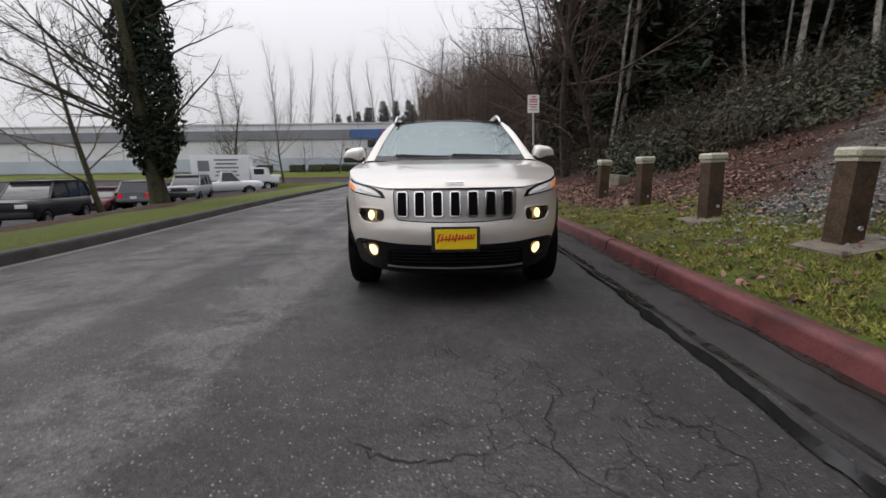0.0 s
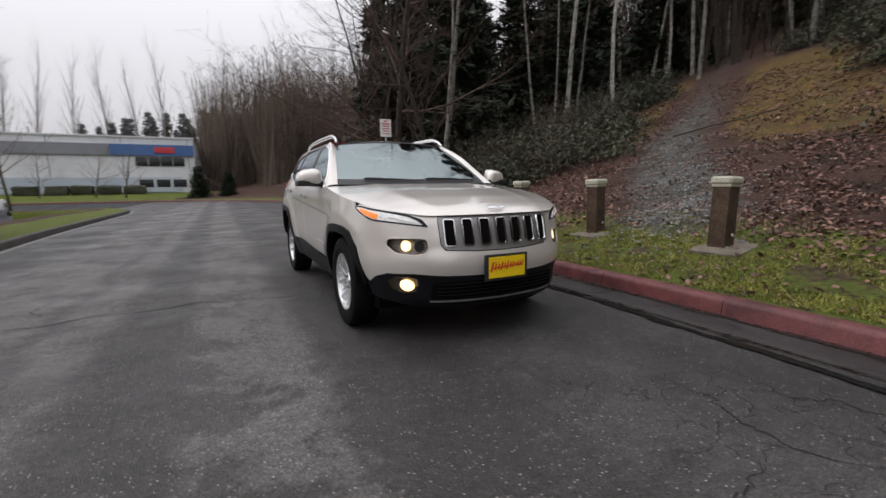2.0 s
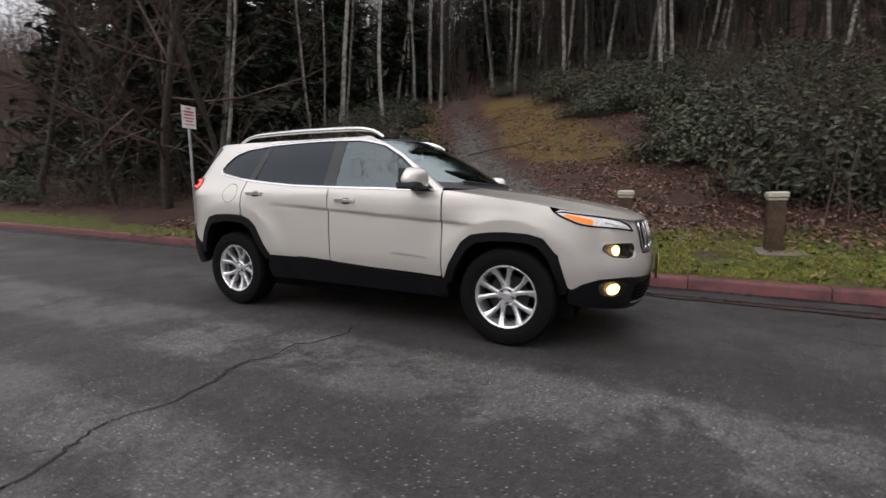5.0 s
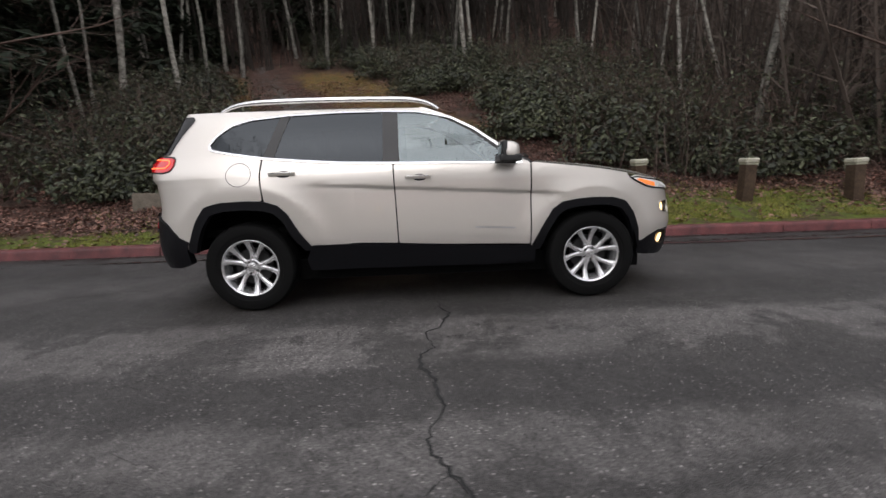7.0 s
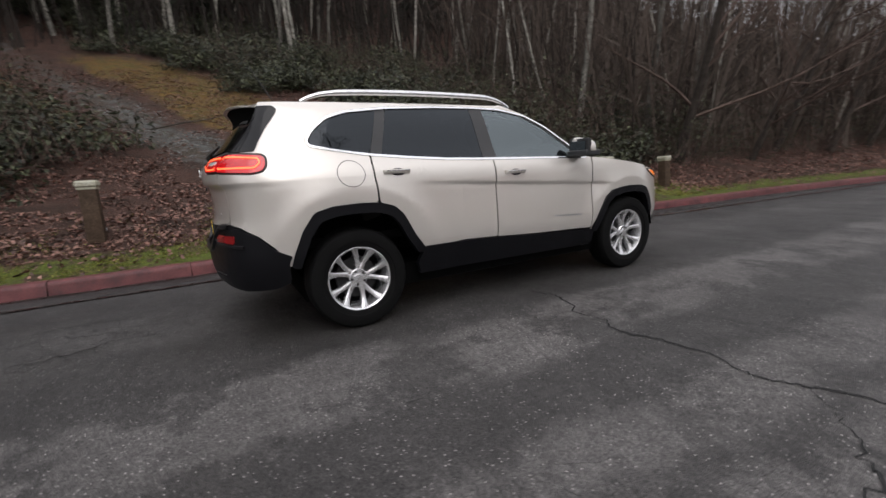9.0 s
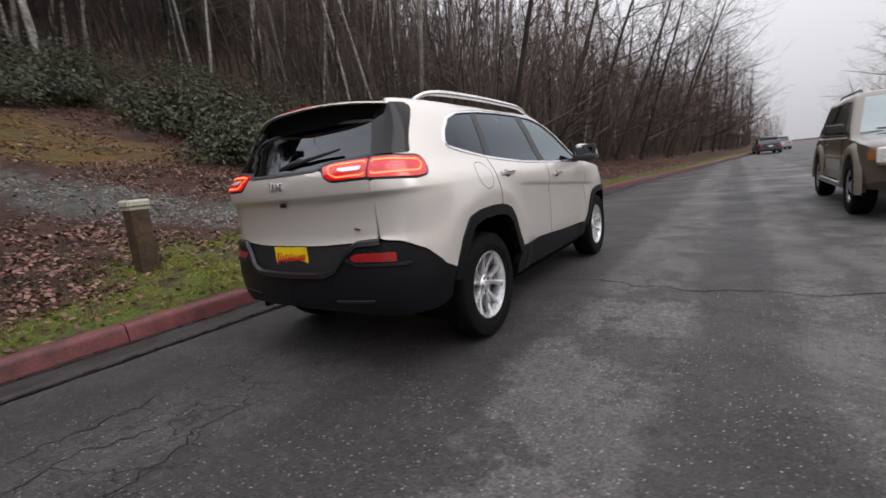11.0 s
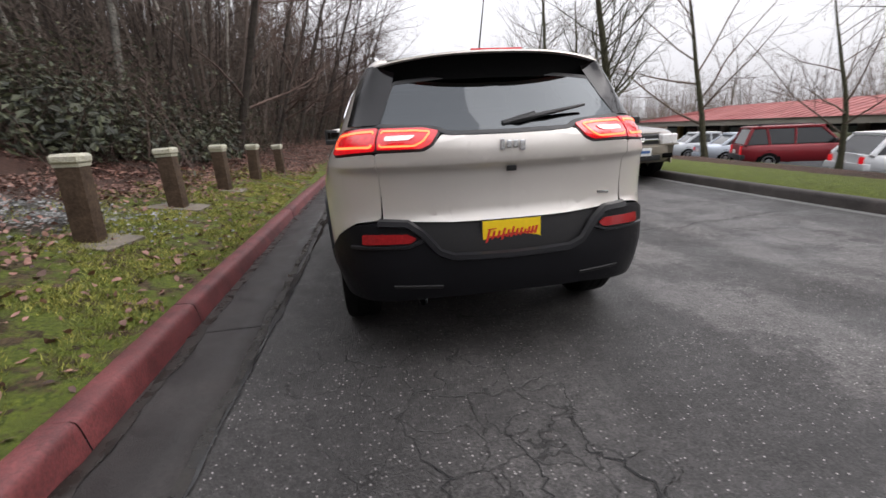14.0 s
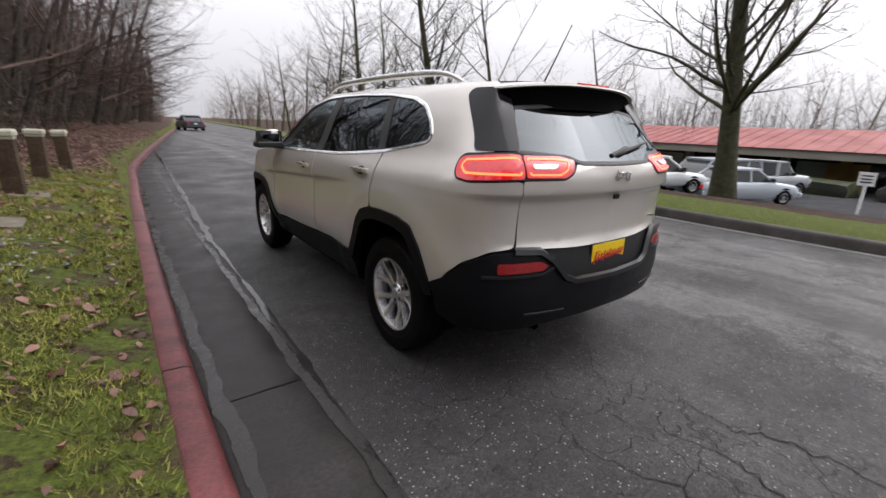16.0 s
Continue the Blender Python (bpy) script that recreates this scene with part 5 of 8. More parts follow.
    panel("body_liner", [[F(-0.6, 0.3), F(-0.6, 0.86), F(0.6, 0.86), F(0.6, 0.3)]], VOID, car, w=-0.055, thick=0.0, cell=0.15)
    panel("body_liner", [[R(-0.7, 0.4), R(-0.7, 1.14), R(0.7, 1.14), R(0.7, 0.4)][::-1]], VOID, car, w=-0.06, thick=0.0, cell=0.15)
    # black slab hung low to cut the light passing beneath the car
    part("underbody", bm_box((1.50, 3.5, 0.17), (0, -0.05, 0.295), 0.02), VOID, car)
    for cy, arch in ((-1.345, WELL_F), (1.335, WELL_R)):
        for sgn in (-1, 1):
            v, f = [], []
            well = shrunk(arch, cy, 0.34, 1.04)
            for y, z in well:
                v += [(sgn * 0.885, y, z), (sgn * 0.60, y, z)]
            k = len(well)
            f = [(2 * i, 2 * i + 1, 2 * i + 3, 2 * i + 2) for i in range(k - 1)] + [tuple(range(1, 2 * k, 2))]
            from_lists("wheel_well", v, f, VOID, car, smooth=False)
    for sx in (-1, 1):
        for y in (-1.35, 1.35):
            build_wheel(car, sx * 0.79, y, sx, 0.175 if y < 0 else -0.23)
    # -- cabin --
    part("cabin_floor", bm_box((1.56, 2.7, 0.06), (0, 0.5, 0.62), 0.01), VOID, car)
    part("dashboard", bm_box((1.42, 0.42, 0.26), (0, -0.72, 0.96), 0.06), CLOTH, car)
    for x, y, wd in ((-0.37, 0.05, 0.50), (0.37, 0.05, 0.50)):
        st = new("front_seat")
        st.parent = car
        part("seat_cushion", bm_box((wd, 0.50, 0.16), (x, y, 0.80), 0.05), CLOTH, st)
        part("seat_back", bm_box((wd * 0.94, 0.14, 0.62), (x, y + 0.32, 1.10), 0.05, Matrix.Rotation(radians(-14), 4, "X")), CLOTH, st)
        part("head_rest", bm_box((0.26, 0.10, 0.17), (x, y + 0.43, 1.435), 0.04), CLOTH, st)
    part("rear_seat", bm_box((1.25, 0.16, 0.62), (0, 1.20, 1.02), 0.05, Matrix.Rotation(radians(-14), 4, "X")), CLOTH, car)
    for x in (-0.4, 0.4):
        part("head_rest", bm_box((0.26, 0.10, 0.15), (x, 1.29, 1.36), 0.04), CLOTH, car)
    bm = bmesh.new()
    vs, fs = tube_lists([(0.37 + 0.18 * math.cos(a), -0.44 + 0.06 * math.sin(a), 1.02 + 0.17 * math.sin(a)) for a in np.linspace(0, 2 * math.pi, 25)], 0.014, 6)
    from_lists("steering_wheel", vs, fs, BLACK, car)
    # front wipers
    for x0, x1 in ((-0.55, -0.02), (0.02, 0.60)):
        pts = []
        for k in np.linspace(0, 1, 6):
            x = x0 + (x1 - x0) * k
            p = wind(0.055 + 0.035 * (1 - k), x / 0.775)
            pts.append(p + Vector((0, -0.012, 0.016)))
        tube("front_wiper", pts, [0.010, 0.010, 0.009, 0.008, 0.007, 0.005], BLACK, car)
    return car


build_suv()

# ---- plants ----
def bent(rng, p, d, length, segs, wobble, lift):
    """A wandering line from p along d, drawn upwards by lift."""
    pts = [np.array(p, float)]
    d = unit(np.array(d, float))
    for _ in range(segs):
        d = d + rng.normal(0, wobble, 3)
        d[2] += lift
        d = unit(d)
        pts.append(pts[-1] + d * length / segs)
    return pts


def cross3(a, b):
    return np.array((a[1] * b[2] - a[2] * b[1], a[2] * b[0] - a[0] * b[2], a[0] * b[1] - a[1] * b[0]))


def unit(a):
    return a / (math.sqrt(a[0] * a[0] + a[1] * a[1] + a[2] * a[2]) + 1e-9)


def turned(rng, d, angle):
    """A direction at the given angle from d, at a random turn round it."""
    a = unit(cross3(d, (0.3, 0.1, 1.0)))
    b = cross3(d, a)
    t = rng.uniform(0, 2 * math.pi)
    return math.cos(angle) * d + math.sin(angle) * (math.cos(t) * a + math.sin(t) * b)


def add_tube(store, pts, radii, sides):
    v, f = store
    base = len(v)
    n = len(pts)
    turn = [(math.cos(2 * math.pi * k / sides), math.sin(2 * math.pi * k / sides)) for k in range(sides)]
    for i in range(n):
        t = unit(pts[min(i + 1, n - 1)] - pts[max(i - 1, 0)])
        a = unit(cross3(t, (0.13, 0.99, 0.05) if abs(t[1]) < 0.9 else (1, 0, 0)))
        b = cross3(t, a) * radii[i]
        a = a * radii[i]
        for c, d in turn:
            v.append(pts[i] + c * a + d * b)
    for i in range(n - 1):
        for k in range(sides):
            k2 = (k + 1) % sides
            f.append((base + i * sides + k, base + i * sides + k2, base + (i + 1) * sides + k2, base + (i + 1) * sides + k))


def branch_out(rng, store, pts, radii, levels, depth, limbs=None):
    """Children of a branch, level by level: (count, length share, angle, from, wobble, lift, segments, sides, thinning)."""
    if depth >= len(levels):
        return
    count, share, angle, start, wobble, lift, segs, sides, thin = levels[depth]
    total = sum(np.linalg.norm(b - a) for a, b in zip(pts[:-1], pts[1:]))
    n = len(pts) - 1
    for c in range(count):
        t = start + (1 - start) * ((c + rng.uniform(0.1, 0.9)) / count) ** (1.9 if depth == 0 and limbs is not None else 1.0)
        i = min(int(t * n), n - 1)
        u = t * n - i
        p = pts[i] * (1 - u) + pts[i + 1] * u
        r = radii[i] * (1 - u) + radii[i + 1] * u
        d = pts[i + 1] - pts[i]
        d = turned(rng, unit(d), math.radians(angle * rng.uniform(0.7, 1.25)))
        ln = total * share * rng.uniform(0.65, 1.2) * (1.15 - 0.55 * t)
        if depth == 0 and limbs is not None:
            ln = total * share * rng.uniform(0.7, 1.0) * (0.95 - 0.35 * t)
        q = bent(rng, p, d, ln, segs, wobble, lift)
        r0 = max(r * thin, 0.0022)
        rr = [max(r0 * (1 - 0.82 * k / segs), 0.0015) for k in range(segs + 1)]
        if depth == 0 and limbs is not None:
            limb = ([], [])
            add_tube(limb, q, rr, sides)
            limbs.append(limb)
        else:
            add_tube(store[1], q, rr, sides)
        branch_out(rng, store, q, rr, levels, depth + 1)


def bare_tree(name, seed, height, radius, levels, lean=(0.0, 0.0), wobble=0.04, bark=None, twig=None, label="", category="tree", split=False):
    """A leafless tree: trunk with limbs, and a crown of branches and twigs."""
    rng = np.random.default_rng(seed)
    store = (([], []), ([], []))
    pts = bent(rng, (0, 0, -0.15), (lean[0], lean[1], 1), height, 9, wobble, 0.02)
    rr = [radius * (1.25 if k == 0 else 1.0) * (1 - 0.88 * (k / 9) ** (0.75 if split else 1.1)) for k in range(10)]
    add_tube(store[0], pts, rr, 8 if split else 6)
    limbs = [] if split else None
    branch_out(rng, store, pts, rr, levels, 0, limbs)
    ob = new(name)
    for limb in limbs or ():
        from_lists("limb", *limb, bark or BARK, ob, sharp=80)
    from_lists("trunk", *store[0], bark or BARK, ob, sharp=80)
    from_lists("crown", *store[1], twig or bark or BARK, ob, sharp=80)
    return tagged(ob, label, category)


def leaves(centres, normals, size, rng, fold=0.25, aspect=0.5):
    """Two-triangle leaves, as arrays of verts and faces."""
    n = len(centres)
    a = np.cross(normals, rng.normal(size=(n, 3)))
    a /= np.linalg.norm(a, axis=1)[:, None] + 1e-9
    b = np.cross(normals, a)
    s = size * rng.uniform(0.6, 1.3, (n, 1))
    v = np.stack([centres - a * s, centres + b * s * aspect + normals * s * fold, centres + a * s, centres - b * s * aspect + normals * s * fold], 1).reshape(-1, 3)
    i = np.arange(n)[:, None] * 4
    f = np.concatenate([i + [[0, 1, 2]], i + [[0, 2, 3]]])
    return v, f


def dead_leaves(centres, normals, size, rng):
    """Curled pointed-oval fallen leaves of six corners each."""
    n = len(centres)
    a = np.cross(normals, rng.normal(size=(n, 3)))
    a /= np.linalg.norm(a, axis=1)[:, None] + 1e-9
    b = np.cross(normals, a)
    s = size * rng.uniform(0.5, 1.35, (n, 1))
    curl = rng.uniform(-0.1, 0.5, (n, 1))
    v = [centres + s * (p * a + q * rng.uniform(0.75, 1.2, (n, 1)) * b + (h * curl + rng.normal(0, 0.08, (n, 1))) * normals)
         for p, q, h in ((-1.0, 0.0, 0.2), (-0.35, 0.55, 1.0), (0.45, 0.42, 1.0), (1.05, 0.0, 0.3), (0.40, -0.46, 1.0), (-0.38, -0.5, 1.0))]
    v = np.stack(v, 1).reshape(-1, 3)
    f = (np.arange(n)[:, None, None] * 6 + np.array([(0, 1, 5), (1, 2, 4), (1, 4, 5), (2, 3, 4)])[None]).reshape(-1, 3)
    return v, f


def raw(name, v, f, material, parent=None):
    me = bpy.data.meshes.new(name)
    me.from_pydata(np.asarray(v).tolist(), [], np.asarray(f).tolist())
    me.materials.append(material)
    me.update()
    ob = new(name, me)
    if parent is not None:
        ob.parent = parent
    return ob


def shrub(seed, size, count, leaf, material, label):
    """A broad-leaved bush: leaf clumps over an uneven mound, with stems inside."""
    rng = np.random.default_rng(seed)
    ob = new("shrub")
    cl = rng.normal(size=(26, 3))
    cl /= np.linalg.norm(cl, axis=1)[:, None]
    cl[:, 2] = np.abs(cl[:, 2])
    hubs = cl * np.array(size) * rng.uniform(0.45, 1.0, (26, 1))
    pick = rng.integers(0, 26, count)
    off = rng.normal(size=(count, 3)) * np.array(size) * 0.22
    c = hubs[pick] + off
    c[:, 2] = np.abs(c[:, 2])
    nrm = c / np.array(size) + rng.normal(size=(count, 3)) * 0.6 + [0, 0, 0.5]
    nrm /= np.linalg.norm(nrm, axis=1)[:, None]
    v, f = leaves(c, nrm, leaf, rng)
    raw("foliage", v, f, material, ob)
    st = ([], [])
    for h in hubs[:18]:
        p = bent(rng, (h[0] * 0.15, h[1] * 0.15, -0.1), h + [0, 0, 0.3], np.linalg.norm(h), 4, 0.12, 0.05)
        add_tube(st, p, [0.018, 0.014, 0.011, 0.008, 0.004], 4)
    for h in hubs[:14]:
        p = bent(rng, h * 0.8, h * [1, 1, 0.6] + [0, 0, 0.7], rng.uniform(0.5, 1.1), 4, 0.18, -0.16)
        add_tube(st, p, [0.007, 0.006, 0.005, 0.004, 0.002], 3)
    from_lists("stem", *st, TWIG_RED, ob, sharp=80)
    return tagged(ob, label, "shrub", "hillside shrubs")


def bramble(seed, label):
    """A tangle of bare arching stems with a few leaves."""
    rng = np.random.default_rng(seed)
    ob = new("bramble")
    st = ([], [])
    tips = []
    for _ in range(52):
        a = rng.uniform(0, 2 * math.pi)
        r = 1.0 * math.sqrt(rng.uniform())
        q = bent(rng, (r * math.cos(a), r * math.sin(a), -0.1), (rng.normal(0, 0.5), rng.normal(0, 0.5), 1), rng.uniform(0.6, 2.2), 4, 0.25, -0.12)
        add_tube(st, q, [0.008, 0.007, 0.006, 0.004, 0.002], 3)
        tips += q[2:]
    tagged(from_lists("cane", *st, TWIG_RED, ob, sharp=80), kind="stuff")
    tips = np.array(tips)
    c = tips[rng.integers(0, len(tips), 420)] + rng.normal(0, 0.06, (420, 3))
    nrm = rng.normal(size=(420, 3)) + [0, 0, 0.8]
    nrm /= np.linalg.norm(nrm, axis=1)[:, None]
    v, f = leaves(c, nrm, 0.035, rng)
    raw("foliage", v, f, LEAF, ob)
    return tagged(ob, label, "bramble", "bramble thicket")


def conifer(seed, height, spread, label, name="conifer", dens=1.0, needles=None, first=0.06):
    """An evergreen: straight trunk, whorls of drooping boughs set with needle sprays."""
    rng = np.random.default_rng(seed)
    ob = new(name)
    st = ([], [])
    add_tube(st, [np.array((0, 0, z)) for z in np.linspace(-0.2, height, 8)], list(np.linspace(height * 0.022, 0.02, 8)), 7)
    cs, ns = [], []
    for z in np.arange(height * first, height * 0.98, height * 0.030):
        k = 1 - z / height
        for _ in range(7):
            a = rng.uniform(0, 2 * math.pi)
            ln = spread * (k**0.75) * rng.uniform(0.6, 1.1) + 0.15
            q = bent(rng, (0, 0, z), (math.cos(a), math.sin(a), 0.05), ln, 4, 0.08, -0.07)
            add_tube(st, q, [0.02 * k + 0.008, 0.016 * k + 0.006, 0.012 * k + 0.004, 0.006, 0.003], 3)
            m = int(26 * dens * (0.4 + ln / spread))
            t = rng.uniform(0.15, 1, m) * 4
            i = np.minimum(t.astype(int), 3)
            qq = np.array(q)
            c = qq[i] + (qq[i + 1] - qq[i]) * (t - i)[:, None] + rng.normal(0, 0.10 + 0.05 * k * spread, (m, 3)) * [1, 1, 0.6]
            cs.append(c)
            nn = rng.normal(size=(m, 3)) * 0.5 + [0, 0, 1]
            ns.append(nn / np.linalg.norm(nn, axis=1)[:, None])
    from_lists("trunk", *st, BARK_DARK, ob, sharp=80)
    v, f = leaves(np.concatenate(cs), np.concatenate(ns), 0.12 + 0.012 * height, rng, -0.15, 0.32)
    raw("needles", v, f, needles or LEAF_DARK, ob)
    return tagged(ob, label, "conifer")


def place(ob, x, y, z=None, turn=0.0, size=1.0, tilt=(0.0, 0.0), first=[]):
    """The thing itself at its first place, copies of it after that."""
    z = ground_at(x, y) if z is None else z
    m = Matrix.Translation((x, y, z)) @ pose(0, 0, 0, tilt[0], tilt[1], 0) @ Matrix.Rotation(turn, 4, "Z") @ Matrix.Diagonal((size, size, size, 1))
    if ob.name not in first:
        first.append(ob.name)
        ob.matrix_basis = m
        return ob
    made = copy_thing(ob, Matrix.Translation((x, y, z)) @ pose(0, 0, 0, tilt[0], tilt[1], 0) @ Matrix.Rotation(turn, 4, "Z"))
    made.scale = (size, size, size)
    return made


STREET = [(36, 0.49, 58, 0.19, 0.09, 0.05, 8, 6, 0.27), (8, 0.42, 44, 0.15, 0.12, 0.03, 4, 3, 0.5), (6, 0.42, 40, 0.12, 0.13, 0.02, 3, 3, 0.5), (5, 0.45, 38, 0.1, 0.12, 0.02, 2, 3, 0.6)]
STREET_FAR = [(15, 0.62, 62, 0.17, 0.09, 0.05, 5, 4, 0.42), (6, 0.42, 44, 0.15, 0.12, 0.03, 3, 3, 0.5), (6, 0.42, 40, 0.1, 0.1, 0.02, 2, 3, 0.5)]
ALDER = [(22, 0.20, 60, 0.28, 0.10, 0.03, 4, 3, 0.38), (6, 0.50, 42, 0.15, 0.12, 0.02, 2, 3, 0.5), (4, 0.45, 38, 0.15, 0.1, 0.0, 1, 3, 0.6)]
ALDER_FAR = [(16, 0.20, 60, 0.28, 0.10, 0.03, 3, 3, 0.38), (6, 0.50, 42, 0.15, 0.12, 0.02, 2, 3, 0.5)]
ROADSIDE = [(18, 0.42, 58, 0.10, 0.09, 0.02, 5, 4, 0.40), (8, 0.45, 42, 0.12, 0.12, 0.0, 3, 3, 0.5), (7, 0.45, 38, 0.1, 0.12, 0.0, 2, 3, 0.55)]
ROADSIDE_FAR = [(16, 0.42, 58, 0.10, 0.09, 0.02, 4, 3, 0.40), (7, 0.45, 42, 0.12, 0.12, 0.0, 2, 3, 0.5), (4, 0.42, 38, 0.1, 0.10, 0.0, 1, 3, 0.55)]
POPLAR = [(34, 0.26, 20, 0.12, 0.04, 0.05, 5, 3, 0.35), (7, 0.4, 26, 0.1, 0.06, 0.04, 3, 3, 0.5)]


def plant_all():
    rng = np.random.default_rng(7)
    # street trees on the far verge and in the car park
    s1 = bare_tree("street_tree", 3, 9.4, 0.235, STREET, split=True, label="leafless street tree with spreading mossy branches", lean=(0.03, 0.02))
    s2 = bare_tree("street_tree", 8, 9.2, 0.21, STREET, split=True, label="leafless street tree with spreading mossy branches", lean=(-0.05, 0.03))
    # the two far street trees have haze in their twig colour
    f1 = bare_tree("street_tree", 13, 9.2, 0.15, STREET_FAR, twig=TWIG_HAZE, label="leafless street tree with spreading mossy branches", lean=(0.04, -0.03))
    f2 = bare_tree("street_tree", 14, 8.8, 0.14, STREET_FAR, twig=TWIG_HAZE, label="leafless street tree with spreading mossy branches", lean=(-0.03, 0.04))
    for ob in (s1, s2, f1, f2):
        ob["group"] = "street trees"
    place(s1, -8.3, -0.35, None, 0.4, 1.0)
    place(s2, -8.25, 7.5, None, 1.2, 1.15)
    # ivy up the trunk of the tree by the car park
    ir = np.random.default_rng(55)
    m_ = 9000
    zz = ir.uniform(0.9, 6.8, m_)
    rad = 0.20 + np.interp(zz, [0.9, 1.8, 3.5, 6.8], [0.04, 0.55, 0.62, 0.3]) * np.sqrt(ir.uniform(0, 1, m_))
    an = ir.uniform(0, 2 * math.pi, m_)
    lump = 1 + 0.35 * np.sin(3 * an + 2.2 * zz) * np.sin(1.7 * zz)
    cc = np.stack([-8.2 + rad * lump * np.cos(an), 7.5 + rad * lump * np.sin(an), zz], 1)
    nn = np.stack([np.cos(an), np.sin(an), 0.3 + 0 * an], 1) + ir.normal(0, 0.5, (m_, 3))
    nn /= np.linalg.norm(nn, axis=1)[:, None]
    tagged(raw("ivy", *leaves(cc, nn, 0.085, ir), LEAF_DARK), "dark ivy climbing the street tree trunk", "ivy")
    for k, (x, y, sz) in enumerate([(-8.0, -10.5, 0.9), (-9.6, -19, 1.0), (-11.6, -29, 1.05), (-13.5, -40, 1.0), (-16, -52, 1.1), (-18, -66, 1.1), (-20, -82, 1.1), (-14.5, 35.5, 0.8), (-20.5, 38.5, 0.9), (-12.5, -6.2, 0.62), (-15, 14, 0.9), (-22, 6, 0.9)]):
        place(((s1, s2) if k < 2 or k == 8 else (f1, f2))[k % 2], x, y, None, 1.7 * k + 0.5, sz)
    # a second, looser row beyond the verge down the road
    for k in range(17):
        y = -14 - 6.2 * k + rng.uniform(-1.5, 1.5)
        place((f1, f2)[k % 2], float(far_x(y)) - rng.uniform(3.0, 9.0), y, None, 2.1 * k, rng.uniform(0.8, 1.1))
    # pale alders: a stand up the hill and a dense belt towards the far end of the verge
    al = [bare_tree("alder", 20 + k, 13 + 1.5 * k, 0.066 + 0.012 * k, ALDER, bark=BARK_PALE, twig=TWIG_RED, label="slender pale-barked leafless alder on the slope", lean=(0.02 * k - 0.04, 0.05 - 0.02 * k)) for k in range(4)]
    alf = [bare_tree("alder", 30 + k, 14 + k, 0.10, ALDER_FAR, bark=BARK_PALE, twig=TWIG_RED, label="slender pale-barked leafless alder on the slope", lean=(0.03 - 0.05 * k, 0.02)) for k in range(2)]
    for ob in al + alf:
        ob["group"] = "alders on the slope"
    spots = [(13.2, 12.3), (13.6, 11.3), (14.0, 9.4), (12.4, 10.7), (11.4, 11.4), (5.8, 10.1), (6.4, 11.0)]
    # a clump of pale trunks near the edge of the bushes
    spots += [(13.0 + a, -11.9 + b) for a, b in ((0, 0), (0.5, 0.3), (-0.6, 0.5), (1.1, -0.4), (0.2, -0.9), (-0.3, -1.3), (1.6, 0.8))]
    for _ in range(48):
        spots.append((rng.uniform(17, 30), rng.uniform(-14, 14)))
    for _ in range(56):
        spots.append((rng.uniform(5.2, 16), rng.uniform(-26, -6.4)))
    for _ in range(42):
        y = rng.uniform(-80, -20)
        spots.append((float(near_x(y)) + rng.uniform(3.2, 14), y))
    for _ in range(30):
        spots.append((rng.uniform(28, 42), rng.uniform(-40, 35)))
    for k, (x, y) in enumerate(spots):
        wild = y < -6 or x > 28
        close = x < 17 and -22 < y < 20
        place(al[k % 4] if close else alf[k % 2], x, y, None, rng.uniform(0, 6.28), rng.uniform(0.5, 1.15) if wild else rng.uniform(0.85, 1.15), (rng.normal(0, 7), rng.normal(-3, 7)) if wild else (rng.normal(0, 2.5), rng.normal(0, 2.5)))
    # twiggy roadside trees that lean over the kerb
    rs = [bare_tree("roadside_tree", 40 + k, 9.0, 0.10, ROADSIDE, bark=BARK_DARK, twig=TWIG_RED, label="twiggy leafless tree leaning over the kerb", lean=(-0.22 - 0.1 * k, 0.0), wobble=0.06) for k in range(3)]
    rsf = [bare_tree("roadside_tree", 45 + k, 9.5, 0.10, ROADSIDE_FAR, bark=BARK_DARK, twig=TWIG_RED, label="twiggy leafless tree in the woods", lean=(-0.1, 0.05 * k), wobble=0.06) for k in range(2)]
    for ob in rs + rsf:
        ob["group"] = "roadside trees"
    for k in range(34):
        y = -11 - 2.3 * k + rng.uniform(-0.8, 0.8)
        place(rs[k % 3] if k < 14 else rsf[k % 2], float(near_x(y)) + rng.uniform(2.6, 4.2), y, None, rng.uniform(-0.7, 0.7), rng.uniform(0.85, 1.3))
    for k, (x, y, sz) in enumerate([(5.2, 9.0, 1.0), (6.5, 12.5, 1.1), (5.0, 14.5, 1.0), (6.0, 18, 1.0), (4.7, 11.2, 1.35), (5.2, 16.2, 1.5), (5.6, 21.5, 1.5)]):
        place(rs[k % 3], x, y, None, 0.3 * k - 0.2, sz)
    # dark evergreens above the sign, conifers in the distance and by the bend
    ev = [conifer(60, 13.0, 2.6, "tall dark ivy-clad evergreen"), conifer(61, 10.0, 2.3, "tall dark ivy-clad evergreen")]
    for k, (x, y, sz) in enumerate([(7.6, 12.2, 1.0), (9.2, 14.5, 1.1), (6.8, 15.5, 0.95), (11, 16.5, 1.15), (8.8, 18.5, 1.1), (13.5, 15.5, 1.0), (16, 13.5, 1.0), (12, 21, 1.2), (18, 18, 1.2), (22, 13, 1.2), (8, 23, 1.0), (15, 26, 1.2),
                                    (26, 8, 1.2), (30, -4, 1.3), (27, 1, 1.1), (32, 10, 1.3), (29, -14, 1.2), (24, -20, 1.2), (34, 2, 1.3)]):
        place(ev[k % 2], x, y, None, k, sz)
    small = conifer(62, 3.2, 1.0, "small clipped dark conifer in the planting bed", "small_conifer", 0.8)
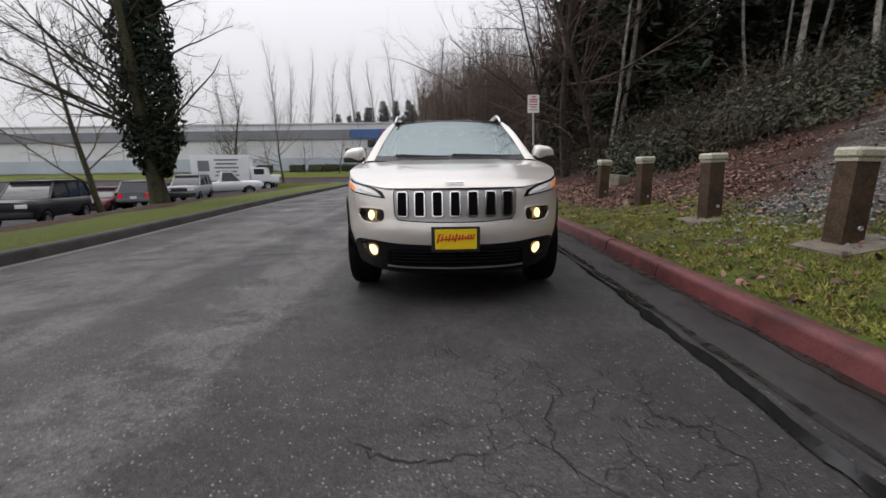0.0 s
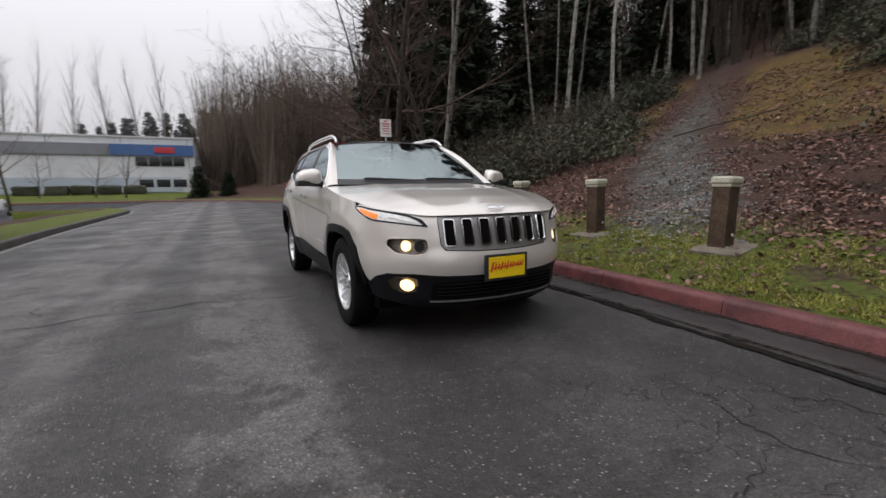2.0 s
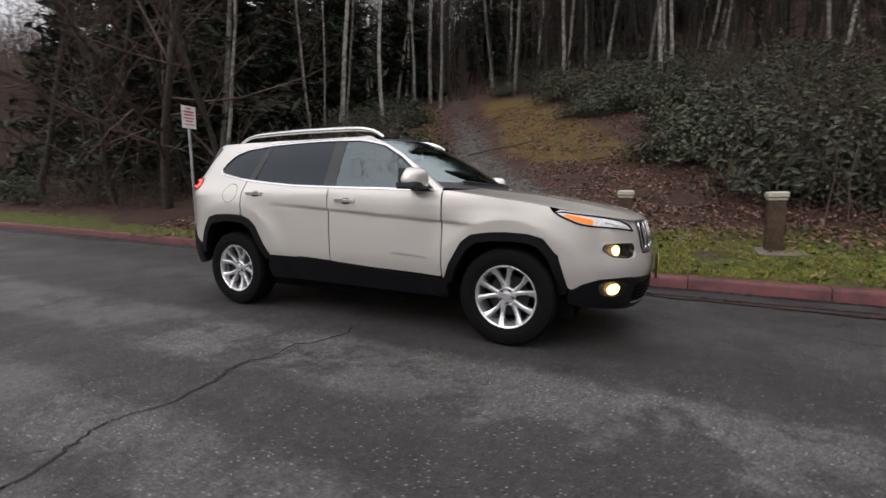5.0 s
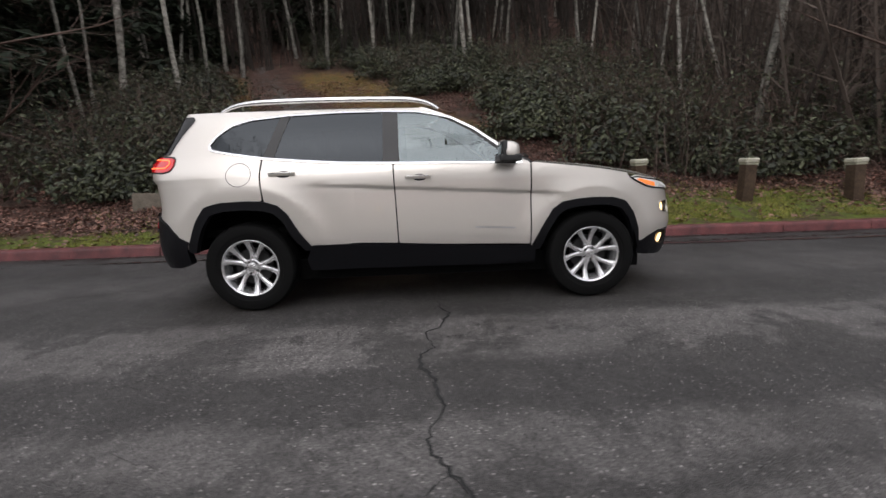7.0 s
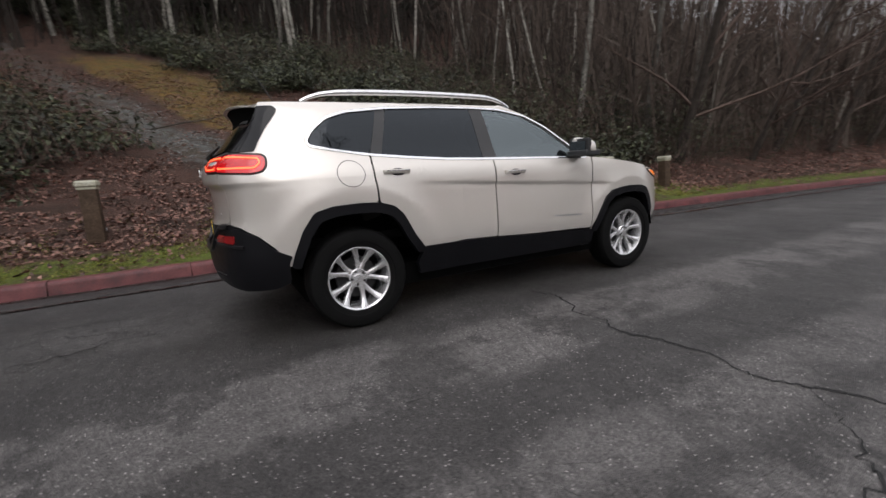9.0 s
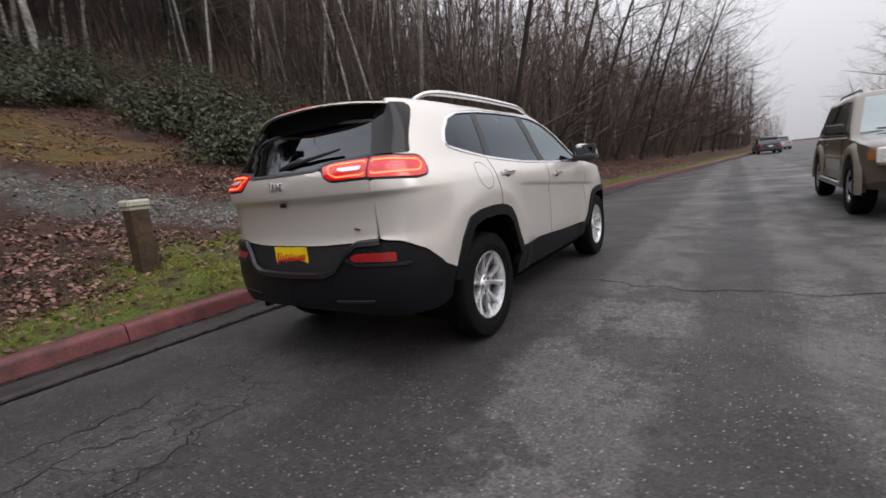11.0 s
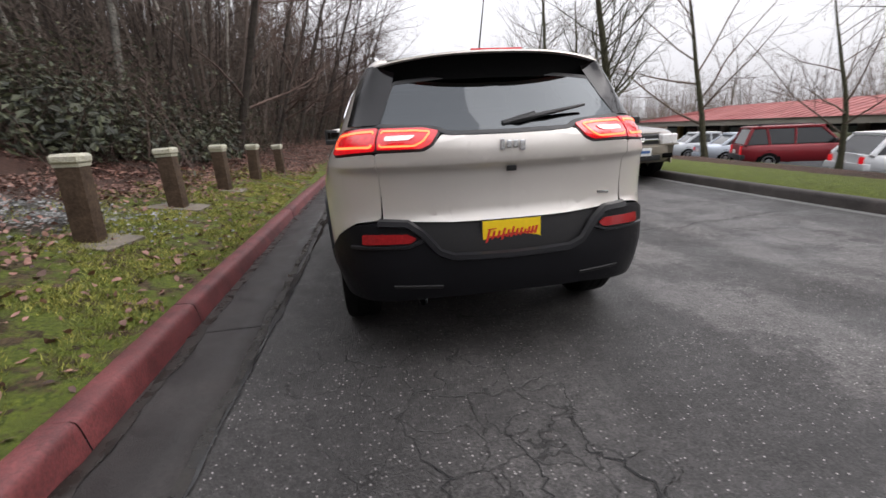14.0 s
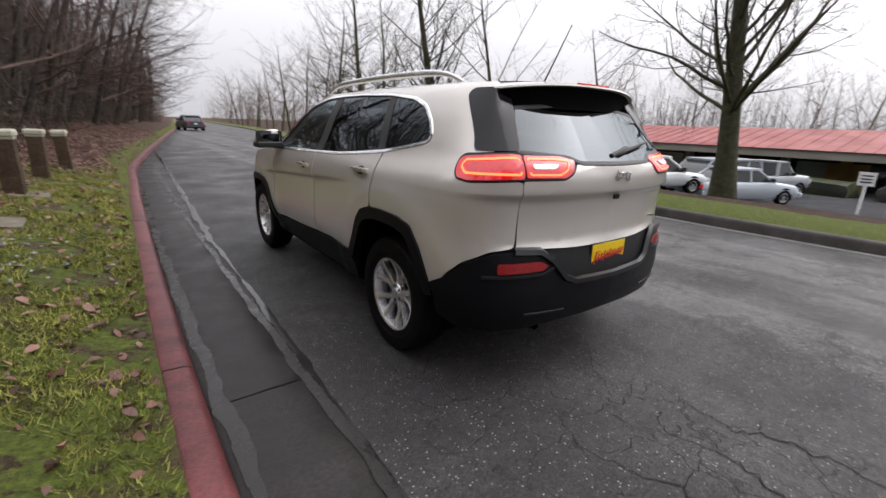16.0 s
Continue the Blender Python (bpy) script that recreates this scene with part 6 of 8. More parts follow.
    for x, y, sz in ((-3.5, 49.5, 1.15), (-0.6, 48.6, 1.0), (4.7, 30, 0.9)):
        place(small, x, y, None, x, sz)
    # far firs take the hazed needle colour
    far = conifer(63, 15, 3.2, "distant fir behind the warehouse, greyed for haze", "fir", 0.9, NEEDLE_HAZE, 0.05)
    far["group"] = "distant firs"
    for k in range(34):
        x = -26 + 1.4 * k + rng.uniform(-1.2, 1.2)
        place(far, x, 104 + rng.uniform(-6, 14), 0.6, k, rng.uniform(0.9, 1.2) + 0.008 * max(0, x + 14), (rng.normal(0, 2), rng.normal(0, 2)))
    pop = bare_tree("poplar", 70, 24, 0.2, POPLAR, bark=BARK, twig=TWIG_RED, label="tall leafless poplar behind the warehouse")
    # crown swapped to the haze-lightened twigs
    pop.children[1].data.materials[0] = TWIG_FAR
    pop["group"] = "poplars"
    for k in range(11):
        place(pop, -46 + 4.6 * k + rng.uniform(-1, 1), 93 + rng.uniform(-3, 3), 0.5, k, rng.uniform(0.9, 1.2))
    # brown woods behind the bend
    for k in range(20):
        x, y = rng.uniform(-4, 40), rng.uniform(50, 92)
        if x < 0 and y < 66 or x < 4 + (y < 56) * 4 and y < 56:
            continue
        place(rsf[k % 2] if k % 3 else alf[k % 2], x, y, 0.6 + 0.10 * (y - 50) + 0.12 * max(0, x - 4), rng.uniform(0, 6.28), rng.uniform(1.0, 1.5))
    for k in range(18):
        x, y = rng.uniform(7, 30), rng.uniform(22, 54)
        place(rsf[k % 2] if k % 3 else alf[k % 2], x, y, None, rng.uniform(0, 6.28), rng.uniform(0.9, 1.2))
    lot_small = [(-9.2, 44, 0.5), (-13, 52, 0.55), (-17.5, 52, 0.5), (-22, 52, 0.55), (-28, 52, 0.5), (-35, 52, 0.55)]
    for k, (x, y, sz) in enumerate(lot_small):
        place(f1, x, y, 0.6, k, sz)
    # trees behind the office
    for k in range(22):
        place((f1, f2)[k % 2] if k % 3 else alf[k % 2], -44 - rng.uniform(0, 14), -62 + 4.0 * k, -2.3, k, rng.uniform(0.9, 1.2))
    # broad-leaved bushes on the slope
    text = "dense glossy evergreen bush on the slope"
    sh = [shrub(80, (1.5, 1.5, 0.95), 1900, 0.068, LEAF, text), shrub(81, (1.9, 1.6, 1.15), 2100, 0.073, LEAF, text), shrub(82, (1.2, 1.3, 0.8), 1400, 0.062, LEAF, text)]
    k = 0
    for (x0, x1, y0, y1, n) in ((5.2, 11.5, 4.6, 9.2, 30), (8.0, 14, -9, -2.6, 44), (14, 21, -8, 2.5, 40), (19, 27, -4, 8, 22), (12, 17, 8, 12, 10), (5.2, 8.5, -12, -4.6, 26), (10, 18, -16, -9, 20), (18, 26, 8, 14, 8)):
        for _ in range(n):
            x, y = rng.uniform(x0, x1), rng.uniform(y0, y1)
            if path_distance(x, y) < 2.0 or (y > -2.6 and x < 13 and y < 0.45 * x + 0.3) or (y > 3 and x < 6.2 and y < 6):
                continue
            place(sh[k % 3], x, y, ground_at(x, y) - 0.15, rng.uniform(0, 6.28), rng.uniform(0.75, 1.15))
            k += 1
    red = shrub(83, (0.9, 0.9, 0.7), 1100, 0.05, LEAF_RED, "low rusty red winter shrub in the planting bed")
    for x, y, sz in ((6.0, 28.5, 1.0), (5.2, 32.0, 1.1), (6.9, 31.0, 1.2)):
        place(red, x, y, None, x, sz)
    br = [bramble(90 + j, "tangle of bare brown bramble canes") for j in range(3)]
    for j in range(140):
        y = rng.uniform(-70, -3.8) if j % 3 else rng.uniform(-16, -3.8)
        x = float(near_x(y)) + rng.uniform(2.9, 8.5)
        place(br[j % 3], x, y, None, rng.uniform(0, 6.28), rng.uniform(0.8, 1.35))
    # canes straggling over the bushes
    for j in range(64):
        x0, x1, y0, y1 = ((5.2, 11.5, 4.8, 9.2), (8.0, 14, -9, -2.8), (5.2, 8.5, -12, -4.6), (14, 20, -8, 2))[j % 4]
        x, y = rng.uniform(x0, x1), rng.uniform(y0, y1)
        if path_distance(x, y) < 2.0 or (y > -2.6 and x < 13 and y < 0.45 * x + 0.3):
            continue
        place(br[j % 3], x, y, ground_at(x, y) + 0.1, rng.uniform(0, 6.28), rng.uniform(0.9, 1.3))
    for j in range(30):
        x, y = rng.uniform(4.6, 9), rng.uniform(9.0, 20)
        place(br[j % 3], x, y, None, rng.uniform(0, 6.28), rng.uniform(0.8, 1.3))
    # planting bed by the bend
    for x, y, sz in ((1.5, 47.5, 0.7), (3.2, 46.0, 0.9), (5.0, 42.5, 1.0), (5.6, 38.5, 1.0), (5.4, 34.0, 0.9), (7.5, 36, 1.2), (8, 31, 1.2), (3.8, 49, 1.2), (6.5, 46, 1.2), (6.2, 26, 1.0), (5.6, 22, 0.9)):
        place(sh[k % 3], x, y, None, k, sz)
        k += 1


plant_all()


def brush(name, seed, count, area, height, material, label, lean=0.12):
    """Far woods as one mass: thin stems with a few side branches each, standing on the slope."""
    rng = np.random.default_rng(seed)
    base = np.array([area(rng) for _ in range(count)]) - [0, 0, 0.2]
    h = height * rng.uniform(0.45, 1.15, count)
    top = base + np.stack([rng.normal(0, lean, count) * h, rng.normal(0, lean, count) * h, h], 1)
    n = 13
    t = rng.uniform(0.12, 0.97, (count, n, 1))
    p = (base[:, None] + (top - base)[:, None] * t).reshape(-1, 3)
    a = rng.uniform(0, 2 * math.pi, count * n)
    ln = (h[:, None] * 0.24 * (1.2 - t[..., 0]) * rng.uniform(0.5, 1.3, (count, n)) + 0.2).ravel()
    q = p + ln[:, None] * np.stack([np.cos(a) * 0.8, np.sin(a) * 0.8, rng.uniform(0.1, 0.9, count * n)], 1)
    # forked twigs on the side branches
    t2 = rng.uniform(0.35, 0.9, (count * n, 1))
    p2 = p + (q - p) * t2
    a2 = a + rng.choice([-1, 1], count * n) * rng.uniform(0.5, 1.1, count * n)
    q2 = p2 + 0.5 * ln[:, None] * np.stack([np.cos(a2) * 0.8, np.sin(a2) * 0.8, rng.uniform(0.1, 0.9, count * n)], 1)
    hh = np.repeat(h, n)
    start, end = np.concatenate([base, p, p2]), np.concatenate([top, q, q2])
    r = np.concatenate([0.012 + 0.006 * h * rng.uniform(0.5, 1.2, count), 0.004 + 0.0011 * hh, 0.003 + 0.0006 * hh])
    d = end - start
    a = np.cross(d, [0.2, 0.9, 0.4])
    a = a / (np.linalg.norm(a, axis=1)[:, None] + 1e-9) * r[:, None]
    b = np.cross(d / np.linalg.norm(d, axis=1)[:, None], a)
    v = np.stack([start + a, start - 0.5 * a + 0.87 * b, start - 0.5 * a - 0.87 * b, end], 1).reshape(-1, 3)
    k = np.arange(len(start))[:, None, None] * 4
    f = (k + np.array([(0, 1, 3), (1, 2, 3), (2, 0, 3)])[None]).reshape(-1, 3)
    return tagged(raw(name, v, f, material), label, "woods", kind="stuff")


def bend_woods(rng):
    x, y = rng.uniform(-3, 44), rng.uniform(49, 98)
    if x < 3 and y < 62:
        x += 8
    return x, y, 0.6 + 0.10 * (y - 50) + 0.12 * max(0, x - 4)


def office_woods(rng):
    return rng.uniform(-85, -51), rng.uniform(-110, 45), -2.6


def road_end_woods(rng):
    while True:
        x, y = rng.uniform(-110, 30), rng.uniform(-235, -105)
        if x > near_x(y) + 3 or x < far_x(y) - 4:
            return x, y, -0.1 if x > near_x(y) else -2.6


def bank_woods(rng):
    y = rng.uniform(16, 50)
    d = 5.5 + 26 * rng.uniform() ** 1.2
    return float(near_x(min(y, 27))) + d, y, float(hill(d, y))


def kerb_woods(rng):
    y = -8.5 - 62 * rng.uniform() ** 1.3
    d = 3.4 + 11 * rng.uniform() ** 1.1
    return float(near_x(y)) + d, y, float(hill(d, y))


def top_woods(rng):
    x, y = rng.uniform(20, 42), rng.uniform(-38, 30)
    return x, y, float(hill(x - near_x(y), y))


brush("bend_woods", 101, 4200, bend_woods, 17.0, TWIG_BEND, "brown leafless woods on the hillside past the bend")
# these two woods get their haze from the twig colour
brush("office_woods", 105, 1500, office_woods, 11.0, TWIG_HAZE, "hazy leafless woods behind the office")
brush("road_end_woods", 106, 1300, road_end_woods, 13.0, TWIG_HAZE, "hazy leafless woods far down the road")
brush("bank_woods", 102, 1000, bank_woods, 11.0, TWIG_RED, "brown leafless woods on the bank")
brush("kerb_woods", 103, 2200, kerb_woods, 8.0, TWIG_GREY, "tangled leafless brush along the road", 0.2)
brush("top_woods", 104, 2200, top_woods, 11.0, BARK_DARK, "dark leafless brush at the top of the slope")


def scatter_ground():
    rng = np.random.default_rng(12)
    # fallen leaves on the slope and verge
    n = 124000
    x, y = 2.1 + 14.5 * rng.uniform(0, 1, n) ** 1.5, rng.uniform(-9, 9, n)
    far = rng.uniform(0, 1, n) < 0.24
    y[far] = -9 - 22 * rng.uniform(0, 1, far.sum())
    x[far] = near_x(y[far]) + 0.2 + 6 * rng.uniform(0, 1, far.sum()) ** 1.3
    d = x - near_x(y)
    thick = np.interp(d, [0.1, 1.2, 1.9, 9, 15], [0.06, 0.12, 1, 0.9, 0.6])
    bare = np.interp(y, [-8, -6, 1.6, 2.7], [1, 0, 0, 1])
    thick = np.maximum(thick, bare * np.interp(d, [0.15, 0.55, 1.0], [0.03, 0.15, 1]))
    keep = rng.uniform(0, 1, n) < thick
    w = path_distance(x, y)
    keep &= rng.uniform(0, 1, n) < np.interp(w, [0, 0.7, 1.6], [0.2, 0.35, 1])
    x, y, d = x[keep], y[keep], d[keep]
    z = hill(d, y) + 0.015 + np.array([bumpy(a, b, 0.10 * min(1.0, max(0, (c - 0.15)) / 2.5)) for a, b, c in zip(x, y, d)])
    nrm = rng.normal(size=(len(x), 3)) * 0.45 + [0, 0, 1]
    nrm /= np.linalg.norm(nrm, axis=1)[:, None]
    v, f = dead_leaves(np.stack([x, y, z], 1), nrm, 0.031, rng)
    tagged(raw("fallen_leaves", v, f, LITTER), "brown fallen leaves scattered over the slope", "leaves", kind="stuff")
    # grass and moss tufts
    n = 170000
    x, y = 2.08 + 2.4 * rng.uniform(0, 1, n) ** 1.2, rng.uniform(-8.5, 6.0, n)
    d = x - near_x(y)
    patch = np.array([noise.noise((a * 1.7, b * 1.7, 2.0)) for a, b in zip(x, y)])
    keep = (d > 0.17) & (rng.uniform(0, 1, n) < np.interp(d, [0, 1.3, 2.0, 2.6], [1, 0.85, 0.3, 0.0]) * np.maximum(np.interp(y, [-8, -6, 1.6, 2.7], [0.15, 1, 1, 0.2]), np.interp(d, [0.4, 0.9], [0.9, 0.15]))) & (patch > -0.16)
    x, y, d = x[keep], y[keep], d[keep]
    z = hill(d, y) + np.array([bumpy(a, b, 0.10 * min(1.0, (c - 0.15) / 2.5)) for a, b, c in zip(x, y, d)])
    m = len(x)
    a = rng.uniform(0, 2 * math.pi, m)
    h = rng.uniform(0.010, 0.042, m)
    wd = rng.uniform(0.003, 0.006, m)
    base = np.stack([x, y, z - 0.004], 1)
    side = np.stack([np.cos(a) * wd, np.sin(a) * wd, 0 * a], 1)
    tip = base + np.stack([rng.normal(0, 0.025, m), rng.normal(0, 0.025, m), h], 1)
    v = np.stack([base - side, base + side, tip], 1).reshape(-1, 3)
    f = np.arange(3 * m).reshape(-1, 3)
    tagged(raw("grass", v, f, GRASS), "short mossy winter grass along the kerb", "grass", kind="stuff")
    # gravel on the path
    n = 5000
    t = rng.uniform(0, 1, n)
    i = np.minimum((t * 4).astype(int), 3)
    p = PATH_WAY[i] + (PATH_WAY[i + 1] - PATH_WAY[i]) * (t * 4 - i)[:, None] + rng.normal(0, 0.55, (n, 2))
    d = p[:, 0] - near_x(p[:, 1])
    z = hill(d, p[:, 1]) + np.array([bumpy(q[0], q[1], 0.10) for q in p])
    c = np.stack([p[:, 0], p[:, 1], z + 0.006], 1)
    r = rng.uniform(0.008, 0.026, n)[:, None]
    shape = np.array([(1, 0, 0), (0, 1, 0), (-1, 0, 0), (0, -1, 0), (0, 0, 0.7)], float)
    v = (c[:, None] + shape[None] * r[:, None] * rng.uniform(0.7, 1.3, (n, 5, 1))).reshape(-1, 3)
    f = (np.arange(n)[:, None, None] * 5 + np.array([(0, 1, 4), (1, 2, 4), (2, 3, 4), (3, 0, 4)])[None]).reshape(-1, 3)
    tagged(raw("gravel", v, f, PEBBLE), "loose grey gravel on the footpath", "gravel", kind="stuff")


scatter_ground()

# ---- kerbs, gutter, water, cracks ----
def kerbs():
    inner = (near_line[:, 1] > -12.2) & (near_line[:, 1] < 9.3) & (near_line[:, 0] > 0)
    idx = np.where(inner)[0]
    a, b = idx[0], idx[-1]
    k1 = tagged(swept("kerb", near_line[: a + 1], KERB_SHAPE, RED_KERB), "worn red-painted concrete kerb", "kerb")
    tagged(swept("kerb", near_line[b:], KERB_SHAPE, RED_KERB), "worn red-painted concrete kerb", "kerb")
    swept("gutter", near_line[: a + 1], [(-0.47, 0.0015), (-0.02, 0.001), (0.0, -0.01)], CONCRETE)["label"] = "damp concrete gutter"
    swept("gutter", near_line[b:], [(-0.47, 0.0015), (-0.02, 0.001), (0.0, -0.01)], CONCRETE)["label"] = "damp concrete gutter"
    run = near_line[a: b + 1]
    gut = tagged(new("gutter_run"), "damp concrete gutter slabs", "gutter", kind="structure")
    ker = tagged(new("kerb_run"), "worn red-painted concrete kerb stones", "kerb", kind="structure")
    rng = np.random.default_rng(4)

    def along(y0, y1):
        ys = np.linspace(y0, y1, 9)
        return np.stack([np.interp(ys, run[:, 1], run[:, 0]), ys], 1)

    y = run[0][1]
    cut = [run[0][1]] + [1.19 - 1.285 * k for k in range(10, -7, -1) if run[0][1] + 0.4 < 1.19 - 1.285 * k < run[-1][1] - 0.4] + [run[-1][1]]
    for y0, y1 in zip(cut[:-1], cut[1:]):
        dz, dx = rng.normal(0, 0.003), rng.normal(0, 0.003)
        st = swept("kerb_stone", along(y0 + 0.004, y1 - 0.004), [(o + dx, z + (dz if z > 0.05 else 0)) for o, z in KERB_SHAPE], RED_KERB)
        st.parent = ker
        del st["kind"]
    cut = [run[0][1]] + [1.41 - 3.05 * k for k in range(4, -3, -1) if run[0][1] + 0.4 < 1.41 - 3.05 * k < run[-1][1] - 0.4] + [run[-1][1]]
    for y0, y1 in zip(cut[:-1], cut[1:]):
        st = swept("gutter_slab", along(y0 + 0.006, y1 - 0.006), [(-0.472, -0.02), (-0.468, 0.004), (-0.30, 0.006), (-0.02, 0.003), (0.0, -0.01)], CONCRETE)
        st.parent = gut
        del st["kind"]
    tagged(swept("far_kerb", far_line, [(-o, z) for o, z in KERB_SHAPE], KERB), "dark mossy concrete kerb of the verge", "kerb")
    tagged(swept("far_gutter", far_line, [(0.15, 0.0015), (0.02, 0.001), (0.0, -0.01)], mat("pale_gutter", (0.15, 0.148, 0.142), 0.6, var=0.2, scale=3, fine=0.2)), "pale concrete gutter edge", "gutter")


kerbs()
WATER = mat("puddle_water", (0.012, 0.012, 0.012), 0.07, spec=0.4, fine=0.05, bump=0.03, bump_scale=25)
MUD = mat("wet_silt", (0.015, 0.013, 0.011), 0.30, spec=0.35, rough_var=0.2, var=0.5, scale=7, fine=0.3, bump=0.05)
CRACK = mat("crack_shadow", (0.012, 0.012, 0.012), 0.9, fine=0.3)


def strip(name, line, half, z, material, rng, rough_edge=0.5, label="", category="", jag=0.0):
    """A flat irregular strip lying on the road along a plan line."""
    ln = curve_through(line, 0.03)
    if jag:
        ln = ln + jag * np.array([[noise.noise((i * 0.23, line[0][0], 2)) + 0.7 * noise.noise((i * 0.9, line[0][1], 4)), noise.noise((i * 0.21, line[0][0], 7)) + 0.7 * noise.noise((i * 0.8, line[0][1], 8))] for i in range(len(ln))])
    t = np.gradient(ln, axis=0)
    t /= np.linalg.norm(t, axis=1)[:, None] + 1e-9
    q = np.stack([-t[:, 1], t[:, 0]], 1)
    n = len(ln)
    s = np.linspace(0, 1, n)
    env = np.minimum(1, np.minimum(s, 1 - s) * 12)
    def ragged(k):
        return np.array([max(0.10, 1 + rough_edge * (1.5 * noise.noise((i * 0.07, half * 90, k)) + 0.7 * noise.noise((i * 0.21, half * 90, k + 3)) + 0.25 * noise.noise((i * 0.7, half * 90, k + 5)))) for i in range(n)])

    wl_ = half * env * ragged(1)
    wr_ = half * env * ragged(9)
    rows = [[(*(ln[i] + q[i] * wl_[i]), z), (*(ln[i] - q[i] * wr_[i]), z)] for i in range(n)]
    ob = sheet(name, rows, material, smooth=False)
    return tagged(ob, label, category)


def road_marks():
    rng = np.random.default_rng(9)
    for line, half, z in (([(0.75, -18), (1.02, -10), (1.27, -4), (1.35, -1.8), (1.37, -0.3)], 0.030, 0.0075), ([(1.37, -0.4), (1.39, 0.4), (1.40, 1.0), (1.40, 1.6)], 0.020, 0.0078), ([(1.40, 1.4), (1.42, 2.0), (1.43, 2.9)], 0.012, 0.0075)):
        strip("puddle", line, half, z, WATER, rng, 0.95, "thin strip of standing water along the gutter", "puddle")
    for line, half in (([(1.76, -7), (1.84, -3), (1.86, 0), (1.87, 2.5), (1.90, 6)], 0.036), ([(1.40, -8), (1.43, -3), (1.45, 1), (1.46, 5)], 0.024)):
        strip("silt", line, half, 0.0088, MUD, rng, 0.6, "wet dark silt lying in the gutter", "silt")
    main = [(-0.6, -0.05), (-1.0, -0.13), (-1.3, -0.16), (-1.55, -0.02), (-1.75, -0.06), (-1.95, 0.03), (-2.2, -0.04), (-2.45, -0.07), (-2.75, 0.0), (-3.05, -0.18), (-3.5, -0.2), (-4.1, -0.3), (-4.9, -0.33)]
    strip("road_crack", main, 0.0065, 0.002, CRACK, rng, 0.9, "long crack across the asphalt", "crack", 0.045)
    for line in ([(-1.55, -0.03), (-1.62, -0.2), (-1.55, -0.36)], [(0.3, 2.6), (0.15, 3.0), (0.28, 3.4), (0.2, 3.9), (0.34, 4.4)], [(-0.15, 2.5), (-0.05, 2.9), (-0.2, 3.2), (-0.12, 3.7)], [(0.3, -3.0), (0.42, -3.4), (0.30, -3.8), (0.5, -4.3), (0.42, -4.8)],
                 [(0.9, -3.2), (0.8, -3.6), (0.95, -3.9), (0.8, -4.4)], [(0.42, -3.4), (0.8, -3.6)], [(0.30, -3.8), (-0.2, -3.95), (-0.5, -3.8)], [(0.65, 2.5), (0.5, 3.1), (0.6, 3.6)], [(-2.9, -0.1), (-3.3, 0.4), (-3.2, 0.9)]):
        strip("road_crack", line, 0.0035, 0.002, CRACK, rng, 0.9, "fine crack in the asphalt", "crack", 0.06)


road_marks()


# ---- posts and sign ----
def build_post():
    post = tagged(new("wooden_post"), "square brown wooden post with a white cap on the verge", "post", "posts along the kerb")
    bm = bm_box((0.185, 0.185, 0.86), (0, 0, 0.27), 0.012)
    for v in bm.verts:
        v.co.x += 0.004 * math.sin(v.co.z * 9)
    part("shaft", bm, POST_WOOD, post)
    bm = bm_box((0.235, 0.235, 0.088), (0, 0, 0.715), 0.022, seg=1)
    part("cap", bm, POST_CAP, post, "weathered white cap")
    part("cap_rim", bm_box((0.20, 0.20, 0.03), (0, 0, 0.664), 0.004), POST_CAP, post)
    bm = bm_lathe([(0, 0.0), (0.012, 0.010), (0.014, 0.018), (0.004, 0.022)], 12, "y")
    bmesh.ops.scale(bm, vec=(1, -1, 1), verts=bm.verts)
    bmesh.ops.translate(bm, vec=(0.03, -0.094, 0.13), verts=bm.verts)
    part("bolt", bm, STEEL, post)
    return post


post = build_post()
for k, (x, y, top) in enumerate([(3.19, 3.50, 1.15), (3.21, 1.74, 1.17), (3.20, -0.05, 1.165), (3.16, -1.88, 1.15), (3.11, -3.68, 1.135), (3.03, -5.5, 1.09), (2.83, -7.25, 1.03)]):
    m = Matrix.Translation((x, y, top - 0.759)) @ pose(0, 0, 0, 1.5 * math.sin(3 * k), 2.0 * math.cos(2 * k), 4 * math.sin(k))
    if k == 0:
        post.matrix_basis = m
    else:
        copy_thing(post, m)
    if k not in (2, 3, 4):
        continue
    bm = bm_box((0.80, 0.52, 0.10), (0, 0, 0), 0.03)
    for v in bm.verts:
        v.co.x += 0.06 * noise.noise((v.co.x * 3, v.co.y * 3, k))
        v.co.y += 0.06 * noise.noise((v.co.x * 3 + 4, v.co.y * 3, k))
    f = part("post_footing", bm, FOOTING, None)
    f.matrix_basis = Matrix.Translation((x + 0.10, y - 0.05, ground_at(x, y) - 0.03)) @ pose(0, 0, 0, 0, -8, 9 * math.sin(2.3 * k))
    tagged(f, "flat concrete footing slab round a post", "footing", "post footings")

sign = tagged(new("parking_sign"), "small white sign with red lettering bars on a steel pole", "sign")
tube("pole", [(2.50, 6.75, 0.2), (2.47, 6.75, 1.6), (2.44, 6.75, 2.92)], 0.028, STEEL, sign)
part("sign_plate", bm_box((0.31, 0.006, 0.46), (2.44, 6.715, 2.68), 0.0), WHITE_PAINT, sign, "white sign plate")
SIGN_RED = mat("sign_red", (0.45, 0.06, 0.06), 0.5, var=0.1)
